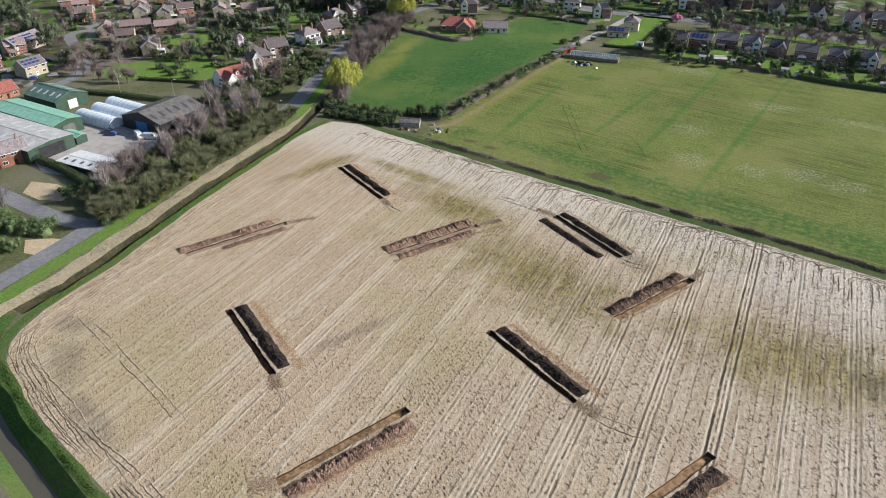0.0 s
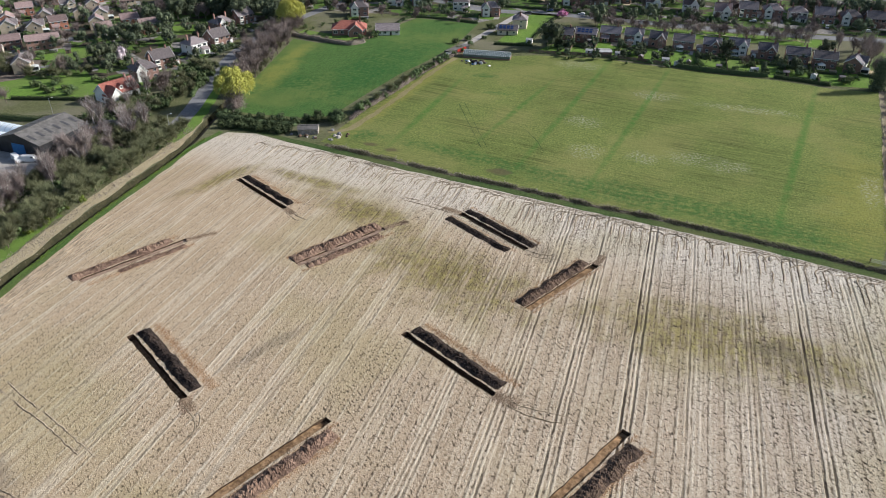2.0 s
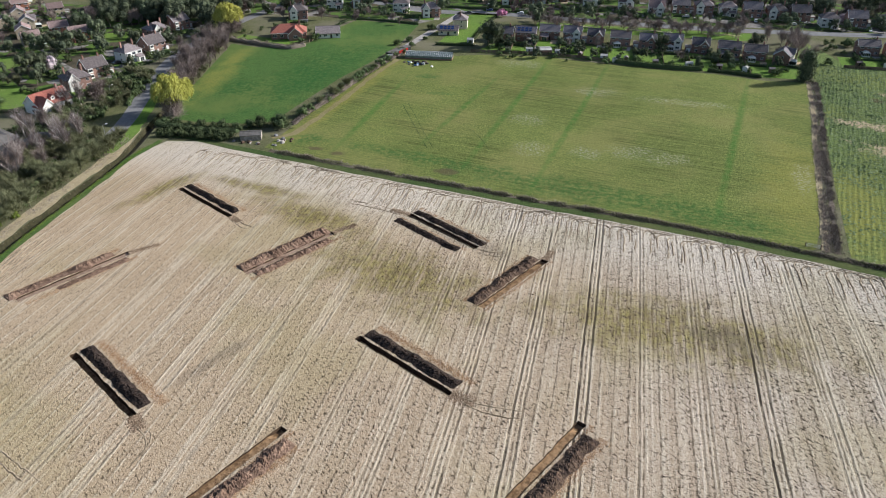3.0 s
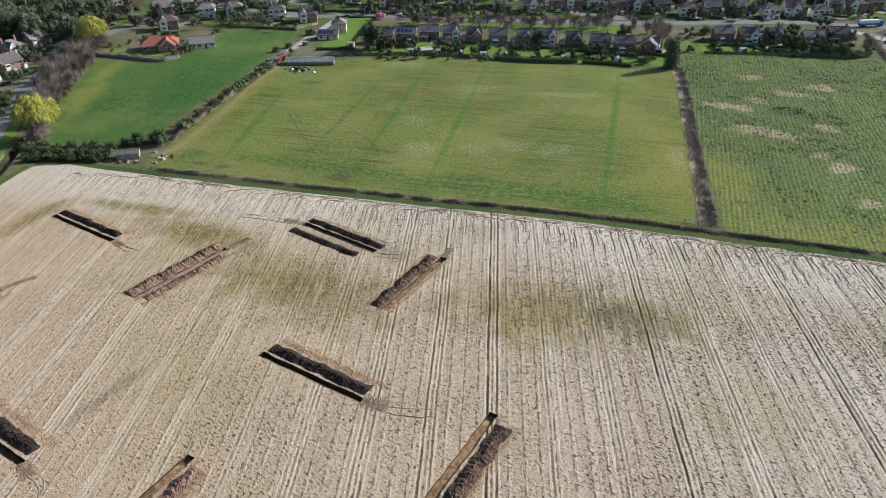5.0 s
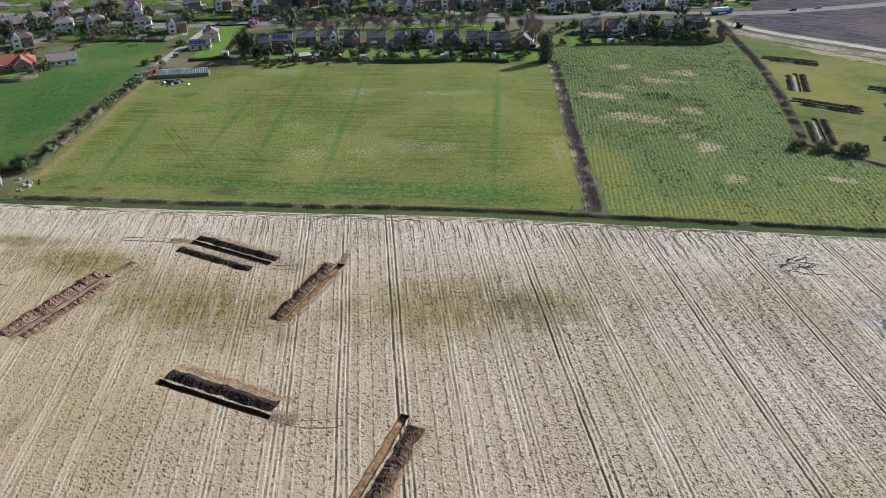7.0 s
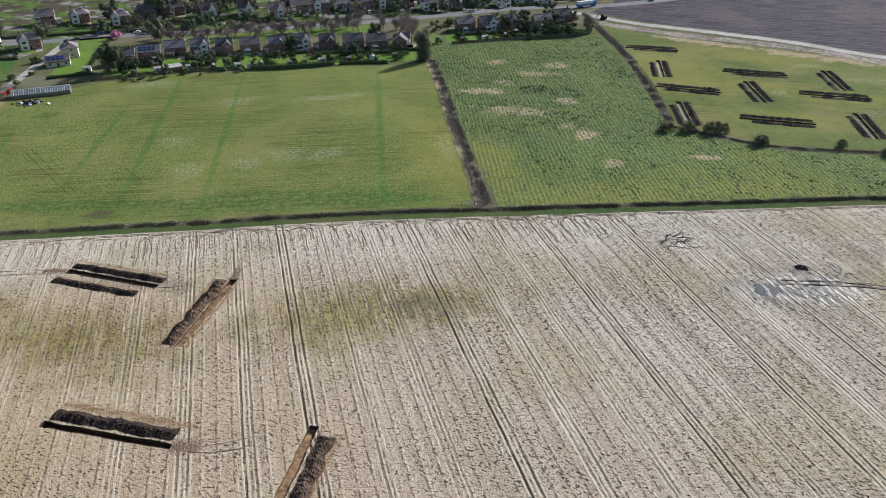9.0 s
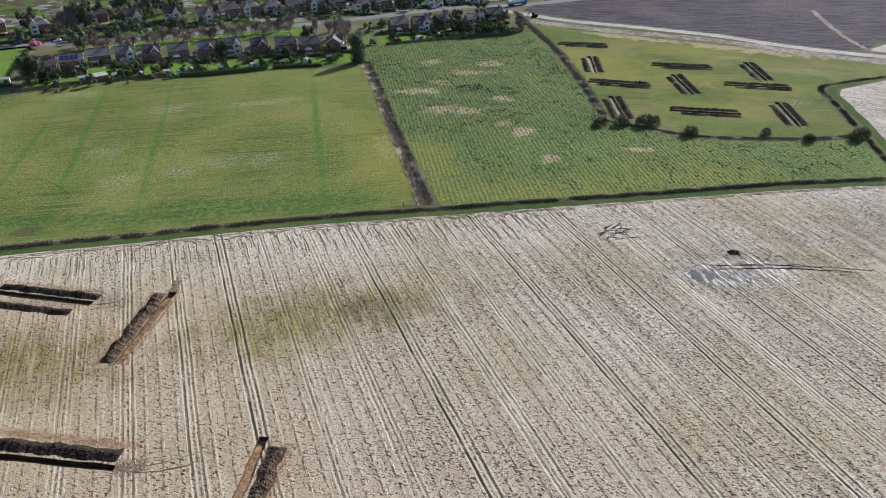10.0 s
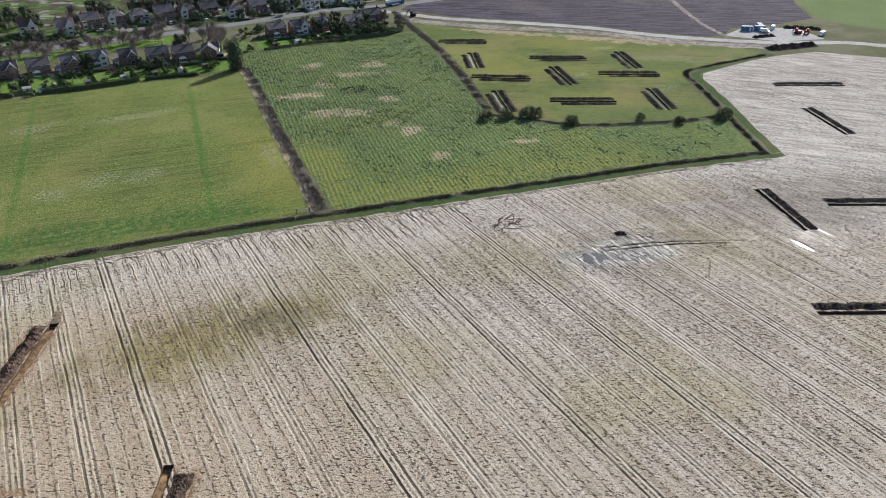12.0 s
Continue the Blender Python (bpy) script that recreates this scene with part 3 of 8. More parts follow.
# ---- the large structure: ground, fields, roads ----
PLOUGH = [(-150.6, 226.7), (-154.7, 214.5), (-153.9, 193.2), (-152.9, 175.9), (-152.6, 160.7), (-152.0, 146.5), (-150.8, 133.3), (-149.4, 120.2), (-148.6, 109.1), (-148.8, 99.0), (-148.6, 89.5), (-147.0, 81.2), (-144.8, 76.6), (-140.0, 72.0), (-129.5, 66.6), (-116.5, 61.8), (-103.8, 57.9), (-89.0, 53.4),
          (-40, 38), (60, 6), (200, -40), (420, -80), (560, 40), (425.9, 145.8), (391.0, 190.8), (373.5, 213.8), (350.1, 219.6), (330.5, 221.4), (309.0, 220.7), (292.3, 220.0), (284.9, 214.1), (270.5, 189.9), (253.6, 164.2),
          (244.7, 150.4), (238.2, 141.0), (234.2, 137.8), (226.8, 139.9), (193.2, 150.1), (152.5, 160.6), (114.2, 170.7), (78.8, 179.8), (45.5, 188.5), (13.7, 195.4), (-14.5, 200.6), (-33.1, 204.7), (-52.4, 208.4), (-74.2, 213.1), (-110.0, 221.3), (-124.3, 224.2), (-139.1, 228.5)]
FIELD_D = [(225, 388), (240, 362), (270.5, 329), (295, 303), (314, 281), (332, 256), (352, 231), (345, 228), (306, 228.5), (281, 224), (265, 199), (252.3, 178), (229.3, 185), (197.5, 201), (184, 216.5), (173, 231), (176, 240), (190, 280), (207.5, 324)]
NEAR = {
    "one": ((-125.8, 190.8), (-100.9, 175.9)), "two": ((-107.2, 108.0), (-82.8, 92.7)), "three": ((-45.3, 126.4), (-20.1, 111.5)),
    "four": ((-51.1, 95.5), (-64.7, 68.6)), "five": ((7.6, 108.5), (-6.8, 82.9)), "six": ((-4.2, 169.4), (-18.5, 143.9)),
    "seven": ((-119.4, 150.6), (-134.5, 124.1)), "eight": ((-66.7, 172.4), (-82.9, 147.1)), "nine": ((-47.4, 187.8), (-23.9, 172.1)),
}
EAST = [((305.1, 189.1), (333, 171.5)), ((288.6, 163.6), (275.6, 136)), ((203.9, 124.1), (192.3, 98.1)), ((213.6, 104.4), (239, 88.4)), ((156.7, 70.9), (182, 55.2))]
MEADOW = [((214, 339.3), (237.5, 324.5)), ((216.8, 312.2), (203.5, 286.6)), ((192.6, 276.3), (215.9, 258.6)), ((236.4, 285.8), (261.9, 269.8)), ((236.5, 269.5), (225.5, 241.5)),
          ((248, 246.6), (273.5, 230.5)), ((283.6, 271.6), (270.5, 243.5)), ((190.5, 254.5), (178.5, 227.5)), ((202.7, 229), (227.6, 213.2)), ((252.2, 218.7), (238.2, 193.2))]

near_rims = {k: trench_rim(a, b, 1.6 if k in ("one", "two", "three") else 2.0, i) for i, (k, (a, b)) in enumerate(NEAR.items())}
east_rims = [trench_rim(a, b, 1.7, 20 + i) for i, (a, b) in enumerate(EAST)]
meadow_rims = [trench_rim(a, b, 2.1, 40 + i) for i, (a, b) in enumerate(MEADOW)]

west_rim = ditch("ditch_west", [(-177.1, 287.4), (-171.5, 268.8), (-167.4, 254.5), (-163.8, 236.0), (-159.3, 215.6), (-157.5, 193.2), (-157.4, 173.9), (-156.6, 152.6), (-154.6, 131.4), (-152.9, 109.1), (-152.8, 95.0), (-154.0, 86.0)], 4.0, 2.0, 2.8, M_EARTH_BANK, M_WATER, "straight water-filled drainage ditch with grassy banks along the field")
south_rim = ditch("ditch_south", [(-148, 68.2), (-126, 58.2), (-98, 48.3), (-60, 34.7), (40, 1.7)], 9.4, 2.6, 3.2, M_BANK, M_WATER, "deep drainage ditch with brown water and dark grassy banks")
FAR = 2600
sheet("ground", [(-FAR, -FAR), (FAR, -FAR), (FAR, FAR), (-FAR, FAR)], 0.0, M_BASE, [PLOUGH, FIELD_D, west_rim, south_rim], label="rough grassy open ground between the fields and gardens", category="ground")
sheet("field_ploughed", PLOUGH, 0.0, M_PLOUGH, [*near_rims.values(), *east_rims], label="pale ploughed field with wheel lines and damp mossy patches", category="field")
sheet("field_meadow", FIELD_D, 0.0, M_FIELD_D, meadow_rims, label="rough olive meadow with archaeological trenches dug across it", category="field")
Z = 0.03
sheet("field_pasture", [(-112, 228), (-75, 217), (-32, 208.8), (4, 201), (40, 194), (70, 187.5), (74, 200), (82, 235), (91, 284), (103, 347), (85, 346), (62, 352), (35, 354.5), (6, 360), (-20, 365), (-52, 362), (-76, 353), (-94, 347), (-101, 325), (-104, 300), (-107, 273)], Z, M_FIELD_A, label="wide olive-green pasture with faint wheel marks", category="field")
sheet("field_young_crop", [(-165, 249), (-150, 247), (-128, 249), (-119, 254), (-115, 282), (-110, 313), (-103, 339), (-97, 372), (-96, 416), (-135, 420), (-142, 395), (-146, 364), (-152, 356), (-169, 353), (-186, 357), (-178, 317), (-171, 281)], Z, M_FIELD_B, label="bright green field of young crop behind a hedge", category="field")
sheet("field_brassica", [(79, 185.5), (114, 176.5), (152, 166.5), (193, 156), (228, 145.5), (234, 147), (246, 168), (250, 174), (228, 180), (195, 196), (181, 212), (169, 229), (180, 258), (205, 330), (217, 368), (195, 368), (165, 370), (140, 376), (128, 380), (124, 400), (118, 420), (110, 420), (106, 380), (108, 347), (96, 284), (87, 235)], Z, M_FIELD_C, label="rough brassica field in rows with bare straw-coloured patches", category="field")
sheet("field_far_ploughed", [(236, 420), (256, 384), (290, 348), (315, 316), (328, 292), (350, 266), (362, 263), (378, 271), (412, 262), (442, 260), (468, 289), (488, 307), (800, 580), (500, 700), (300, 500), (264, 440)], Z, M_FAR_PLOUGH, label="dark purple-brown freshly ploughed field", category="field")
sheet("field_far_green", [(443, 258), (444, 238), (470, 180), (800, 150), (950, 500), (800, 578), (489, 305), (469, 287)], Z * 2, M_FIELD_F, label="pale green distant meadow", category="field")
ribbon("farm_track", [(222, 425), (231, 412), (247.7, 384), (284.2, 345), (308.5, 315.7), (324, 289), (344.6, 263), (373.8, 234), (403.5, 216), (425, 190), (470, 150)], 7.0, Z * 3, M_TRACK, "pale stone haul road along the meadow", "track", 0.5)
ribbon("churned_strip", [(226, 398), (240, 372), (276, 334), (300, 308), (318, 283), (336, 258), (352, 240), (366, 228)], 9.0, Z * 1.5, M_DISTURBED, "churned grey soil strip along the haul road", "soil", 1.6)
ribbon("track_branch", [(409, 345), (374, 291), (358, 256)], 3.0, Z * 3, M_DISTURBED, "pale rutted track across the dark field", "track", 0.5)
sheet("compound_yard", [(360, 262), (385, 268), (411, 251), (402, 226), (376, 236)], Z * 2, M_TRACK, label="pale gravel works compound beside the haul road", category="yard")
ribbon("road_lane", [(-166.5, 60), (-168.8, 78), (-169.5, 92), (-169.8, 105), (-170.2, 117), (-171, 130), (-172.5, 150), (-173, 180), (-171.6, 205), (-173, 222), (-177.5, 243), (-184.5, 264), (-192, 286), (-198, 305), (-203.5, 330), (-205, 360), (-203, 400), (-196, 440), (-188, 480), (-180, 560)], 6.8, Z, M_ROAD, "grey asphalt country lane", "road")
ribbon("road_main", [(-420, 520), (-240, 505), (-140, 470), (-100, 452), (-45, 452), (25, 443), (80, 439), (143, 441), (200, 444), (250, 434), (330, 440), (500, 470)], 9.0, Z * 2, M_ROAD, "wide grey asphalt street in front of the houses", "road")
ribbon("road_estate", [(-289.0, 203.0), (-290.0, 225.0), (-309.0, 249.0), (-352.0, 278.0), (-342.0, 293.0), (-307.0, 295.0)], 6.0, Z, M_ROAD, "grey estate road with a bend", "road")
ribbon("road_private", [(-97, 346), (-88, 391), (-80, 430), (-76, 452)], 4.5, Z * 2, M_YARD, "pale concrete lane past the glasshouse", "road")
sheet("farm_yard", [(-216.5, 145.5), (-227.5, 151.5), (-227.5, 167.5), (-257.5, 189.5), (-237.5, 187.5), (-199.5, 189.5), (-193.5, 183.5), (-191.5, 164.5), (-200.5, 147.5)], Z, M_YARD, label="worn pale concrete farm yard", category="yard")

# trenches and their spoil in the ploughed field
for k, rim in near_rims.items():
    trench(rim, {"one": 1.5, "two": 1.5, "three": 1.5, "seven": 0.4, "eight": 0.4}.get(k, 0.9), M_FLOOR_PINK if k in ("seven", "eight") else M_FLOOR, "long straight-sided archaeological trench cut into ploughed soil", 0.45 if k in ("four", "five", "six") else 1.0)
for i, rim in enumerate(east_rims):
    trench(rim, 0.9, M_FLOOR_PALE, "long archaeological trench cut into wet pale soil")
for i, rim in enumerate(meadow_rims):
    trench(rim, 0.8, M_FLOOR_PALE, "archaeological trench cut through meadow turf, pale bottom")
HEAPS = [("one", 3.0, 2.6, 0.8, M_SPOIL_BLACK, 0, 0.97), ("two", 3.1, 3.0, 0.75, M_SPOIL_BLACK, 0.0, 0.97), ("three", 3.05, 3.2, 0.8, M_SPOIL_BLACK, 0.02, 0.98),
         ("four", 3.6, 3.6, 0.8, M_SPOIL_PALE, 0.05, 1.0), ("five", 3.5, 3.6, 0.9, M_SPOIL, 0.08, 1.0), ("six", -3.0, 3.4, 0.9, M_SPOIL, 0.03, 1.0),
         ("seven", -2.9, 3.8, 0.8, M_SPOIL_PALE, 0.1, 1.05), ("seven", 2.8, 2.2, 0.4, M_SPOIL_PALE, 0.05, 0.7),
         ("eight", -3.0, 4.0, 0.9, M_SPOIL_PALE, 0.0, 1.0), ("eight", 2.6, 2.8, 0.6, M_SPOIL_PALE, 0.1, 0.95),
         ("nine", 2.9, 2.6, 0.7, M_SPOIL_BLACK, 0.0, 1.02), ("nine", -4.8, 2.7, 0.6, M_SPOIL_BLACK, -0.02, 0.9)]
for i, (k, off, w, h, mat, lo, hi) in enumerate(HEAPS):
    a, b = beside(*NEAR[k], off, lo, hi)
    heap(a, b, w, h, mat, "long bank of brown spoil heaped beside a trench", 3 + i, 0.25 if k == "seven" else 0.0, 0.5 if mat is M_SPOIL_BLACK else 0.6)
for i, (a, b) in enumerate(EAST):
    heap(*beside(a, b, 3.0), 2.9, 0.75, M_SPOIL_DARK, "dark wet bank of spoil heaped beside a trench", 30 + i, 0.0, 0.5)
for i, (a, b) in enumerate(MEADOW):
    for s in (1, -1):
        heap(*beside(a, b, 3.2 * s, 0.02 if s > 0 else 0.15, 0.98), 3.1, 0.75, M_SPOIL_DARK, "dark bank of turf and spoil beside a meadow trench", 50 + 2 * i + s, 0.1 if s < 0 else 0, 0.45)


def spill(a, b, width, count, seed, material, label, size=0.2, lean=0.0):
    """Loose crumbs and clods strewn along a line, thickest near it; lean draws them to one side."""
    rng = np.random.default_rng(seed)
    a, b = np.array(a), np.array(b)
    d = (b - a) / np.hypot(*(b - a))
    n = np.array([-d[1], d[0]])
    along = rng.uniform(-0.02, 1.02, count)
    off = rng.normal(0, 0.34, count) * width / 2
    off = np.where(rng.random(count) < lean, np.abs(off) * 1.5, off)
    p = a + along[:, None] * (b - a) + off[:, None] * n
    r = size * rng.gamma(3.0, 1 / 3, count).clip(0.3, 2.6)
    verts = np.zeros((count, 4, 3))
    t = rng.uniform(0, 6.28, count)
    for k, (x, y, z) in enumerate(((-1, -0.6, 0), (1, -0.5, 0), (0.1, 1, 0), (0, 0, 0.75))):
        verts[:, k, 0] = p[:, 0] + r * (x * np.cos(t) - y * np.sin(t)) * rng.uniform(0.7, 1.3, count)
        verts[:, k, 1] = p[:, 1] + r * (x * np.sin(t) + y * np.cos(t)) * rng.uniform(0.7, 1.3, count)
        verts[:, k, 2] = r * z * 0.6 - 0.01
    faces = [tuple(4 * i + q for q in f) for i in range(count) for f in ((0, 1, 3), (1, 2, 3), (2, 0, 3))]
    tagged(mesh_part("spilt_soil", verts.reshape(-1, 3).tolist(), faces, material), label, "soil", kind="stuff")


ORANGE, CHURNED = "loose orange-brown crumbs of soil strewn beside a trench", "churned brown soil at the end of a trench"
for i, (k, off, w, lo, hi, count) in enumerate((("one", 5.0, 3.6, 0.05, 1.0, 700), ("two", 6.0, 4.4, 0.02, 1.03, 1300), ("three", 5.8, 4.2, 0.05, 1.04, 1300), ("four", 2.0, 2.4, 0, 1, 500), ("four", 5.4, 4.2, 0.08, 1.05, 1000), ("five", 1.9, 2.4, 0, 1, 500), ("five", 5.3, 4.2, 0.06, 1.02, 1000),
                                               ("six", -5.0, 3.4, 0.05, 1, 700), ("six", 1.6, 2.0, 0, 1, 400), ("seven", -4.4, 3.6, 0.05, 1, 700), ("seven", 3.4, 3.6, 0, 0.95, 700), ("eight", -5.0, 3.2, 0.05, 1, 600), ("eight", 3.6, 3.2, 0, 1, 600), ("nine", 5.0, 2.8, 0, 1, 500), ("nine", -3.2, 2.4, 0, 0.95, 400))):
    spill(*beside(*NEAR[k], off, lo, hi), w * 0.85, count * 4, 60 + i, M_SPREAD, ORANGE, 0.095, 0.3)
for i, k in enumerate(("one", "two", "three", "six", "nine")):
    spill(*beside(*NEAR[k], 1.9 if k != "six" else -1.5, 0.0, 1.0), 1.6, 300, 80 + i, M_SPOIL_PALE, "crumbs of dark soil on the strip between trench and bank", 0.12)
for i, (k, end, dx, dy, w) in enumerate((("two", 1, 3.4, -3.2, 4.5), ("three", 1, 5.2, -1.6, 5.5), ("one", 1, 4.0, -2.4, 3.0), ("seven", 0, 6, 6, 3.2), ("eight", 0, 5, 6, 3.6), ("four", 1, -4, -3, 6.5), ("six", 0, 1.5, 5, 3.0), ("nine", 0, -6, 2, 3.4))):
    x, y = NEAR[k][end]
    spill((x, y), (x + dx, y + dy), w, 1700, 90 + i, M_CHURN, CHURNED, 0.115)


def inside(px, py, outline):
    """Which of many points lie inside an outline."""
    hit = np.zeros(len(px), bool)
    for (x0, y0), (x1, y1) in zip(outline, outline[1:] + outline[:1]):
        if y0 != y1:
            hit ^= ((y0 > py) != (y1 > py)) & (px < (x1 - x0) * (py - y0) / (y1 - y0) + x0)
    return hit


def strew_clods(count, x0, x1, y0, y1, size, height, seed, label):
    """Long low clods turned up in drill rows over the ploughed field, clear of trenches and wheel lanes."""
    rng = np.random.default_rng(seed)
    px, py = rng.uniform(x0, x1, count), rng.uniform(y0, y1, count)
    a = math.radians(ROW_TURN)
    u = px * math.cos(a) - py * math.sin(a)
    snap = np.round(u / 1.04) * 1.04 + rng.normal(0, 0.2, count)
    px = px + (snap - u) / math.cos(a)
    lane = np.mod(snap - ROW_AT + ROW_STEP / 2, ROW_STEP) - ROW_STEP / 2
    keep = inside(px, py, PLOUGH) & (np.abs(lane) > 1.3)
    for p, q in [*NEAR.values(), *EAST]:
        p, d = np.array(p), np.array(q) - np.array(p)
        t = np.clip(((px - p[0]) * d[0] + (py - p[1]) * d[1]) / (d @ d), 0, 1)
        keep &= np.hypot(px - p[0] - t * d[0], py - p[1] - t * d[1]) > 5.5
    px, py = px[keep], py[keep]
    n = len(px)
    turn = np.radians(rng.normal(-40, 27, n))
    k = rng.gamma(6.0, 1 / 6, n).clip(0.45, 1.9)
    k = k * np.interp(px, (-70, 30), (0.68, 1.0)) if x0 > -100 else k
    l, w, h = size * 1.45 * k * rng.uniform(0.7, 1.3, n), size * 0.62 * k, height * k * rng.uniform(0.6, 1.4, n)
    verts = np.zeros((n, 6, 3))
    for i, (sx, sy, sz) in enumerate(((-0.5, -0.5, 0), (0.5, -0.42, 0), (0.5, 0.5, 0), (-0.42, 0.5, 0), (-0.28, 0.02, 1), (0.26, -0.06, 0.85))):
        lx, ly = (sx + rng.uniform(-0.12, 0.12, n)) * l, (sy + rng.uniform(-0.12, 0.12, n)) * w
        verts[:, i, 0] = px + lx * np.cos(turn) - ly * np.sin(turn)
        verts[:, i, 1] = py + lx * np.sin(turn) + ly * np.cos(turn)
        verts[:, i, 2] = h * sz - 0.01
    quads = ((0, 1, 5, 4), (2, 3, 4, 5), (1, 2, 5), (3, 0, 4))
    faces = [tuple(6 * i + j for j in q) for i in range(n) for q in quads]
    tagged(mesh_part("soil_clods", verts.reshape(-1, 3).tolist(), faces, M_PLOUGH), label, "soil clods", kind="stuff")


strew_clods(48000, -70, 140, 38, 200, 0.26, 0.08, 1, "long low clods of pale soil turned up in drill rows")
strew_clods(15000, 140, 225, 30, 210, 0.27, 0.08, 2, "low clods of pale wet soil turned up in drill rows")
strew_clods(17000, -153, -70, 50, 226, 0.2, 0.055, 3, "small crumbled clods of pale soil on the rolled ground")


# ---- materials of plants and buildings ----
def leaf_material(name, dark, light, vary=0.25):
    m = Nodes(name, 0.88, 0.06)
    isl = m.add("ShaderNodeNewGeometry").outputs["Random Per Island"]
    c = m.mix(isl, (dark[0], dark[1], dark[2] * 1.15), (light[0], light[1], light[2] * 1.15))
    hsv = m.add("ShaderNodeHueSaturation")
    m.put(hsv.inputs["Color"], c)
    m.put(hsv.inputs["Value"], m.ramp(m.random(), 0, 1, 1 - vary, 1 + vary))
    m.put(hsv.inputs["Hue"], m.ramp(m.random(), 0, 1, 0.49, 0.51))
    m.color(hsv.outputs[0])
    m.bsdf.inputs["Subsurface Weight"].default_value = 0.0
    return m.mat


M_BARK = simple("grey_brown_bark", (0.1, 0.082, 0.065), (0.2, 0.17, 0.14), 2.0, vary=0.2)
M_TWIG = leaf_material("bare_twigs", (0.155, 0.122, 0.098), (0.31, 0.255, 0.21))
M_TWIG_GREEN = leaf_material("budding_twigs", (0.098, 0.104, 0.05), (0.225, 0.232, 0.115))
M_BIRCH = simple("pale_birch_bark", (0.45, 0.42, 0.4), (0.7, 0.67, 0.64), 2.0)
M_EVERGREEN = leaf_material("dark_evergreen_leaf", (0.05, 0.064, 0.038), (0.128, 0.148, 0.078))
M_BUSH = leaf_material("olive_bush_leaf", (0.062, 0.088, 0.034), (0.138, 0.182, 0.07))
M_FRESH = leaf_material("fresh_green_leaf", (0.11, 0.16, 0.025), (0.2, 0.26, 0.05))
M_GRASS = leaf_material("rank_green_grass", (0.036, 0.075, 0.016), (0.08, 0.14, 0.036))
M_HEDGE = leaf_material("clipped_hedge_leaf", (0.0379, 0.0563, 0.0253), (0.0966, 0.121, 0.0506))
M_WILLOW = leaf_material("yellow_willow_leaf", (0.3, 0.3, 0.055), (0.52, 0.49, 0.125), 0.08)
M_BLOSSOM = leaf_material("pale_blossom", (0.35, 0.28, 0.27), (0.62, 0.54, 0.52))
M_PINK = leaf_material("pink_blossom", (0.4, 0.13, 0.22), (0.6, 0.28, 0.38))
M_REED = leaf_material("dry_reed", (0.28, 0.24, 0.18), (0.5, 0.43, 0.33))
M_KALE = leaf_material("kale_leaf", (0.098, 0.152, 0.064), (0.27, 0.348, 0.148))
M_RANK = leaf_material("rank_margin_growth", (0.07, 0.078, 0.038), (0.26, 0.235, 0.15))
M_BRAMBLE = leaf_material("brown_bramble", (0.115, 0.095, 0.07), (0.26, 0.22, 0.165))
M_DAFFODIL = leaf_material("pale_daffodil", (0.6, 0.55, 0.25), (0.8, 0.78, 0.5))


def brick_material(name, a, b):
    m = Nodes(name, 0.85, 0.25)
    c = m.mix(m.ramp(m.noise(3.0, 3), 0.35, 0.65), a, b)
    c = m.mix(m.ramp(m.noise(0.25, 3), 0.45, 0.7, 0, 0.4), c, tuple(v * 0.7 for v in a))
    hsv = m.add("ShaderNodeHueSaturation")
    m.put(hsv.inputs["Color"], c)
    m.put(hsv.inputs["Value"], m.ramp(m.random(), 0, 1, 0.8, 1.2))
    m.color(hsv.outputs[0])
    m.bump(m.noise(6.0, 2), 0.3, 0.05)
    return m.mat


def roof_material(name, a, b, vary=0.2):
    m = Nodes(name, 0.8, 0.25)
    co = m.add("ShaderNodeTexCoord").outputs["Object"]
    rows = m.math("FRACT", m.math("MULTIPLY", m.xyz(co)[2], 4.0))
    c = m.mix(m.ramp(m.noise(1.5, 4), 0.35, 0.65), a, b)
    # shade line at each tile course is painted into the colour
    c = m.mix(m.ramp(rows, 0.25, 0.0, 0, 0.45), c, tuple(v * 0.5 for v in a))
    c = m.mix(m.ramp(m.noise(0.4, 3), 0.58, 0.78, 0, 0.25), c, (0.17, 0.165, 0.12))
    hsv = m.add("ShaderNodeHueSaturation")
    m.put(hsv.inputs["Color"], c)
    m.put(hsv.inputs["Value"], m.ramp(m.random(), 0, 1, 1 - vary, 1 + vary))
    m.color(hsv.outputs[0])
    m.bump(rows, 0.4, 0.06)
    return m.mat


def sheet_metal(name, a, b, step, rough=0.45):
    """Corrugated sheets: ribs run down the slope."""
    m = Nodes(name, rough, 0.4)
    co = m.add("ShaderNodeTexCoord").outputs["Object"]
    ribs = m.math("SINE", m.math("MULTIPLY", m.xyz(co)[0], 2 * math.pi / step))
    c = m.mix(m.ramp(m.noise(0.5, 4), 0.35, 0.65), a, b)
    # shade in the troughs between ribs is put into the colour
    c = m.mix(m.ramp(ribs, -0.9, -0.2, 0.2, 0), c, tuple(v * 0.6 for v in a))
    m.color(c)
    m.bump(ribs, 0.2, 0.03)
    return m.mat


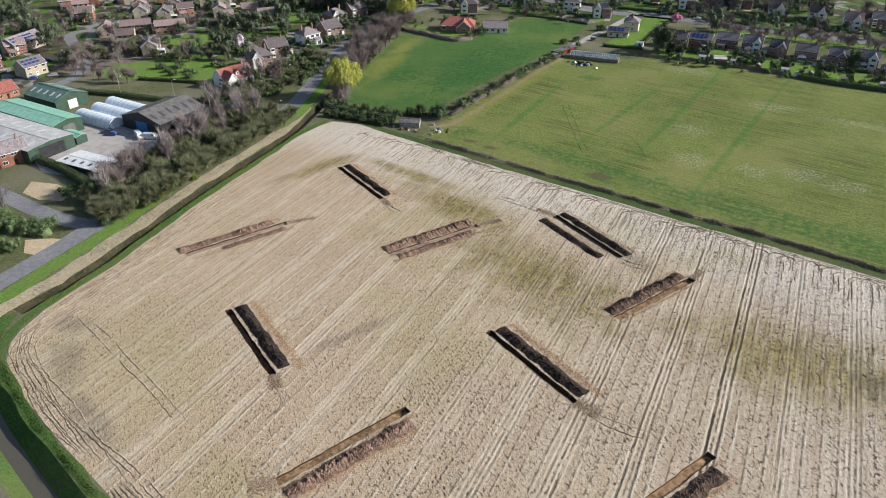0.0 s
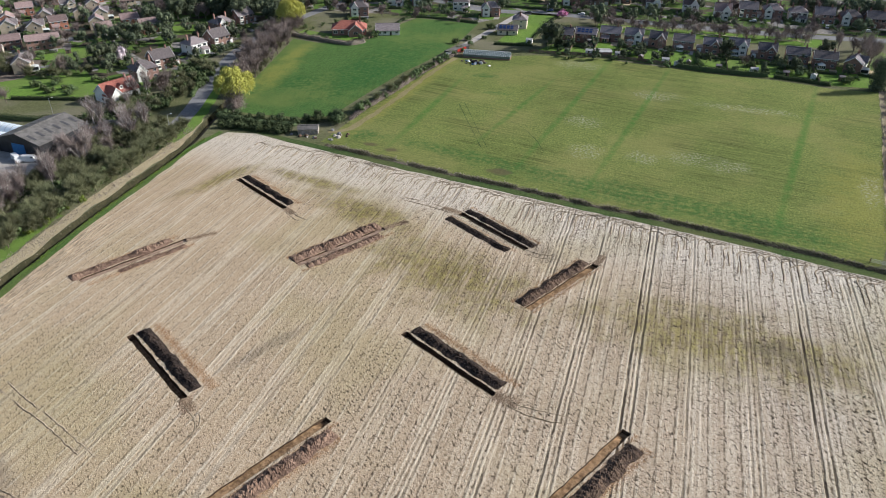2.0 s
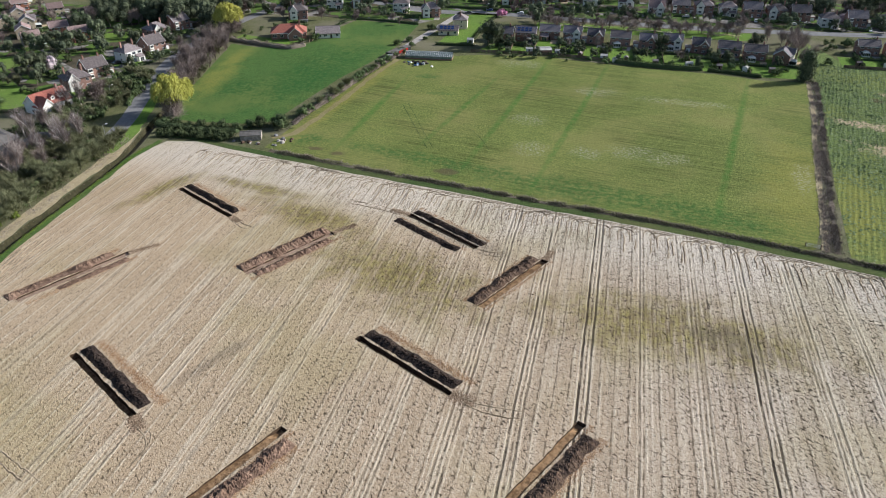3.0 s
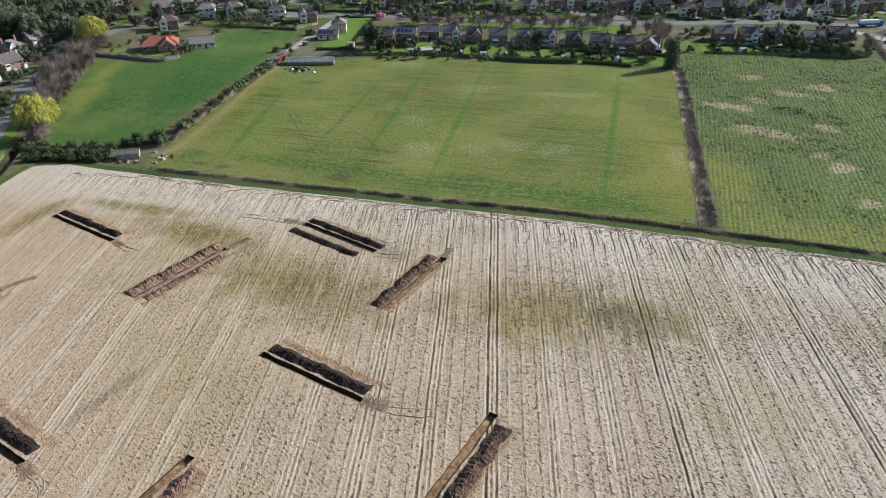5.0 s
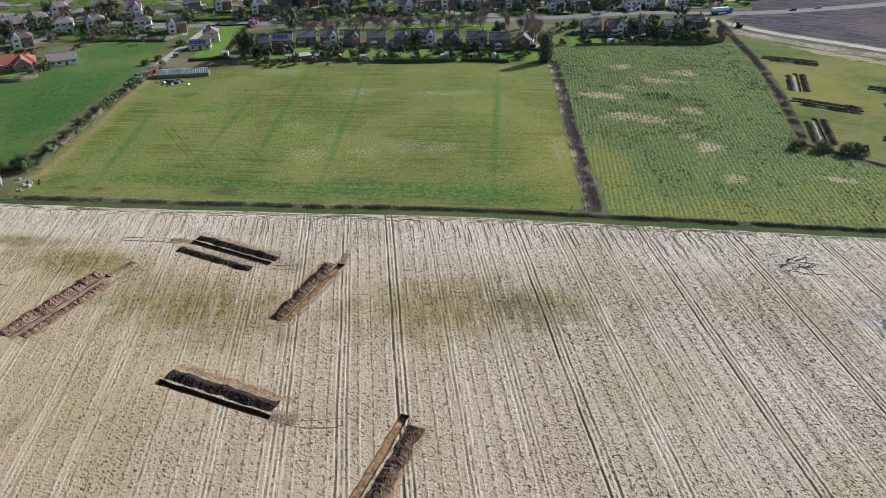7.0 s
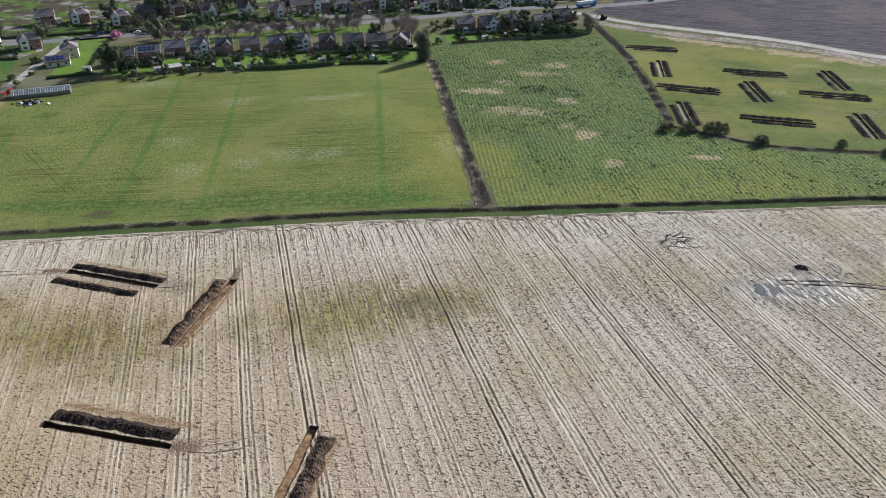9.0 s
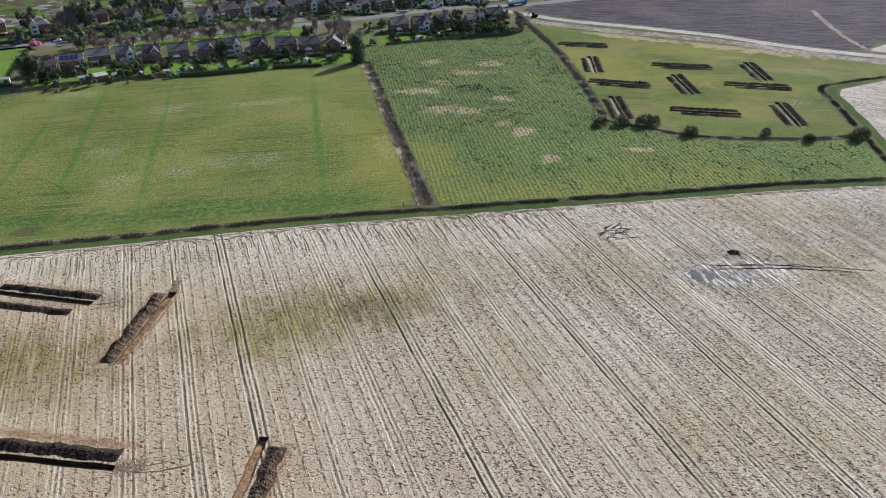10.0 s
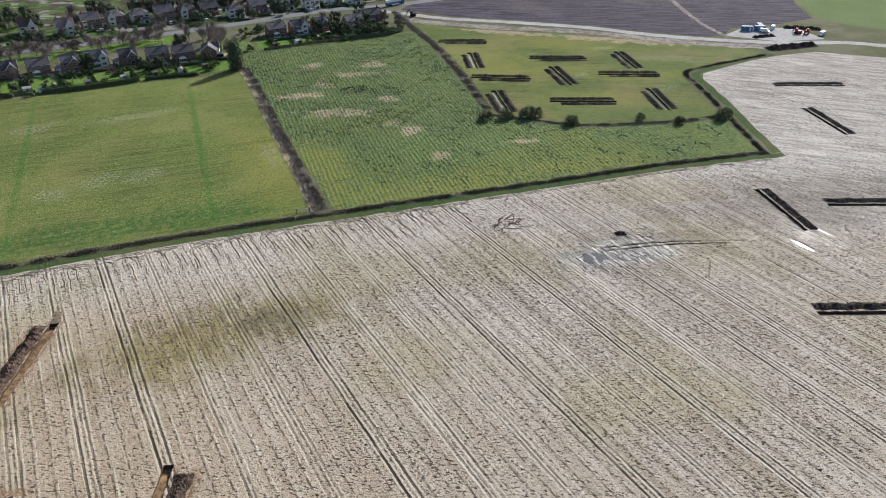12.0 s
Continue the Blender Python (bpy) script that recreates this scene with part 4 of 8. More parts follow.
M_BRICK = brick_material("red_brown_brick", (0.204, 0.118, 0.096), (0.336, 0.21, 0.174))
M_BRICK_BUFF = brick_material("buff_brick", (0.4, 0.33, 0.245), (0.54, 0.46, 0.36))
M_BRICK_RED = brick_material("bright_red_brick", (0.27, 0.115, 0.078), (0.36, 0.17, 0.115))
M_CREAM = simple("cream_render", (0.6, 0.52, 0.4), (0.7, 0.62, 0.5), 0.8)
M_RENDER = simple("white_render", (0.68, 0.66, 0.62), (0.8, 0.79, 0.75), 0.8)
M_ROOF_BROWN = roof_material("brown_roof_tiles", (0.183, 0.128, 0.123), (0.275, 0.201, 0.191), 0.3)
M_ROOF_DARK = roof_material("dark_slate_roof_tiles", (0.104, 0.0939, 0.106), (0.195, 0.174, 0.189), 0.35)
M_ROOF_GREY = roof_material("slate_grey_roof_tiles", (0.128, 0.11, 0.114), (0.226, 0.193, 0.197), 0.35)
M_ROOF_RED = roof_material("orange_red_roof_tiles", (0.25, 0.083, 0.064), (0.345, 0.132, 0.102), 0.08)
M_PLASTIC = simple("white_window_frame", (0.72, 0.72, 0.72), (0.8, 0.8, 0.8), 1.0, 0.4, 0.4)
M_GLASS = Nodes("dark_window_glass", 0.06, 0.6).color((0.025, 0.03, 0.035)).mat
M_DOOR = simple("dark_painted_door", (0.06, 0.05, 0.05), (0.1, 0.08, 0.07), 2.0, 0.5, vary=0.4)
M_FELT = simple("pale_felt_flat_roof", (0.22, 0.21, 0.2), (0.34, 0.325, 0.31), 0.8)
M_SOLAR = Nodes("blue_solar_panel", 0.15, 0.6).color((0.02, 0.05, 0.16)).mat
M_WOOD = simple("weathered_fence_wood", (0.13, 0.1, 0.075), (0.22, 0.17, 0.12), 2.0, vary=0.25)
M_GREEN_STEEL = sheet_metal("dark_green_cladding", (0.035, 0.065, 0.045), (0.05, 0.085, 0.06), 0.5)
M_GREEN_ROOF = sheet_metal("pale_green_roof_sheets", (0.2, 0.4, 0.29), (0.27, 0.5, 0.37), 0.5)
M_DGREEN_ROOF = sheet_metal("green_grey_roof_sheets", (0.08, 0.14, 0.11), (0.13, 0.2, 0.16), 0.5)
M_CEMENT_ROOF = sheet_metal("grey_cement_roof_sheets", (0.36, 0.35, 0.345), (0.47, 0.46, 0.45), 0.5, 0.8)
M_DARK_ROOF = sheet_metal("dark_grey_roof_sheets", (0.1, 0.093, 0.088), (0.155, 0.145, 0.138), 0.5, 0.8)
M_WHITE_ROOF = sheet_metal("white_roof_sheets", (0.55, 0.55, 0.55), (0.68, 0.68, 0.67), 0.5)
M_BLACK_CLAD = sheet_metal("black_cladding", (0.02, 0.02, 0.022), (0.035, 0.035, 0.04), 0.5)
M_SKYLIGHT = simple("translucent_roof_light", (0.45, 0.48, 0.48), (0.55, 0.58, 0.58), 1.0, 0.4)
M_SKYLIGHT_DARK = simple("dirty_roof_light", (0.05, 0.05, 0.055), (0.08, 0.08, 0.085), 1.0, 0.3)
M_POLYTHENE = simple("milky_polythene", (0.62, 0.7, 0.78), (0.75, 0.8, 0.85), 0.6, 0.3, 0.5, bump=0.2)
M_STEEL = simple("galvanised_steel", (0.35, 0.36, 0.37), (0.45, 0.46, 0.47), 1.0, 0.4, 0.5, metal=0.6)
M_CAR = Nodes("car_paint", 0.3, 0.6)
_mix = M_CAR.add("ShaderNodeValToRGB")
_mix.color_ramp.interpolation = "CONSTANT"
_mix.color_ramp.elements[0].color, _mix.color_ramp.elements[1].color = (0.7, 0.7, 0.7, 1), (0.05, 0.05, 0.06, 1)
_mix.color_ramp.elements[1].position = 0.35
for _at, _c in ((0.6, (0.04, 0.08, 0.22, 1)), (0.78, (0.35, 0.36, 0.38, 1)), (0.92, (0.3, 0.03, 0.03, 1))):
    _mix.color_ramp.elements.new(_at).color = _c
M_CAR.put(_mix.inputs[0], M_CAR.random())
M_CAR = M_CAR.color(_mix.outputs[0]).mat
M_VAN = simple("white_van_paint", (0.72, 0.72, 0.72), (0.78, 0.78, 0.78), 1.0, 0.3, 0.5)
M_TYRE = simple("black_rubber", (0.02, 0.02, 0.02), (0.03, 0.03, 0.03), 3.0, 0.8)
M_BLUE = simple("blue_painted_steel", (0.05, 0.16, 0.36), (0.07, 0.2, 0.42), 1.0, 0.4)
M_RED = simple("red_painted_steel", (0.3, 0.025, 0.02), (0.36, 0.035, 0.028), 1.0, 0.5)


# ---- plants ----
def tube(verts, faces, p, q, r0, r1, n=4):
    d = (q - p).normalized()
    u = d.orthogonal().normalized()
    v = d.cross(u)
    o = len(verts)
    for c, r in ((p, r0), (q, r1)):
        for i in range(n):
            a = 2 * math.pi * i / n
            verts.append(tuple(c + (u * math.cos(a) + v * math.sin(a)) * r))
    faces += [(o + i, o + (i + 1) % n, o + n + (i + 1) % n, o + n + i) for i in range(n)]


def blade(verts, faces, p, d, length, width, rng):
    side = d.cross(Vector((rng.uniform(-1, 1), rng.uniform(-1, 1), rng.uniform(-1, 1)))).normalized() * width / 2
    o = len(verts)
    verts += [tuple(p - side), tuple(p + side), tuple(p + d * length)]
    faces.append((o, o + 1, o + 2))


def scatter_way(rng, up=0.0):
    while True:
        v = Vector((rng.uniform(-1, 1), rng.uniform(-1, 1), rng.uniform(-1, 1) + up))
        if 0.05 < v.length < 1.6:
            return v.normalized()


def limbs(rng, height, lean, forks, depth):
    """A trunk that forks; returns its mesh and the ends of the smallest limbs."""
    verts, faces, tips = [], [], []

    def grow(p, d, length, r, level):
        q = p + d * length
        tube(verts, faces, p, q, r, r * 0.62, 5 if level == 0 else 3)
        if level >= depth:
            tips.append((q, d))
            return
        for _ in range(forks if level else forks + 1):
            nd = (d + scatter_way(rng, 0.25) * lean).normalized()
            grow(p.lerp(q, rng.uniform(0.5, 1.0)), nd, length * rng.uniform(0.65, 0.95), r * 0.55, level + 1)

    grow(Vector((0, 0, -0.1)), Vector((rng.uniform(-0.06, 0.06), rng.uniform(-0.06, 0.06), 1)).normalized(), height * 0.25, height * 0.02, 0)
    return verts, faces, tips


def bare_tree(name, seed, height, bark, twig, label, lean=0.75, twigs=11, width=0.06, depth=4, reach=0.14):
    rng = random.Random(seed)
    root = thing(name, 0, 0, -50, label=label, category="tree")
    v, f, tips = limbs(rng, height, lean, 3, depth)
    mesh_part("trunk", v, f, bark, root)
    v, f = [], []
    for p, d in tips:
        for _ in range(twigs):
            w = (d + scatter_way(rng, 0.7) * 0.7).normalized()
            blade(v, f, p - d * rng.uniform(0, reach) * height + scatter_way(rng) * rng.uniform(0, 0.05) * height, w, height * rng.uniform(0.09, 0.25), width, rng)
    crown = mesh_part("crown", v, f, twig, root, "fine bare twigs")
    return root


def leaf_cloud(rng, lumps, count, size, squash=1.0):
    """Leaf clumps spread over and inside a few uneven lumps (x, y, z, r)."""
    v, f = [], []
    total = sum(r * r for *_, r in lumps)
    for x, y, z, r in lumps:
        # a dense shaded inside
        o = len(v)
        for h, k in ((-0.5, 0.4), (0.15, 0.62), (0.55, 0.28)):
            v += [(x + r * k * math.cos(s * 1.047), y + r * k * math.sin(s * 1.047), max(0.02, z + r * h * squash)) for s in range(6)]
        f += [(o + j * 6 + s, o + j * 6 + (s + 1) % 6, o + j * 6 + 6 + (s + 1) % 6, o + j * 6 + 6 + s) for j in (0, 1) for s in range(6)]
        f.append(tuple(o + 12 + s for s in range(6)))
        for _ in range(int(count * r * r / total)):
            d = scatter_way(rng)
            p = Vector((x, y, z)) + d * r * rng.uniform(0.6, 1.18)
            p.z = z + (p.z - z) * squash
            if p.z < 0.05:
                p.z = rng.uniform(0.05, 0.5)
            s = size * rng.uniform(0.5, 1.3)
            a = (d + scatter_way(rng) * 0.9).normalized()
            b = a.orthogonal().normalized()
            c = a.cross(b)
            t = rng.uniform(0, 6.28)
            b, c = b * math.cos(t) + c * math.sin(t), c * math.cos(t) - b * math.sin(t)
            o = len(v)
            v += [tuple(p - b * s), tuple(p - c * s * 0.6), tuple(p + b * s), tuple(p + c * s * 0.6 + a * s * 0.25)]
            f.append((o, o + 1, o + 2, o + 3))
    return v, f


def leafy_tree(name, seed, height, spread, leaf, label, count=1500, size=0.3, low=0.3):
    rng = random.Random(seed)
    root = thing(name, 0, 0, -50, label=label, category="tree")
    v, f, tips = limbs(rng, height, 0.7, 3, 2)
    mesh_part("trunk", v, f, M_BARK, root)
    lumps = []
    for _ in range(15):
        a, h = rng.uniform(0, 6.28), rng.uniform(low, 0.88)
        r = spread * rng.uniform(0.16, 0.4)
        k = spread * rng.uniform(0.1, 0.62) * (1.15 - abs(h - 0.5))
        lumps.append((k * math.cos(a), k * math.sin(a), h * height, r))
    v, f = leaf_cloud(rng, lumps, count, size)
    mesh_part("crown", v, f, leaf, root)
    return root


def bush(name, seed, height, leaf, label, count=700, size=0.24, twigs=160):
    rng = random.Random(seed)
    root = thing(name, 0, 0, -50, label=label, category="bush") if twigs > 130 else None
    v, f = [], []
    for _ in range(9):
        d = scatter_way(rng, 1.2)
        tube(v, f, Vector((0, 0, -0.1)), d * height * 0.6 + Vector((0, 0, height * 0.15)), 0.06, 0.02, 3)
    if root:
        mesh_part("stem", v, f, M_BARK, root)
    lumps = [(rng.uniform(-0.45, 0.45) * height, rng.uniform(-0.45, 0.45) * height, rng.uniform(0.2, 0.66) * height, height * rng.uniform(0.2, 0.36)) for _ in range(9)]
    v, f = leaf_cloud(rng, lumps, count, size)
    for _ in range(twigs):
        d = scatter_way(rng, 0.9)
        k = rng.uniform(0.25, 0.75)
        blade(v, f, Vector((d.x * height * k, d.y * height * k, max(0.1, d.z * height * k))), (d + scatter_way(rng) * 0.5).normalized(), height * rng.uniform(0.15, 0.35), 0.08, rng)
    if not root:
        return tagged(mesh_part(name, v, f, leaf), label, "shrub")
    mesh_part("crown", v, f, leaf, root)
    return root


def column_tree(seed, height, label):
    rng = random.Random(seed)
    root = thing("conifer_tree", 0, 0, -50, label=label, category="tree")
    v, f = [], []
    tube(v, f, Vector((0, 0, -0.1)), Vector((0, 0, height * 0.9)), 0.25, 0.05, 6)
    mesh_part("trunk", v, f, M_BARK, root)
    lumps = []
    for i in range(14):
        t = (i + 0.5) / 14
        r = height * 0.29 * (1 - t * 0.6) ** 0.5 * rng.uniform(0.85, 1.1)
        lumps.append((rng.uniform(-0.25, 0.25), rng.uniform(-0.25, 0.25), 0.06 * height + t * height * 0.86, r))
    v, f = leaf_cloud(rng, lumps, 3600, 0.28)
    mesh_part("crown", v, f, M_EVERGREEN, root)
    return root


def willow(seed, height):
    rng = random.Random(seed)
    root = thing("willow_tree", 0, 0, -50, label="weeping willow with bright yellow spring shoots and bare lower twigs", category="tree")
    v, f, tips = limbs(rng, height, 0.7, 3, 3)
    mesh_part("trunk", v, f, M_BARK, root)
    v, f = [], []
    for _ in range(9000):
        a, k = rng.uniform(0, 6.28), rng.uniform(0, 1) ** 0.55
        lump = 1 + 0.16 * noise.noise((2 * math.cos(a), 2 * math.sin(a), 3 * k))
        top = height * (0.97 - 0.36 * k ** 2.6) * lump
        p = Vector((k * height * 0.47 * math.cos(a) * lump, k * height * 0.47 * math.sin(a) * lump, top - rng.uniform(0, 0.16) * height))
        blade(v, f, p, (Vector((0.3 * math.cos(a), 0.3 * math.sin(a), -0.8)) + scatter_way(rng) * 0.7).normalized(), height * rng.uniform(0.05, 0.12), 0.13, rng)
    mesh_part("crown", v, f, M_WILLOW, root, "hanging yellow shoots")
    v, f = [], []
    for p, d in tips:
        for _ in range(150):
            q = Vector((p.x * rng.uniform(0.8, 1.75), p.y * rng.uniform(0.8, 1.75), height * rng.uniform(0.05, 0.6)))
            blade(v, f, q, scatter_way(rng, 0.4), height * 0.14, 0.07, rng)
    mesh_part("twig_skirt", v, f, M_TWIG, root, "bare brown lower twigs")
    return root


def hedge(name, pts, height, width, leaf, label, per_metre=34, size=0.2, ragged=0.25, category="hedge"):
    """A run of dense growth: an uneven core with leaf clumps on it."""
    line = smooth_line(pts, 1.5)
    rng = random.Random(int(abs(pts[0][0] * 3 + pts[0][1])))
    root = thing(name, 0, 0, 0, label=label, category=category)
    v, f = [], []
    prof = [(-0.38, 0.0), (-0.38, 0.45), (-0.22, 0.7), (0.22, 0.7), (0.38, 0.45), (0.38, 0.0)]
    k = len(prof)
    for i, p in enumerate(line):
        d = (line[min(i + 1, len(line) - 1)] - line[max(i - 1, 0)]).normalized()
        n = Vector((-d.y, d.x))
        g = 1 + ragged * 1.6 * noise.noise((p.x * 0.25, p.y * 0.25, 1))
        w = 1 + ragged * noise.noise((p.x * 0.3, p.y * 0.3, 7))
        if i in (0, len(line) - 1):
            g, w = g * 0.3, w * 0.35
        v += [(*(p + n * a * width * w), b * height * g - 0.03) for a, b in prof]
    f += [(i * k + j, (i + 1) * k + j, (i + 1) * k + j + 1, i * k + j + 1) for i in range(len(line) - 1) for j in range(k - 1)]
    f += [tuple(range(k)), tuple(range(len(v) - 1, len(v) - 1 - k, -1))]
    mesh_part("inner_growth", v, f, leaf, root)
    v, f = [], []
    for i in range(len(line) - 1):
        seg = (line[i + 1] - line[i]).length
        d = (line[i + 1] - line[i]).normalized()
        n = Vector((-d.y, d.x))
        for _ in range(int(per_metre * seg)):
            p = line[i].lerp(line[i + 1], rng.random())
            g = height * (1 + ragged * 1.6 * noise.noise((p.x * 0.25, p.y * 0.25, 1)))
            t = rng.uniform(0, math.pi)
            q = Vector((*(p + n * math.cos(t) * width * 0.55 * rng.uniform(0.8, 1.15)), max(0.05, math.sin(t) ** 0.6 * g * rng.uniform(0.8, 1.08))))
            a = scatter_way(rng, 0.3)
            b = a.orthogonal().normalized()
            c = a.cross(b)
            s = size * rng.uniform(0.6, 1.4)
            o = len(v)
            v += [tuple(q - b * s), tuple(q - c * s * 0.7), tuple(q + b * s), tuple(q + c * s * 0.7)]
            f.append((o, o + 1, o + 2, o + 3))
    mesh_part("outer_leaves", v, f, leaf, root)
    return root


def tussocks(name, pts, width, height, leaf, label, per_metre=26, blade_width=0.09, category="grass"):
    """Standing blades along a line: reeds, rough grass, brambles."""
    line = smooth_line(pts, 2.0)
    rng = random.Random(int(abs(pts[0][0] * 5 + pts[0][1])))
    v, f = [], []
    for i in range(len(line) - 1):
        d = (line[i + 1] - line[i]).normalized()
        n = Vector((-d.y, d.x))
        for _ in range(int(per_metre * (line[i + 1] - line[i]).length)):
            p = line[i].lerp(line[i + 1], rng.random()) + n * rng.gauss(0, 0.28) * width
            thick = 0.55 + 0.9 * max(-0.4, noise.noise((p.x * 0.2, p.y * 0.2, 4)))
            blade(v, f, Vector((p.x, p.y, 0)), scatter_way(rng, 1.5), height * thick * rng.uniform(0.6, 1.3), blade_width * 2, rng)
    ob = mesh_part(name, v, f, leaf)
    return tagged(ob, label, category, kind="stuff")


# ---- buildings ----
def gable_body(bm, l, w, eave, rise):
    h = [(-l / 2, -w / 2), (l / 2, -w / 2), (l / 2, w / 2), (-l / 2, w / 2)]
    lo = [bm.verts.new((x, y, -0.1)) for x, y in h]
    hi = [bm.verts.new((x, y, eave)) for x, y in h]
    for i in range(4):
        bm.faces.new((lo[i], lo[(i + 1) % 4], hi[(i + 1) % 4], hi[i]))
    if rise:
        a, b = bm.verts.new((-l / 2, 0, eave + rise)), bm.verts.new((l / 2, 0, eave + rise))
        bm.faces.new((hi[3], hi[0], a))
        bm.faces.new((hi[1], hi[2], b))


def gable_roof(bm, l, w, eave, rise, over=0.4, thick=0.18):
    """Two slabs meeting at the ridge."""
    k = rise / (w / 2)
    for s in (-1, 1):
        y, z = s * (w / 2 + over), eave - over * k
        x0, x1 = -l / 2 - over * 0.6, l / 2 + over * 0.6
        v = [bm.verts.new(p) for p in ((x0, y, z), (x1, y, z), (x1, 0, eave + rise), (x0, 0, eave + rise), (x0, y, z + thick), (x1, y, z + thick), (x1, 0, eave + rise + thick), (x0, 0, eave + rise + thick))]
        for q in ((3, 2, 1, 0), (4, 5, 6, 7), (0, 1, 5, 4), (1, 2, 6, 5), (3, 0, 4, 7)):
            bm.faces.new([v[i] for i in (q if s < 0 else q[::-1])])


def hip_roof(bm, l, w, eave, rise, over=0.4, thick=0.2):
    x, y = l / 2 + over, w / 2 + over
    r = max(0.3, l / 2 - w / 2 * 0.9)
    lo = [bm.verts.new((a * x, b * y, eave - 0.1)) for a, b in ((-1, -1), (1, -1), (1, 1), (-1, 1))]
    hi = [bm.verts.new((a * x, b * y, eave - 0.1 + thick)) for a, b in ((-1, -1), (1, -1), (1, 1), (-1, 1))]
    p, q = bm.verts.new((-r, 0, eave + rise)), bm.verts.new((r, 0, eave + rise))
    for i in range(4):
        bm.faces.new((lo[i], lo[(i + 1) % 4], hi[(i + 1) % 4], hi[i]))
    bm.faces.new((hi[0], hi[1], q, p))
    bm.faces.new((hi[2], hi[3], p, q))
    bm.faces.new((hi[1], hi[2], q))
    bm.faces.new((hi[3], hi[0], p))
    bm.faces.new(lo[::-1])


def window(parent, x, y, z, w, h, face, name="window", pane=None):
    """A framed window on a wall facing -y, +y, -x or +x, proud of it, with its pane and sill."""
    turn = {"-y": 0, "+x": 90, "+y": 180, "-x": -90}[face]
    ob = box(name, -w / 2, w / 2, -0.05, 0.02, 0, h, M_PLASTIC, parent)
    ob.matrix_basis = pose(x, y, z, 0, 0, turn)
    bm = bmesh.new()
    n = 2 if w > 1.0 else 1
    step = (w - 0.1) / n
    for i in range(n):
        add_box(bm, -w / 2 + 0.05 + i * step + 0.04, -w / 2 + 0.05 + (i + 1) * step - 0.04, -0.08, -0.04, 0.1, h - 0.1)
    part("pane", bm, pane or M_GLASS, ob)
    return ob


def bargeboards(root, l, w, eave, rise, over=0.4):
    """Painted boards along the sloping edges of both gables."""
    k = math.atan2(rise, w / 2)
    length = (w / 2 + over) / math.cos(k)
    for x in (-l / 2 - over * 0.6 - 0.06, l / 2 + over * 0.6 + 0.02):
        for s in (-1, 1):
            b = box("bargeboard", 0, 0.05, 0, length, -0.16, 0.12, M_PLASTIC, root)
            b.matrix_basis = pose(x, 0, eave + rise + 0.06, 0, 0, 0) @ Matrix.Rotation(-k, 4, "X") if s > 0 else pose(x + 0.05, 0, eave + rise + 0.06, 0, 0, 180) @ Matrix.Rotation(-k, 4, "X")


def extension(root, x, y, wl, dep, wall, roof, flat):
    """A single-storey addition on the garden side, with a leaning or flat roof and glazed doors."""
    e = box("extension", x - wl / 2, x + wl / 2, y - dep, y, 0, 2.4, wall, root)
    if flat:
        box("extension_roof", x - wl / 2 - 0.15, x + wl / 2 + 0.15, y - dep - 0.15, y, 2.4, 2.58, M_FELT, e)
    else:
        bm = bmesh.new()
        v = [bm.verts.new(p) for p in ((x - wl / 2 - 0.2, y - dep - 0.25, 2.35), (x + wl / 2 + 0.2, y - dep - 0.25, 2.35), (x + wl / 2 + 0.2, y, 3.5), (x - wl / 2 - 0.2, y, 3.5),
                                       (x - wl / 2 - 0.2, y, 2.4), (x + wl / 2 + 0.2, y, 2.4))]
        for q in ((0, 1, 2, 3), (0, 3, 4), (1, 5, 2), (0, 4, 5, 1)):
            bm.faces.new([v[i] for i in q])
        part("extension_roof", bm, roof, e)
    window(root, x, y - dep, 0.1, wl * 0.6, 2.0, "-y", "patio_door")


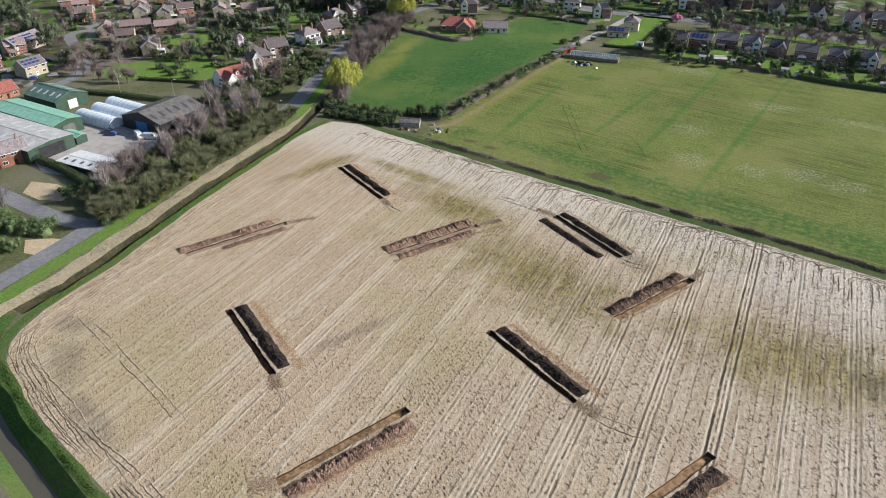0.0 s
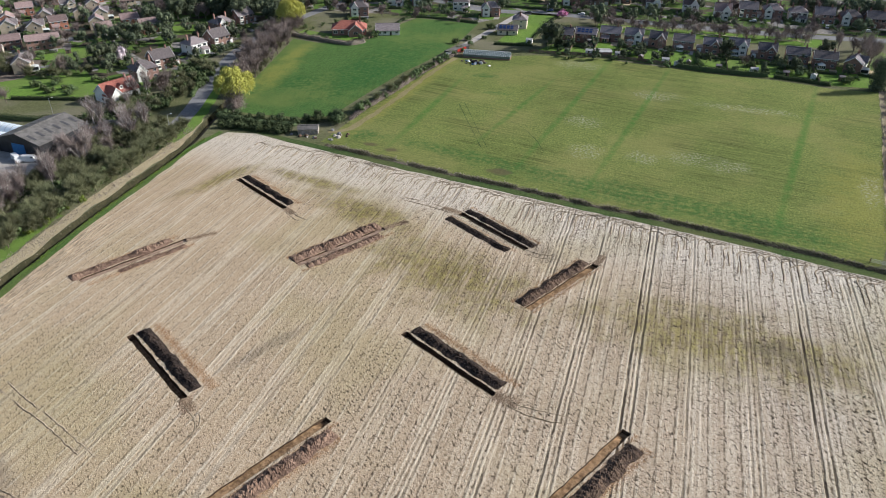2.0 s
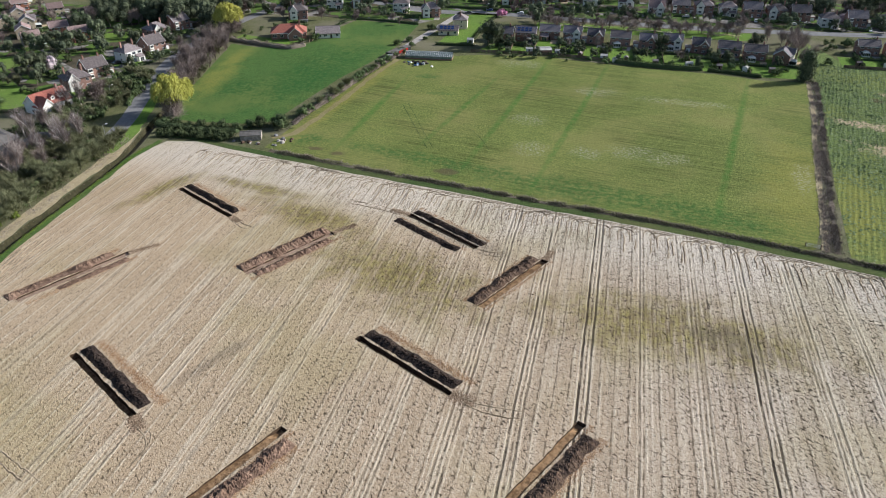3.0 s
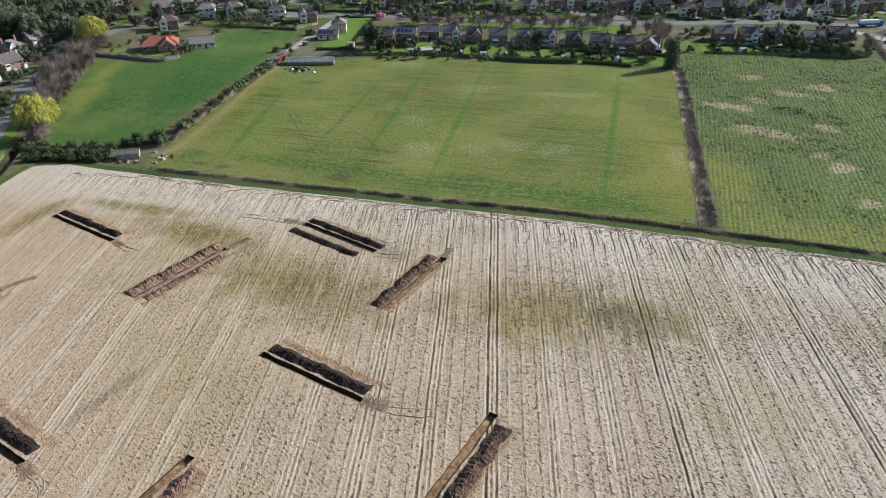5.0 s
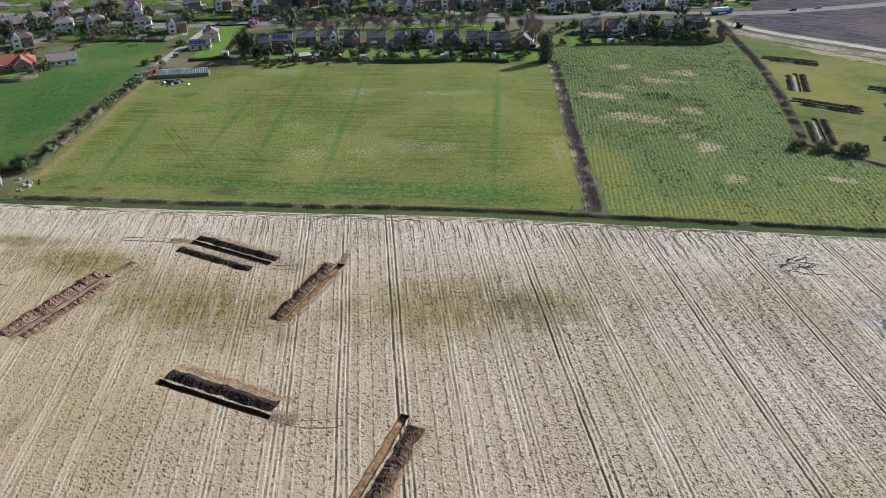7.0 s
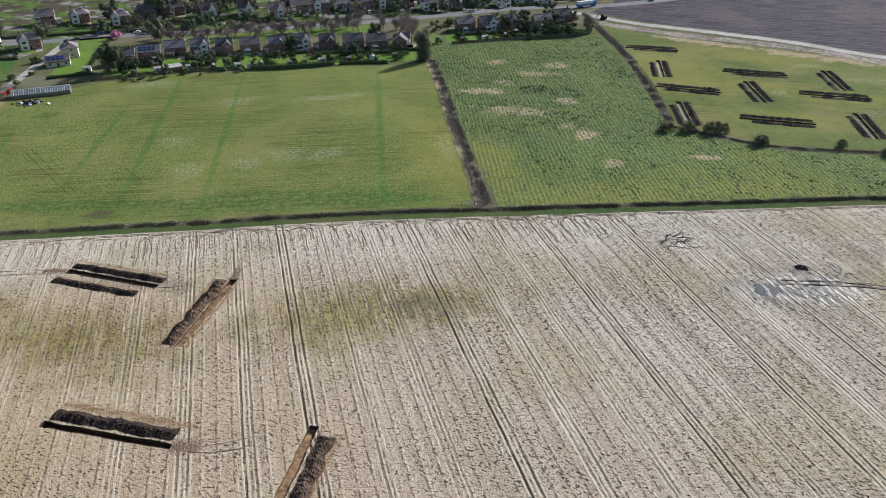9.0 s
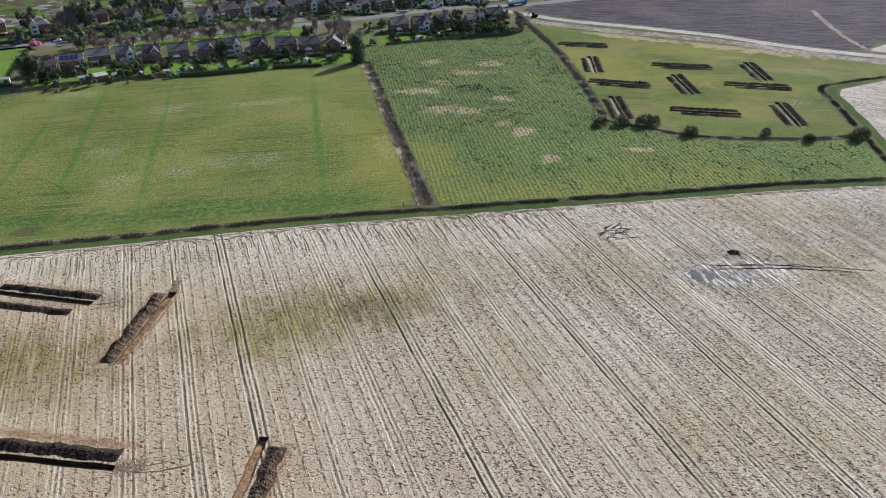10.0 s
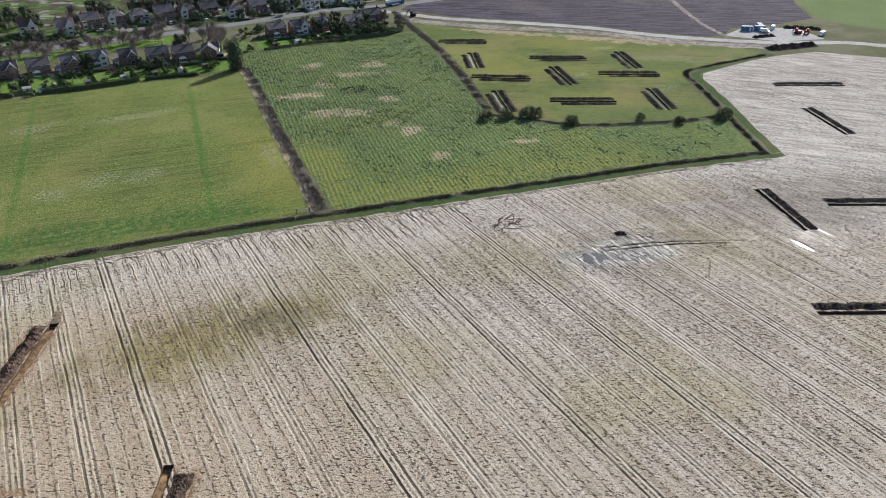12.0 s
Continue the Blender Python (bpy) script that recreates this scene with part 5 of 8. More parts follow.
def house(label, l, w, eave, rise, wall, roof, hip=False, chimneys=1, wing=None, solar=False, conservatory=False, seed=0, storeys=2, dormers=0, wing_wall=None, added=None, garage=0, bay=False):
    """A house lengthwise along x; its garden side faces -y."""
    rng = random.Random(seed)
    root = thing("house", 0, 0, -50, label=label, category="house")
    bm = bmesh.new()
    gable_body(bm, l, w, eave, 0 if hip else rise)
    part("wall", bm, wall, root)
    bm = bmesh.new()
    (hip_roof if hip else gable_roof)(bm, l, w, eave, rise)
    part("roof", bm, roof, root)
    if not hip:
        bargeboards(root, l, w, eave, rise)
        box("ridge", -l / 2 - 0.2, l / 2 + 0.2, -0.14, 0.14, eave + rise + 0.1, eave + rise + 0.26, roof, root)
    drop = 0 if hip else 0.4 * rise / (w / 2)
    box("gutter", -l / 2 - 0.2, l / 2 + 0.2, -w / 2 - 0.52, -w / 2 - 0.4, eave - drop - 0.1, eave - drop + 0.06, M_PLASTIC if seed % 2 else M_DOOR, root)
    for i in range(chimneys):
        x = (l * 0.32, -l * 0.36)[i % 2]
        ch = box("chimney", x - 0.35, x + 0.35, -0.45, 0.45, eave + rise * 0.6, eave + rise + 1.4, M_BRICK, root)
        bm = bmesh.new()
        for k in (-0.2, 0.2):
            bmesh.ops.create_cone(bm, segments=8, radius1=0.13, radius2=0.1, depth=0.4, cap_ends=True, matrix=pose(x, k, eave + rise + 1.6))
        part("chimney_pot", bm, M_ROOF_RED, ch)
    n = max(2, int(l / 3.0))
    for storey in range(storeys):
        z = 0.95 + storey * 2.6
        for i in range(n):
            x = (i + 0.5) / n * l - l / 2
            if storey == 0 and i == n // 2:
                d = box("door", x - 0.55, x + 0.55, -w / 2 - 0.06, -w / 2 + 0.02, 0, 2.05, M_PLASTIC if rng.random() < 0.5 else M_DOOR, root)
                box("door_pane", x - 0.3, x + 0.3, -w / 2 - 0.09, -w / 2 - 0.05, 1.1, 1.8, M_GLASS, d)
            else:
                window(root, x, -w / 2, z, rng.choice((1.4, 1.8, 2.1)), 1.25, "-y")
        window(root, l / 2, 0.8, z, 1.0, 1.1, "+x")
        window(root, -l / 2, -0.6, z, 1.0, 1.1, "-x")
    if wing:
        x, wl, dep = wing
        bm = bmesh.new()
        gable_body(bm, dep, wl, eave, rise * 0.85)
        wb = part("wing_wall", bm, wing_wall or wall, root)
        wb.matrix_basis = pose(x, -w / 2 - dep / 2 + 1.0, 0, 0, 0, -90)
        bm = bmesh.new()
        gable_roof(bm, dep + 2, wl, eave, rise * 0.85)
        wr = part("wing_roof", bm, roof, root)
        wr.matrix_basis = pose(x, -w / 2 - dep / 2 + 2.0, 0, 0, 0, -90)
        bargeboards(wr, dep + 2, wl, eave, rise * 0.85)
        for storey in range(storeys):
            window(root, x, -w / 2 - dep + 1.0, 0.95 + storey * 2.6, 1.9, 1.25, "-y")
    if bay:
        for storey in range(storeys):
            b = box("bay", -l * 0.34 - 1.1, -l * 0.34 + 1.1, -w / 2 - 0.7, -w / 2, 0.3 + 2.6 * storey, 2.4 + 2.6 * storey, M_RENDER, root)
            window(b, -l * 0.34, -w / 2 - 0.7, 0.95 + 2.6 * storey, 2.0, 1.25, "-y")
    if added:
        extension(root, *added, wall, roof, seed % 2 == 0)
    if garage:
        x = garage * (l / 2 + 1.6)
        g = box("garage", x - 1.5, x + 1.5, -w * 0.3, w * 0.38, 0, 2.4, wall, root)
        box("garage_roof", x - 1.6, x + 1.6, -w * 0.3 - 0.15, w * 0.38 + 0.15, 2.4, 2.56, M_FELT, g)
        box("garage_door", x - 1.1, x + 1.1, -w * 0.3 - 0.05, -w * 0.3, 0, 2.05, M_PLASTIC, g)
    if solar:
        k = math.degrees(math.atan2(rise, w / 2))
        for i in range(max(2, int(l / 2.6))):
            for j in range(2):
                p = box("solar_panel", -0.8, 0.8, -0.5, 0.5, 0, 0.06, M_SOLAR, root)
                s = 0.3 + 0.34 * j
                p.matrix_basis = pose(-l / 2 + 1.6 + i * 2.1, -w / 2 * (1 - s), eave + rise * s + 0.28, k, 0, 0)
    for i in range(dormers):
        x = (i - (dormers - 1) / 2) * l / (dormers + 1.2)
        bm = bmesh.new()
        gable_body(bm, 2.2, 1.5, 1.3, 0.6)
        dm = part("dormer", bm, M_RENDER, root)
        dm.matrix_basis = pose(x, -w * 0.3, eave + rise * 0.25, 0, 0, -90)
        bm = bmesh.new()
        gable_roof(bm, 2.6, 1.5, 1.3, 0.6, 0.25, 0.1)
        part("dormer_roof", bm, roof, dm)
        window(root, x, -w * 0.3 - 1.1, eave + rise * 0.25 + 0.3, 0.9, 0.9, "-y", "dormer_window")
    if conservatory:
        x0, x1, y0 = -l * 0.3, -l * 0.3 + 3.4, -w / 2 - 3.2
        c = box("conservatory", x0, x1, y0, -w / 2, 0, 0.6, M_PLASTIC, root)
        box("conservatory_glazing", x0 + 0.06, x1 - 0.06, y0 + 0.06, -w / 2, 0.6, 2.1, M_GLASS, c)
        for i in range(5):
            xi = x0 + (x1 - x0) * i / 4
            box("conservatory_post", xi - 0.06, xi + 0.06, y0, y0 + 0.1, 0.6, 2.1, M_PLASTIC, c)
        bm = bmesh.new()
        v = [bm.verts.new(p) for p in ((x0 - 0.1, y0 - 0.1, 2.1), (x1 + 0.1, y0 - 0.1, 2.1), (x1 + 0.1, -w / 2, 2.1), (x0 - 0.1, -w / 2, 2.1), ((x0 + x1) / 2, y0 + 0.9, 2.9), ((x0 + x1) / 2, -w / 2, 2.9))]
        for q in ((0, 1, 4), (1, 2, 5, 4), (3, 0, 4, 5), (3, 2, 1, 0)):
            bm.faces.new([v[i] for i in q])
        part("conservatory_roof", bm, M_SKYLIGHT, c)
    return root


def barn(label, x, y, turn, l, w, eave, rise, wall, roof, light=None, rows=0, door=None, front_open=False, slopes=(-1, 1)):
    """A farm building lengthwise along x, with sheets and roof lights."""
    root = thing("barn", x, y, 0, turn, label, "barn")
    bm = bmesh.new()
    gable_body(bm, l, w, eave, rise)
    if front_open:
        bm.faces.ensure_lookup_table()
        bmesh.ops.delete(bm, geom=[bm.faces[0]], context="FACES_ONLY")
    part("wall", bm, wall, root)
    bm = bmesh.new()
    gable_roof(bm, l, w, eave, rise, 0.35, 0.12)
    part("roof", bm, roof, root)
    box("ridge_cap", -l / 2 - 0.2, l / 2 + 0.2, -0.25, 0.25, eave + rise + 0.05, eave + rise + 0.22, roof, root)
    k = math.atan2(rise, w / 2)
    for i in range(rows):
        for s in slopes:
            ob = box("roof_light", -0.55, 0.55, -w * 0.09, w * 0.09, 0, 0.04, light, root)
            ob.matrix_basis = pose(-l / 2 + (i + 0.5) * l / rows, s * w * 0.26, eave + rise * 0.48 + 0.15, -s * math.degrees(k), 0, 0)
    if door:
        side, wd, hd, mat = door
        xx = side * l / 2
        d = box("sliding_door", min(xx, xx + side * 0.1), max(xx, xx + side * 0.1), -wd / 2, wd / 2, 0, hd, mat, root)
    return root


def shed(label, l, w, h, wall, roof, seed=0):
    root = thing("garden_shed", 0, 0, -50, label=label, category="shed")
    bm = bmesh.new()
    gable_body(bm, l, w, h, 0.6)
    part("wall", bm, wall, root)
    bm = bmesh.new()
    gable_roof(bm, l, w, h, 0.6, 0.2, 0.08)
    part("roof", bm, roof, root)
    box("door", -0.4, 0.4, -w / 2 - 0.04, -w / 2, 0, 1.8, M_DOOR, root)
    return root


def car(label, l=4.3, w=1.75, h=1.45, paint=None, van=False):
    root = thing("van" if van else "car", 0, 0, -50, label=label, category="van" if van else "car")
    paint = paint or M_CAR
    bm = bmesh.new()
    base, belt = 0.3, h * 0.58
    nose = -l / 2
    if van:
        prof = [(nose, base), (nose, belt * 0.85), (nose + 0.9, belt), (nose + 1.5, h), (l / 2, h), (l / 2, base)]
    else:
        prof = [(nose, base), (nose, belt * 0.8), (nose + 1.1, belt), (nose + 1.9, h), (l / 2 - 0.7, h), (l / 2, belt), (l / 2, base)]
    rows = []
    for y, k in ((-w / 2, 1), (w / 2, 1)):
        rows.append([bm.verts.new((a, y * (0.86 if b > belt + 0.01 else 1), b)) for a, b in prof])
    m = len(prof)
    for i in range(m):
        bm.faces.new((rows[0][i], rows[0][(i + 1) % m], rows[1][(i + 1) % m], rows[1][i]))
    bm.faces.new(rows[0][::-1])
    bm.faces.new(rows[1])
    bmesh.ops.recalc_face_normals(bm, faces=bm.faces[:])
    body = part("body", bm, paint, root)
    x0 = nose + (1.1 if van else 1.5)
    for s in (-1, 1):
        box("side_window", x0 + 0.2, (x0 + 1.0) if van else l / 2 - 0.8, min(s * w * 0.44, s * w * 0.475), max(s * w * 0.44, s * w * 0.475), belt + 0.05, h - 0.12, M_GLASS, body)
    ws = box("windscreen", -0.02, 0.02, -w * 0.38, w * 0.38, 0, (h - belt) * 1.15, M_GLASS, body)
    ws.matrix_basis = pose(x0 - (0.02 if van else 0.35), 0, belt + 0.03, 0, 42, 0)
    for a in (-l / 2 + 0.8, l / 2 - 0.8):
        for s in (-1, 1):
            bm = bmesh.new()
            bmesh.ops.create_cone(bm, segments=12, radius1=0.32, radius2=0.32, depth=0.2, cap_ends=True, matrix=pose(a, s * (w / 2 - 0.08), 0.32, 90))
            wh = part("wheel", bm, M_TYRE, root)
            bm = bmesh.new()
            bmesh.ops.create_cone(bm, segments=8, radius1=0.18, radius2=0.18, depth=0.04, cap_ends=True, matrix=pose(a, s * (w / 2 + 0.03), 0.32, 90))
            part("rim", bm, M_STEEL, wh)
    return root


def board_mesh(name, x0, x1, y, z0, z1):
    bm = bmesh.new()
    add_box(bm, x0, x1, -y, y, z0, z1)
    me = bpy.data.meshes.new(name)
    bm.to_mesh(me)
    bm.free()
    me.materials.append(M_WOOD)
    return me


POST_MESH, PANEL_MESH = board_mesh("post", -0.06, 0.06, 0.06, -0.1, 1.0), board_mesh("panel", 0.05, 0.95, 0.03, 0.05, 0.95)


def fence(pts, height, label, gap=2.4):
    """Posts and solid panels along a line of corners."""
    root = thing("fence", 0, 0, 0, label=label, category="fence")
    for a, b in zip(pts, pts[1:]):
        a, b = Vector(a), Vector(b)
        n = max(1, int((b - a).length / gap))
        turn = math.degrees(math.atan2(b.y - a.y, b.x - a.x))
        for i in range(n):
            p = a.lerp(b, i / n)
            for nm, me, sc in (("post", POST_MESH, (1, 1, height + 0.1)), ("panel", PANEL_MESH, ((b - a).length / n, 1, height))):
                o = new(nm, me)
                o.parent = root
                o.matrix_basis = pose(p.x, p.y, 0, 0, 0, turn) @ Matrix.Diagonal((*sc, 1))
    return root


def spread(ob, poses):
    """The thing itself at the first pose, copies of it at the others."""
    for m in poses[1:]:
        copy_thing(ob, m)
    ob.matrix_basis = poses[0]


def sized(x, y, turn, k=1.0, z=0.0):
    return pose(x, y, z, 0, 0, turn) @ Matrix.Scale(k, 4)


def plant(kinds, places, usual):
    """Spread trees of several shapes over places (x, y, height); usual: the height they were built with."""
    rng = random.Random(len(places) * 7 + int(abs(places[0][0])))
    got = [[] for _ in kinds]
    for i, (x, y, h) in enumerate(places):
        got[rng.randrange(len(kinds)) if i >= len(kinds) else i].append(sized(x, y, rng.uniform(0, 360), h / usual * rng.uniform(0.9, 1.1)))
    for ob, poses in zip(kinds, got):
        for m in poses:
            copy_thing(ob, m)


def mass(name, kinds, places, usual, label, category):
    """Plants too many to count, joined in one mesh."""
    rng = random.Random(len(places))
    verts, faces = [], []
    for x, y, h in places:
        me = rng.choice(kinds).data
        co = np.empty(len(me.vertices) * 3)
        me.vertices.foreach_get("co", co)
        t, k = rng.uniform(0, 6.28), h / usual
        co = co.reshape(-1, 3) * k
        o = len(verts)
        verts += np.stack([co[:, 0] * math.cos(t) - co[:, 1] * math.sin(t) + x, co[:, 0] * math.sin(t) + co[:, 1] * math.cos(t) + y, co[:, 2]], 1).tolist()
        faces += [tuple(i + o for i in p.vertices) for p in me.polygons]
    ob = mesh_part(name, verts, faces, kinds[0].data.materials[0])
    tagged(ob, label, category, kind="stuff")


# ---- hedges, reeds and margins ----
EDGE = [(-110.0, 221.3), (-74.2, 213.1), (-52.4, 208.4), (-33.1, 204.7), (-14.5, 200.6), (13.7, 195.4), (45.5, 188.5), (78.8, 179.8), (114.2, 170.7), (152.5, 160.6), (193.2, 150.1), (232.8, 137.1)]


def shifted(pts, off):
    a, _ = sides([Vector(p) for p in pts], off, 0)
    return [tuple(p) for p in a]


def rank(pts, width, height, leaf, label):
    """A flat ribbon added for the dark ditch line, with rank standing growth."""
    ribbon("damp_strip", pts, width * 0.5, 0.05, M_LITTER, "flat ribbon drawing the dark ditch line along the field edge", "ground", width * 0.18)
    tussocks("rank_growth", pts, width, height, leaf, label, 90, 0.11, "growth")


ribbon("margin_north", [(-158.8, 234.9), (-150.6, 232.3), (-139.5, 230.6), (-124.3, 226.1), *shifted(EDGE, 1.6), (237.7, 137.5)], 3.4, 0.02, M_VERGE, "narrow green grass margin along the ploughed field", "grass", 0.5)
ribbon("margin_east", [(236.7, 139.5), (245.7, 154.4), (255.1, 168.7), (271.0, 193.4), (284.4, 216.6), (292.3, 222.5), (309.0, 223.2), (330.5, 223.8), (350.1, 222.1)], 3.6, 0.024, M_VERGE, "green grass margin round the meadow corner", "grass", 0.5)
ribbon("margin_west", [(-153.2, 226.7), (-155.4, 208.4), (-154.5, 193.2), (-154.1, 171.8), (-153.3, 149.6), (-151.2, 125.3), (-149.9, 109.1), (-150.2, 98.0), (-150.2, 89.0), (-148.8, 80.2), (-146.2, 75.4), (-141.0, 71.0), (-130.0, 65.8), (-116.8, 60.7), (-89.8, 52.1)], 2.4, 0.02, M_BANK, "green grass bank between ditch and ploughed field", "grass", 0.4)
ribbon("verge_dry", [(-168.9, 236.1), (-163.8, 215.7), (-162.2, 193.3), (-162.1, 174.0), (-161.2, 152.7), (-159.1, 131.4), (-157.7, 109.2), (-157.5, 95.1), (-158.7, 82.0)], 5.0, 0.02, M_DRY, "dry straw-coloured verge beside the ditch", "grass", 0.8)
rank(shifted(EDGE, 4.4), 2.4, 0.8, M_RANK, "low rank bramble growth between ploughed field and pasture")
tussocks("dry_reeds", shifted(EDGE, 5.6), 2.0, 1.0, M_REED, "dry grey reeds along the field edge", 24)
rank([(107, 348), (98.5, 300), (92, 270), (84.5, 232), (76, 188)], 2.6, 0.8, M_BRAMBLE, "brown bramble growth in the ditch between two fields")
tussocks("dry_reeds", [(104.5, 348), (96, 300), (89.5, 270), (82, 232), (73.5, 188)], 2.6, 1.0, M_REED, "pale dry reeds beside the ditch", 48)
rank([(230, 418), (221, 385), (206, 326), (189, 276), (173, 234)], 3.4, 0.9, M_BRAMBLE, "brown scrubby growth in the ditch beside the meadow")
tussocks("dry_reeds", [(232, 416), (223.5, 385), (208.5, 326), (191.5, 276), (175, 236)], 2.0, 0.9, M_REED, "dry reeds along the meadow ditch", 22)
rank([(170, 230), (182, 215), (196, 199.5), (228, 183.5), (250, 176.5)], 2.2, 0.6, M_RANK, "brown bramble strip below the meadow")
tussocks("dry_reeds", [(171, 228), (182, 213), (196, 197.5), (228, 181.5), (250, 174.5)], 2.4, 0.7, M_REED, "brown dry reeds below the meadow", 26)
rank([(232.8, 142.1), (244.2, 160.6), (259.6, 184.1), (274.8, 208.3), (283.4, 223.1), (291.3, 227.0), (314.9, 226.1), (348.2, 224.1)], 2.4, 0.7, M_RANK, "dark ditch growth round the meadow corner")
tussocks("long_grass", [(-155.5, 218.6), (-155.3, 193.2), (-155.0, 171.9), (-154.1, 149.6), (-152.0, 125.3), (-150.6, 106.1), (-150.0, 92.0)], 1.2, 0.5, M_FRESH, "fresh green long grass on the ditch bank", 26)
tussocks("dry_reeds", [(-167.4, 229.0), (-163.3, 208.5), (-162.8, 193.3), (-162.4, 174.0), (-161.5, 152.7), (-159.5, 131.4), (-158.2, 109.2), (-157.9, 94.1)], 5.5, 0.55, M_REED, "dry grass tufts on the verge", 34)
tussocks("long_grass", [(-150, 77), (-142, 71.5), (-130, 65.8), (-116, 60.3), (-90, 51.6)], 1.6, 0.5, M_GRASS, "dark rank grass on the ditch bank", 60)
ribbon("bank_grass", [(-155, 84), (-152.5, 79), (-149.5, 74.5)], 5.0, 0.014, M_BANK, "rank green grass bank above the ditch", "grass", 0.6)
hedge("hedge", [(-224.5, 151), (-216, 150), (-203, 147), (-190, 143)], 3.0, 3.0, M_HEDGE, "tall clipped dark green hedge beside the farm yard", 114, 0.15, 0.1)
hedge("hedge", [(-290, 207), (-266, 211), (-250, 214), (-233, 216), (-217, 220), (-203, 226)], 2.2, 2.4, M_HEDGE, "dark hedge behind the farm buildings", 80, 0.15, 0.2)
hedge("hedge", [(-260.0, 234.3), (-237.9, 240.1), (-225.9, 242.0)], 1.6, 1.6, M_HEDGE, "neatly clipped low garden hedge", 64, 0.15, 0.15)
hedge("hedge", [(-190, 363), (-172, 358.5), (-160, 355), (-151, 354), (-145.5, 361)], 2.4, 2.8, M_BRAMBLE, "dark red-brown overgrown hedge at the end of the green field", 68, 0.15, 0.3)
hedge("hedge", [(-142, 396), (-136, 421), (-96, 417)], 1.6, 1.6, M_HEDGE, "garden hedge at the end of the green field", 57, 0.15, 0.3)
hedge("hedge", [(16, 361.5), (30, 358), (46, 356.5), (58, 356.5)], 2.6, 2.0, M_HEDGE, "tall dark hedge behind the gardens", 83, 0.15, 0.15)
hedge("hedge", [(60, 356), (72, 354), (84, 350)], 1.8, 1.8, M_HEDGE, "dark hedge along the pasture", 76, 0.15, 0.3)
hedge("hedge", [(-57, 378), (-64, 377), (-78, 376)], 1.6, 1.4, M_HEDGE, "low dark hedge at the foot of a lawn", 64, 0.15, 0.2)
hedge("hedge", [(-52, 452), (-57, 420), (-60, 380)], 1.8, 1.4, M_HEDGE, "dark hedge beside the long lawn", 64, 0.15, 0.2)
hedge("hedge", [(166, 374), (180, 371), (197, 368), (210, 372)], 3.0, 3.0, M_EVERGREEN, "thick dark scrub behind the houses", 95, 0.15, 0.35)
hedge("hedge", [(-91.6, 356.8), (-97.7, 329.5), (-101.7, 305.9), (-105.2, 283.5), (-108.9, 263.4), (-109.9, 251.3)], 1.7, 2.4, M_BRAMBLE, "overgrown leafless hedge along the farm lane", 90, 0.13, 0.6)
hedge("hedge", [(-164, 242), (-150, 239.5), (-140, 239), (-128, 241)], 1.9, 5.0, M_HEDGE, "thick dark hedge below the green field", 114, 0.15, 0.4)
hedge("hedge", [(-203, 119), (-194, 117), (-185, 115), (-178, 116.5)], 2.6, 4.0, M_BUSH, "rounded garden shrubbery by the lane", 114, 0.15, 0.4)
hedge("hedge", [(-186, 258), (-194, 276), (-205, 300)], 1.6, 1.5, M_BUSH, "olive-green clipped hedge beside the lane", 64, 0.15, 0.2)
hedge("hedge", [(-150, 480), (-110, 465), (-60, 462), (-10, 452)], 2.0, 1.8, M_HEDGE, "dark street hedge in front of the houses", 57, 0.15, 0.2)


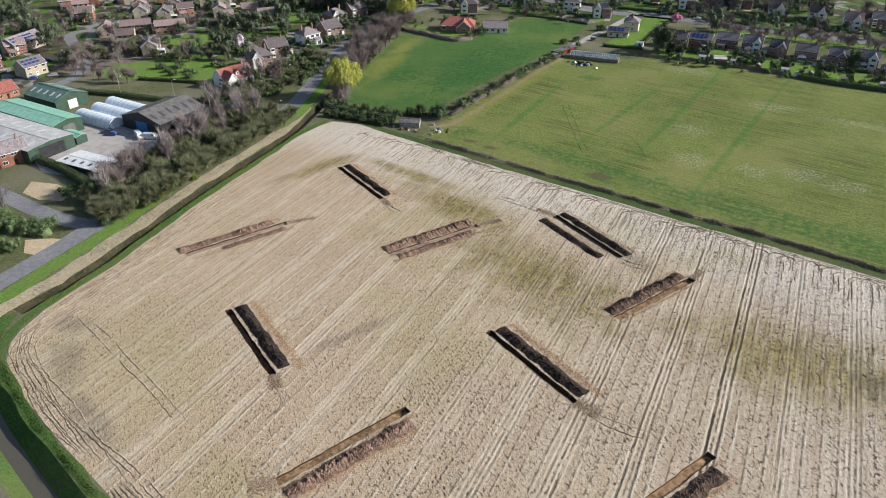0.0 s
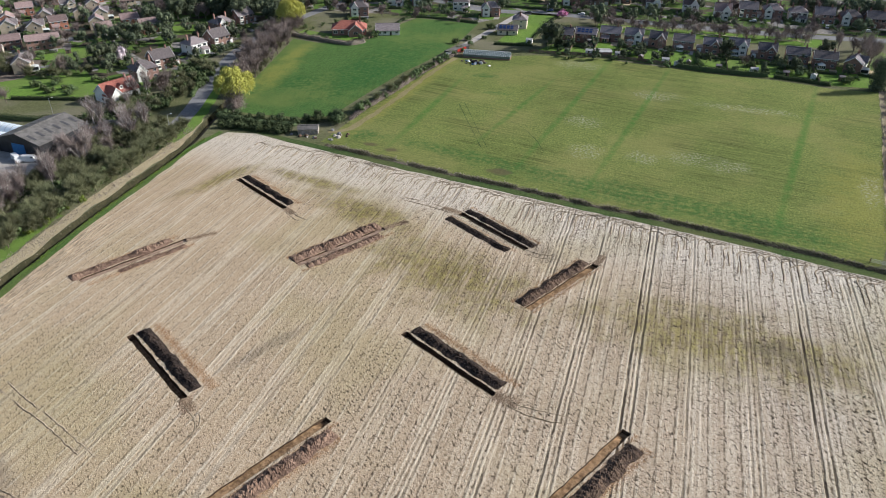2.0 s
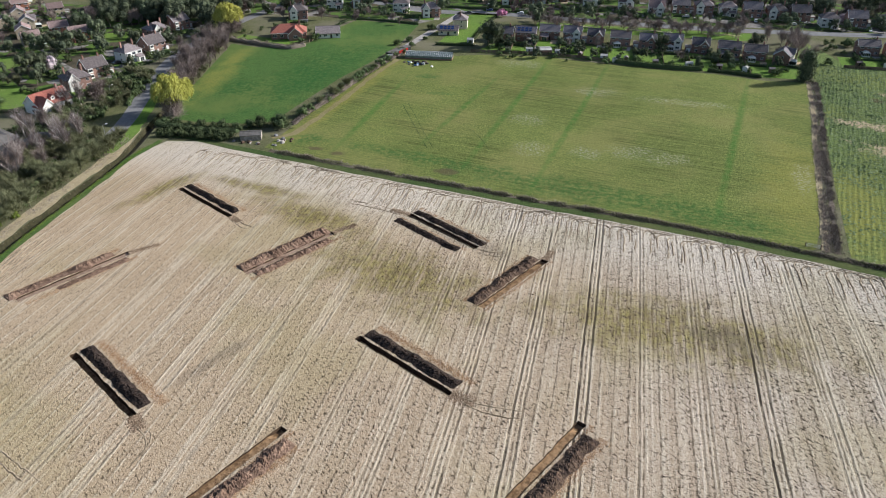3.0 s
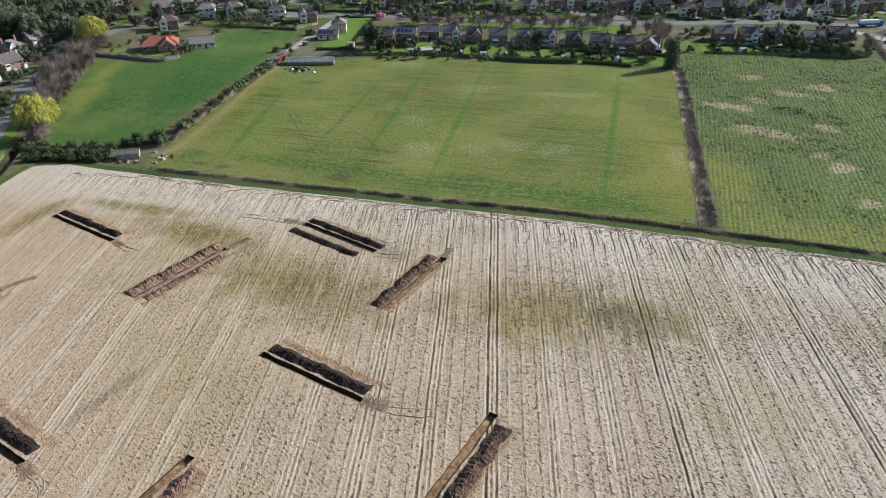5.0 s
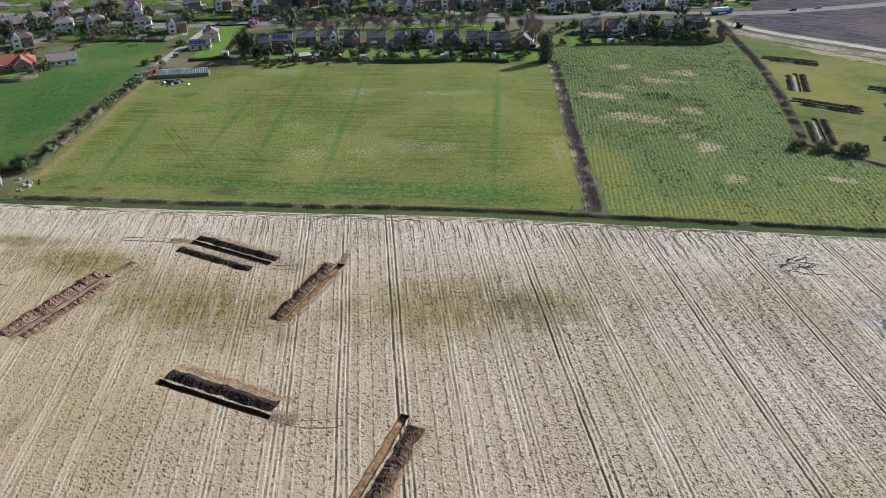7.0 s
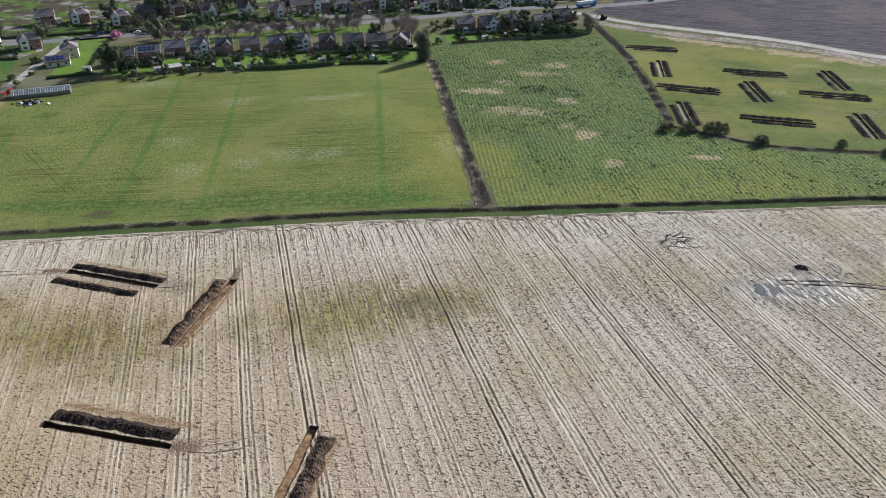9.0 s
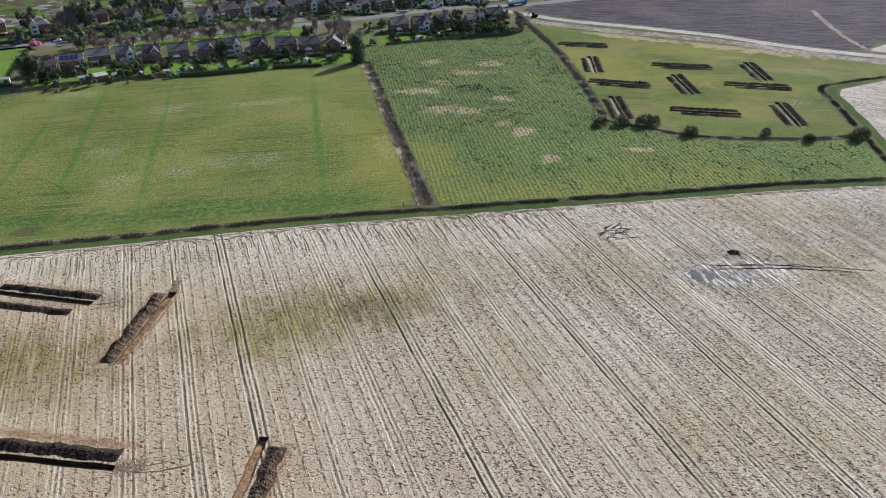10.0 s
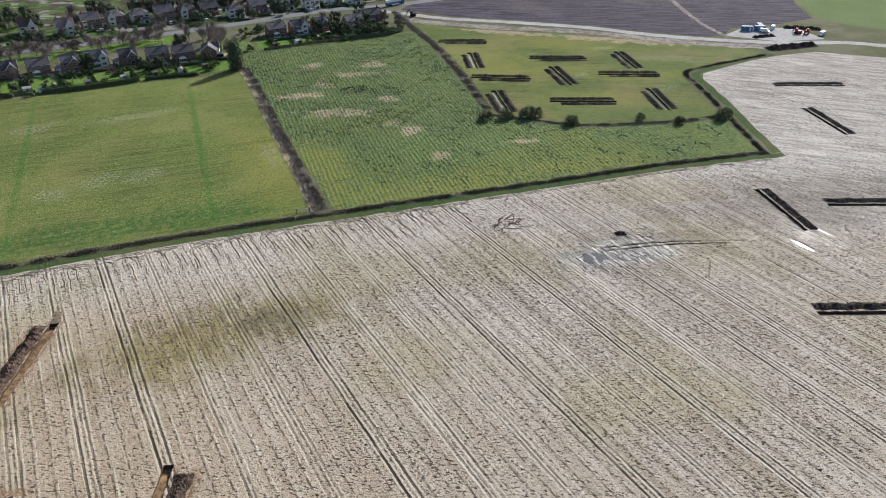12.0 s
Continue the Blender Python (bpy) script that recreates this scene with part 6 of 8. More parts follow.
def strew_kale(count, seed):
    """Leafy kale plants in rows over the brassica field, thin where the ground is bare."""
    rng = np.random.default_rng(seed)
    field = [(79, 188), (114, 179.5), (152, 168.5), (193, 156), (228, 145.5), (246, 168), (228, 180), (195, 196), (181, 212), (169, 229), (180, 258), (205, 330), (217, 368), (140, 376), (110, 380), (108, 347), (96, 284), (87, 235)]
    px, py = rng.uniform(79, 246, count), rng.uniform(145, 380, count)
    a = math.radians(15)
    u = px * math.cos(a) - py * math.sin(a)
    px = px + (np.round(u / 1.6 - 0.25) * 1.6 + 0.4 + rng.normal(0, 0.38, count) - u) / math.cos(a)
    keep = inside(px, py, field)
    bare = np.zeros(count, bool)
    for x, y, rx, ry, turn in KALE_GAPS:
        t = math.radians(turn)
        dx, dy = px - x, py - y
        bare |= ((dx * math.cos(t) + dy * math.sin(t)) / rx) ** 2 + ((dy * math.cos(t) - dx * math.sin(t)) / ry) ** 2 < 1
    thin = np.array([noise.noise((x * 0.05, y * 0.05, 2)) * 0.7 + noise.noise((x * 0.22, y * 0.22, 5)) * 0.8 for x, y in zip(px, py)])
    keep &= ~(bare & (rng.random(count) < 0.55)) & (rng.random(count) < 0.75 + 0.7 * thin)
    keep &= (py + 0.3 * px > 262) | (rng.random(count) < 0.45)
    px, py, thin = px[keep], py[keep], thin[keep]
    n = len(px)
    r, h = rng.uniform(0.2, 0.55, n), rng.uniform(0.06, 0.17, n) * (1 + 0.8 * thin)
    h *= np.where(rng.random(n) < 0.2 + 0.25 * thin, 2.4, 1.0) * np.where(((px - 136) / 8) ** 2 + ((py - 289.5) / 4.5) ** 2 < 1, 3.2, 1.0)
    turn = rng.uniform(0, 6.28, n)
    verts = np.zeros((n, 5, 3))
    for i in range(4):
        k = turn + i * math.pi / 2 + rng.uniform(-0.4, 0.4, n)
        verts[:, i, 0], verts[:, i, 1], verts[:, i, 2] = px + r * np.cos(k), py + r * np.sin(k), rng.uniform(0.03, 0.2, n)
    verts[:, 4, 0], verts[:, 4, 1], verts[:, 4, 2] = px + rng.uniform(-0.2, 0.2, n), py + rng.uniform(-0.2, 0.2, n), h + 0.05
    faces = [(5 * i + j, 5 * i + (j + 1) % 4, 5 * i + 4) for i in range(n) for j in range(4)]
    tagged(mesh_part("kale_plants", verts.reshape(-1, 3).tolist(), faces, M_KALE), "leafy blue-green kale plants standing in rows", "crop", kind="stuff")


KALE_GAPS = [(113, 295, 10, 4, -20), (118, 266, 13, 5, -25), (164, 321, 7, 5, -10), (143.6, 270.6, 4, 4, 0), (134, 231.7, 5, 5, 0), (131, 205, 3.5, 3, 0), (129.4, 242, 3.5, 3.5, 0), (149, 311, 12, 3.5, -20), (136, 335, 5, 4, 0), (165, 199, 6, 2, -25)]
strew_kale(70000, 6)

# ---- lawns, gardens, gravel ----
sheet("garden_ground_north", [(-300, 425), (-200, 425), (-150, 424), (-96, 420), (-70, 456), (30, 447), (220, 448), (330, 450), (330, 620), (-300, 620)], 0.015, M_GARDEN, label="mixed garden ground and paving between the houses", category="garden")
sheet("garden_ground_west", [(-262, 262), (-215, 240), (-212, 270), (-215, 330), (-215, 400), (-300, 425), (-460, 420), (-460, 200), (-300, 195), (-292, 240)], 0.015, M_GARDEN, label="mixed garden ground and paving of the estate", category="garden")
ribbon("verge_lane", [(-166.5, 212), (-168, 228), (-172, 243), (-178.5, 262), (-186, 285), (-192.5, 305)], 5.0, 0.025, M_LAWN, "green grass verge between lane and ditch", "grass", 0.6)
sheet("lawn_long", [(-77.5, 377), (-60, 378), (-53, 452), (-70, 452)], 0.06, M_LAWN, label="long bright mown lawn", category="lawn")
sheet("lawn_gardens", [(-56, 366), (-20, 368), (6, 363.5), (34, 358), (62, 356), (86, 351), (104, 352), (104, 382), (62, 386), (-20, 392), (-46, 388)], 0.04, M_LAWN, label="bright mown lawns behind the row of houses", category="lawn")
sheet("lawn_verge", [(-28, 420), (20, 417), (90, 416), (93, 433), (20, 435), (-28, 437)], 0.04, M_LAWN, label="mown grass verge with a row of street trees", category="lawn")
sheet("lawn_corner", [(126, 376), (152, 375), (172, 373), (172, 392), (128, 394)], 0.04, M_LAWN, label="green back lawns of the corner houses", category="lawn")
sheet("lawn_villa", [(-285.0, 230.0), (-259.0, 235.0), (-233.0, 244.0), (-225.0, 260.0), (-249.0, 272.0), (-272.0, 264.0), (-287.0, 247.0)], 0.04, M_LAWN, label="large green garden lawn behind the farm", category="lawn")
sheet("lawn_estate", [(-297.0, 284.0), (-275.0, 289.0), (-265.0, 308.0), (-279.0, 319.0), (-297.0, 303.0)], 0.04, M_LAWN, label="small estate lawns", category="lawn")
sheet("lawn_north", [(-262, 340), (-244, 352), (-250, 372), (-270, 360)], 0.04, M_LAWN, label="shady garden lawn", category="lawn")
sheet("gravel_patch", [(-209.0, 132.0), (-213.5, 139.0), (-204.0, 141.0), (-194.0, 139.5), (-192.5, 133.0), (-200.0, 130.5)], 0.04, M_GRAVEL, label="pale sandy gravel parking patch", category="gravel")
ribbon("drive", [(-167.0, 126.5), (-179.0, 124.5), (-191.0, 125.0), (-205.0, 127.0), (-223.0, 129.5)], 6.0, 0.05, M_ROAD, "grey asphalt drive to the farm", "road")
sheet("gravel_garden", [(-173, 106.5), (-173.2, 115.8), (-176, 115), (-182.3, 111.2), (-176.5, 106)], 0.04, M_GRAVEL, label="pale gravel drive of a garden", category="gravel")
ribbon("grass_track", [(-113.0, 237.1), (-106.5, 243.1), (-103.4, 258.2), (-100.7, 275.3), (-97.2, 308.0), (-94.1, 329.4), (-91.1, 346.6)], 2.6, 0.05, M_WORN, "worn pale grass track along the hedge", "track", 0.6)

ribbon("verge_roadside", [(-164.2, 61.9), (-163.3, 80.0), (-163.3, 94.1), (-163.5, 107.2), (-164.1, 119.3), (-165.2, 134.5), (-167.3, 152.8)], 5.4, 0.026, M_LAWN, "bright green roadside verge between lane and ditch", "grass", 0.6)

sheet("belt_litter", [(-166.5, 131), (-168.5, 160), (-169, 200), (-170, 226), (-205, 228), (-196, 200), (-192, 160), (-184, 136), (-172, 128)], 0.012, M_LITTER, label="brown leaf litter and dead stems under the belt of trees", category="ground")

sheet("lawn_bungalow", [(-190, 366), (-172, 361), (-157, 361), (-151, 369), (-154, 377), (-172, 372), (-188, 376)], 0.04, M_LAWN, label="green front lawn of the bungalow", category="lawn")
sheet("clump_litter", [(-313.0, 229.0), (-287.0, 227.0), (-277.0, 239.0), (-279.0, 265.0), (-285.0, 287.0), (-315.0, 287.0)], 0.02, M_LITTER, label="brown leaf litter under the garden trees", category="ground")

ribbon("reed_strip", [(104, 348), (95.6, 300), (89, 270), (81.6, 232), (73.2, 189)], 1.7, 0.045, M_DRY, "pale flattened dry grass beside the ditch", "grass", 0.4)
for pts in (((-72.7, 282.6), (-61.5, 257.9), (-52.8, 239)), ((-70.7, 284.5), (-58.9, 257.8), (-50.5, 239.4)), ((-54, 272.5), (-47, 268), (-40.2, 260.8), (-33.5, 250), (-29.3, 239.4))):
    ribbon("wheel_mark", list(pts), 0.26, 0.045, M_VERGE, "dark pressed wheel mark across the pasture", "track", 0.12)

# ---- trees ----
BARE = [bare_tree("bare_tree", 11 + i, 10, M_BARK, M_TWIG, "leafless spreading tree with fine grey-brown twigs", 0.42 + 0.07 * i, 9, 0.055, 4, 0.36) for i in range(4)]
FAR_BARE = [bare_tree("bare_tree", 16 + i, 10, M_BARK, M_TWIG, "leafless spreading tree with fine grey-brown twigs", 0.55 + 0.1 * i, 36, 0.065, 3, 0.28) for i in range(3)]
BIRCH = [bare_tree("birch_tree", 31 + i, 10, M_BIRCH, M_TWIG, "leafless birch with pale trunk and fine twigs", 0.34, 7, 0.05, 4, 0.42) for i in range(3)]
BUDDING = [bare_tree("budding_tree", 41 + i, 6, M_BARK, M_TWIG_GREEN, "twiggy shrub-like tree with greenish buds", 0.95, 84, 0.042, 3, 0.36) for i in range(3)]
EVERGREEN = [leafy_tree("evergreen_tree", 51 + i, 10, 6.5, M_EVERGREEN, "dense dark evergreen tree", 3000, 0.19) for i in range(3)]
FAR_GREEN = [leafy_tree("evergreen_tree", 55 + i, 10, 6.5, M_EVERGREEN, "dense dark evergreen tree", 1500, 0.25) for i in range(3)]
BUSHES = [bush("bush", 61 + i, 4, M_BUSH, "rounded olive-green garden bush with dense twigs", 1300, 0.13, 700) for i in range(3)]
DARK_BUSH = [bush("dark_bush", 71 + i, 4, M_TWIG_GREEN, "dark leafless scrubby bush on the meadow ditch", 260, 0.24, 1500) for i in range(2)]
SHRUBS = [bush("garden_shrub", 64 + i, 4, M_BUSH, "small dense olive-green shrub in a garden", 420, 0.21, 90) for i in range(3)]
HEDGE_BUSH = [bush("dark_bush", 67 + i, 4, M_HEDGE, "low rounded dark green bush in the hedge", 1300, 0.14, 420) for i in range(2)]
FRESH_BUSH = [bush("bush", 81, 4, M_FRESH, "low fresh light green bush", 700, 0.24)]
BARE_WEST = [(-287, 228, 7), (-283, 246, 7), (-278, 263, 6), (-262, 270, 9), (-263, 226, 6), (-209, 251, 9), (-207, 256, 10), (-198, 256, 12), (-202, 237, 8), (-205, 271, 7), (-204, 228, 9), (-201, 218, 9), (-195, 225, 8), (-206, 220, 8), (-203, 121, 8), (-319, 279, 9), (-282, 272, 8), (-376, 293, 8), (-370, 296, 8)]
BARE_LANE = [(-182, 296, 8), (-186, 311, 8), (-187, 321, 9), (-189, 332, 8), (-190, 341, 9), (-193, 353, 8), (-194, 362, 8), (-192, 308, 7), (-198, 328, 8), (-202, 345, 8), (-204, 358, 8), (-193, 316, 7), (-196, 339, 8), (-198, 354, 9)]
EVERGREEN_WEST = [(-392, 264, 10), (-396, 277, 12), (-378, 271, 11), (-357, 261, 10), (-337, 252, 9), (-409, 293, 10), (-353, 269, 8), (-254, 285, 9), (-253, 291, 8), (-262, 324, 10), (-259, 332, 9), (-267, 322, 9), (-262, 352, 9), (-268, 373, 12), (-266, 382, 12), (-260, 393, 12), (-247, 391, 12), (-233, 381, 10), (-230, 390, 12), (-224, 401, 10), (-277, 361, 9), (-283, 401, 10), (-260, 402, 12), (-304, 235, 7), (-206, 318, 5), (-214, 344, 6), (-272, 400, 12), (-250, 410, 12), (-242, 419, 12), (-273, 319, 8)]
BUSH_HEDGE = [(-160, 243, 4), (-155, 242, 4.5), (-149, 241, 4), (-144, 241, 4.5), (-139, 241, 4), (-134, 241.5, 4.5), (-129, 242, 4), (-121.5, 247, 6.5), (-113, 247.5, 7), (-117, 250, 5), (-126, 246, 4.5), (-146, 244, 3.5), (-137, 244, 4)]
BUSH_LANE = [(-109.9, 261.4, 5), (-108.9, 267.4, 4.5), (-107.3, 274.5, 5.5), (-105.8, 280.5, 4), (-105.2, 286.6, 6), (-103.7, 293.6, 4.5), (-102.7, 299.8, 5.5), (-101.7, 306.9, 4), (-100.7, 313.1, 5), (-99.7, 320.3, 4.5), (-98.2, 327.5, 4), (-96.6, 334.6, 4.5), (-95.1, 341.6, 4), (-93.6, 349.7, 4), (-91.6, 357.8, 4), (-89.5, 371.0, 3), (-85.4, 385.2, 3), (-106.8, 277.5, 3.5), (-104.2, 290.6, 3.5), (-101.2, 310.0, 3.5), (-98.7, 324.4, 3.5)]
BUSH_WEST = [(-194, 113, 4), (-189, 114, 4), (-186, 117, 4), (-182, 117, 4), (-181, 119, 4), (-184, 104, 4), (-181, 106, 4), (-179, 99, 3), (-185, 113, 3), (-181, 115, 3), (-196, 116, 4)]
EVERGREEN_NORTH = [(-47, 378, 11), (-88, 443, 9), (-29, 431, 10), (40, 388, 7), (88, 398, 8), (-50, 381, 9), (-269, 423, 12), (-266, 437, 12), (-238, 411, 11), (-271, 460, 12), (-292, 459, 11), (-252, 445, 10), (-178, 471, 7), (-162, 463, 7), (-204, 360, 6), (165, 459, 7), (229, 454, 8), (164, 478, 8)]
BARE_VERGE = [(-21, 432, 7), (-15, 430, 6), (-8, 429, 7), (-1, 432, 7), (6, 431, 7), (14, 430, 8), (22, 430, 7), (29, 429, 7), (36, 432, 7), (42, 430, 7), (49, 429, 8), (57, 428, 7), (65, 428, 8), (74, 431, 8), (79, 428, 8), (89, 440, 8), (-30, 438, 7)]
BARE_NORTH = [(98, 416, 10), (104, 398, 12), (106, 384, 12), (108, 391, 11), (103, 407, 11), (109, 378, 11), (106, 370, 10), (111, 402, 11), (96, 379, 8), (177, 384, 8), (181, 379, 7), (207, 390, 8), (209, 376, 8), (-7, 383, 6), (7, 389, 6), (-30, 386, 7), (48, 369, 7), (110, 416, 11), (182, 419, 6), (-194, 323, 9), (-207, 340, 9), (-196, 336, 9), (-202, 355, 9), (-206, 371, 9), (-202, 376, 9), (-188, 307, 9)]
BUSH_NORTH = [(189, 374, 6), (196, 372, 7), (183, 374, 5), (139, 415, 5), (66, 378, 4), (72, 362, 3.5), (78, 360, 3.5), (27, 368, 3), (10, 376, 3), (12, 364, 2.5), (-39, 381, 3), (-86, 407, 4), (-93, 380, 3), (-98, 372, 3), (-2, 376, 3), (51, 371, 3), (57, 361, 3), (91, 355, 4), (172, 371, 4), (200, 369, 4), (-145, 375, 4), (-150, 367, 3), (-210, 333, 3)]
BUSH_DITCH = [(166, 226, 4), (174, 223, 4), (182, 219, 4.5), (192, 203, 4.5), (220, 192, 2.5), (230, 180, 3.5), (248, 174, 4.5), (254, 176, 3.5), (186, 218, 4)]
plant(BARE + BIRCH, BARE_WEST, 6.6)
plant(BARE, BARE_LANE, 7.8)
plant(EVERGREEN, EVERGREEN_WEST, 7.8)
plant(HEDGE_BUSH, BUSH_HEDGE, 5)
plant(BUSHES[:2] + BUDDING[:1] + BUSHES[2:] + BUDDING[1:2], BUSH_LANE, 4.6)
plant(BUSHES, BUSH_WEST, 4)
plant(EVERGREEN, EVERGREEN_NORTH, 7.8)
STREET = [bare_tree("street_tree", 25 + i, 8, M_BARK, M_TWIG, "leafless street tree with open twiggy crown", 0.9, 30, 0.055, 3, 0.5) for i in range(2)]
plant(STREET, BARE_VERGE + [(x + 3.5, y - 7, h) for x, y, h in BARE_VERGE[::2]], 5.2)
mass("dark_scrub", [o for ob in HEDGE_BUSH for o in ob.children if o.name.startswith("crown")], [(x + (i * 1.7) % 1.3, y, 2.2 + (i * 0.37) % 1.2) for i, (x, y) in enumerate([(-158 + 2.1 * k, 234 - 0.1 * k + (k * 1.9) % 3.5) for k in range(15)] + [(-156 + 2.2 * k, 230.5 + (k * 1.3) % 2) for k in range(13)])], 4, "low dark thorny scrub filling the field corner", "scrub")
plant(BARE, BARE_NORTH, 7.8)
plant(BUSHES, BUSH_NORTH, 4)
plant(DARK_BUSH, BUSH_DITCH, 3.6)
# the belt of trees between ditch, lane and farm
belt = random.Random(5)
plant(BUDDING, [(-168, 127.5, 11), (-170, 132, 10), (-184, 137, 10), (-178, 133, 9)], 6)
plant(BUDDING, [(belt.uniform(-171, -165), 131 + i * 1.35 + belt.uniform(-1, 1), belt.uniform(5.5, 8.5)) for i in range(64)], 5)
plant(BUDDING, [(belt.uniform(-180, -170) if i % 2 else belt.uniform(-169, -166), belt.uniform(134, 224), belt.uniform(6, 9)) for i in range(44)], 5)
plant(BUSHES, [(belt.uniform(-172, -167), 128 + i * 3 + belt.uniform(-2, 2), belt.uniform(3, 5)) for i in range(29)], 4)
plant(FRESH_BUSH, [(belt.uniform(-167, -165), 142 + i * 4 + belt.uniform(-2, 2), belt.uniform(2, 3)) for i in range(6)], 4)
plant(BIRCH + BARE[:2], [(belt.uniform(-190, -179) + max(0, 9 - i) * 0.5, 138 + i * 2.4 + belt.uniform(-2, 2), belt.uniform(11, 15)) for i in range(36)], 10)
plant(BUDDING, [(belt.uniform(-194, -181) + max(0, 8 - i) * 1.1, 138 + i * 3 + belt.uniform(-2, 2), belt.uniform(5, 9)) for i in range(28)], 6)
plant(BUDDING, [(belt.uniform(-191, -178), belt.uniform(158, 222), belt.uniform(6, 9)) for i in range(40)], 6)
plant(BUDDING, [(belt.uniform(-186, -172), belt.uniform(132, 160), belt.uniform(5, 8)) for i in range(16)], 6)
mass("garden_shrubs", SHRUBS, [(belt.uniform(-195, -166), belt.uniform(134, 225), belt.uniform(2, 4.2)) for i in range(70)], 4, "dense olive-green undergrowth shrubs", "shrubs")
plant(BUDDING, [(belt.uniform(-211, -190), belt.uniform(222, 300), belt.uniform(5.5, 9)) for i in range(46)], 6)
mass("garden_shrubs", SHRUBS, [(belt.uniform(-211, -188), belt.uniform(222, 300), belt.uniform(2.5, 4.5)) for i in range(90)], 4, "dense olive-green undergrowth shrubs", "shrubs")
plant(BARE, [(belt.uniform(-275, -255), belt.uniform(224, 234), belt.uniform(7, 9)) for i in range(5)], 9)
plant(BUSHES, [(belt.uniform(-266, -240), belt.uniform(244, 262), belt.uniform(2, 3.5)) for i in range(9)], 4)
plant(BUDDING, [(belt.uniform(-285, -250), belt.uniform(262, 276), belt.uniform(5, 8)) for i in range(14)], 6)
plant(BUDDING, [(belt.uniform(-318, -286), belt.uniform(240, 284), belt.uniform(6, 10)) for i in range(26)], 6)
plant(BIRCH + BARE, [(belt.uniform(-316, -280), belt.uniform(226, 282), belt.uniform(8, 11)) for i in range(18)], 9)
# the strip of trees between lane and green field
plant(BARE, [(-171 - i * 0.52 + belt.uniform(-4, 4), 264 + i * 2.6 + belt.uniform(-2, 2), belt.uniform(9, 12)) for i in range(38)], 9)
plant(BUDDING, [(-170 - i * 0.6 + belt.uniform(-3, 3), 262 + i * 3 + belt.uniform(-2, 2), belt.uniform(4, 6)) for i in range(32)], 6)
mass("garden_shrubs", SHRUBS, [(belt.uniform(-195, -105), belt.uniform(424, 470), belt.uniform(2, 4)) for i in range(44)], 4, "dense olive-green shrubs filling the gardens", "shrubs")
plant(FAR_GREEN, [(belt.uniform(-200, -105), belt.uniform(425, 500), belt.uniform(6, 10)) for i in range(20)], 10)
plant(FAR_BARE, [(belt.uniform(-200, -105), belt.uniform(400, 480), belt.uniform(6, 9)) for i in range(16)], 9)
mass("garden_shrubs", SHRUBS, [(belt.uniform(-190, -140), belt.uniform(362, 400), belt.uniform(1.5, 3)) for i in range(24)], 4, "dense olive-green undergrowth shrubs", "shrubs")
mass("garden_shrubs", SHRUBS, [(belt.uniform(-60, 270), belt.uniform(447, 480), belt.uniform(2, 4)) for i in range(90)], 4, "dense olive-green shrubs filling the gardens", "shrubs")
mass("garden_shrubs", SHRUBS, [(belt.uniform(112, 215), belt.uniform(375, 425), belt.uniform(2, 4)) for i in range(30)], 4, "dense olive-green undergrowth shrubs", "shrubs")
plant(FAR_GREEN, [(belt.uniform(160, 215), belt.uniform(372, 425), belt.uniform(5, 8)) for i in range(16)], 9)
# woods and garden trees beyond the second row of houses
back = random.Random(9)
plant(FAR_GREEN, [(back.uniform(-60, 270), back.uniform(482, 510), back.uniform(8, 13)) for i in range(56)], 8.5)
plant(FAR_BARE, [(back.uniform(-60, 280), back.uniform(478, 508), back.uniform(8, 12)) for i in range(50)], 8)
plant(FAR_GREEN, [(back.uniform(-300, -205), back.uniform(385, 450), back.uniform(9, 13)) for i in range(52)], 8.5)
plant(FAR_BARE, [(back.uniform(-300, -205), back.uniform(380, 440), back.uniform(8, 12)) for i in range(26)], 8)
plant(FAR_GREEN, [(back.uniform(-50, 100), back.uniform(362, 386), back.uniform(3, 5.5)) for i in range(26)], 8)
# gardens between the houses
plant(FAR_GREEN[:1] + FAR_BARE[:1], [(back.uniform(-60, 260), back.uniform(446, 474), back.uniform(5, 8)) for i in range(36)], 10)
plant(FAR_BARE, [(back.uniform(-60, 260), back.uniform(448, 476), back.uniform(6, 9)) for i in range(40)], 10)
plant(SHRUBS, [(back.uniform(-50, 100), back.uniform(358, 386), back.uniform(1.5, 3)) for i in range(60)], 4)
mass("garden_shrubs", SHRUBS, [(back.uniform(-265, -212), back.uniform(262, 365), back.uniform(2, 4)) for i in range(50)], 4, "dense olive-green shrubs filling the gardens", "shrubs")
mass("garden_shrubs", SHRUBS, [(back.uniform(-430, -280), back.uniform(285, 410), back.uniform(1.5, 4)) for i in range(130)], 4, "dense olive-green shrubs filling the gardens", "shrubs")
plant(FAR_GREEN, [(back.uniform(-262, -212), back.uniform(262, 365), back.uniform(5, 9)) for i in range(22)], 10)
plant(FAR_BARE + FAR_GREEN[:1], [(back.uniform(-440, -285), back.uniform(300, 410), back.uniform(6, 10)) for i in range(44)], 10)
plant(FAR_BARE, [(back.uniform(-430, -290), back.uniform(250, 420), back.uniform(6, 9)) for i in range(60)], 9)
wil = willow(3, 11)
spread(wil, [sized(-161.5, 253, 20, 1.5), sized(-197, 378, 140, 1.5)])
col = column_tree(91, 11, "tall narrow dark conifer at the field corner")
spread(col, [sized(102.3, 349, 0, 1.3), sized(56, 362, 50, 0.5), sized(-44, 381, 90, 0.8)])
blo = leafy_tree("blossom_tree", 95, 7, 5.5, M_BLOSSOM, "garden tree covered in pale blossom", 1300, 0.22)
spread(blo, [sized(-250, 297, 0), sized(150, 470, 40, 0.8)])
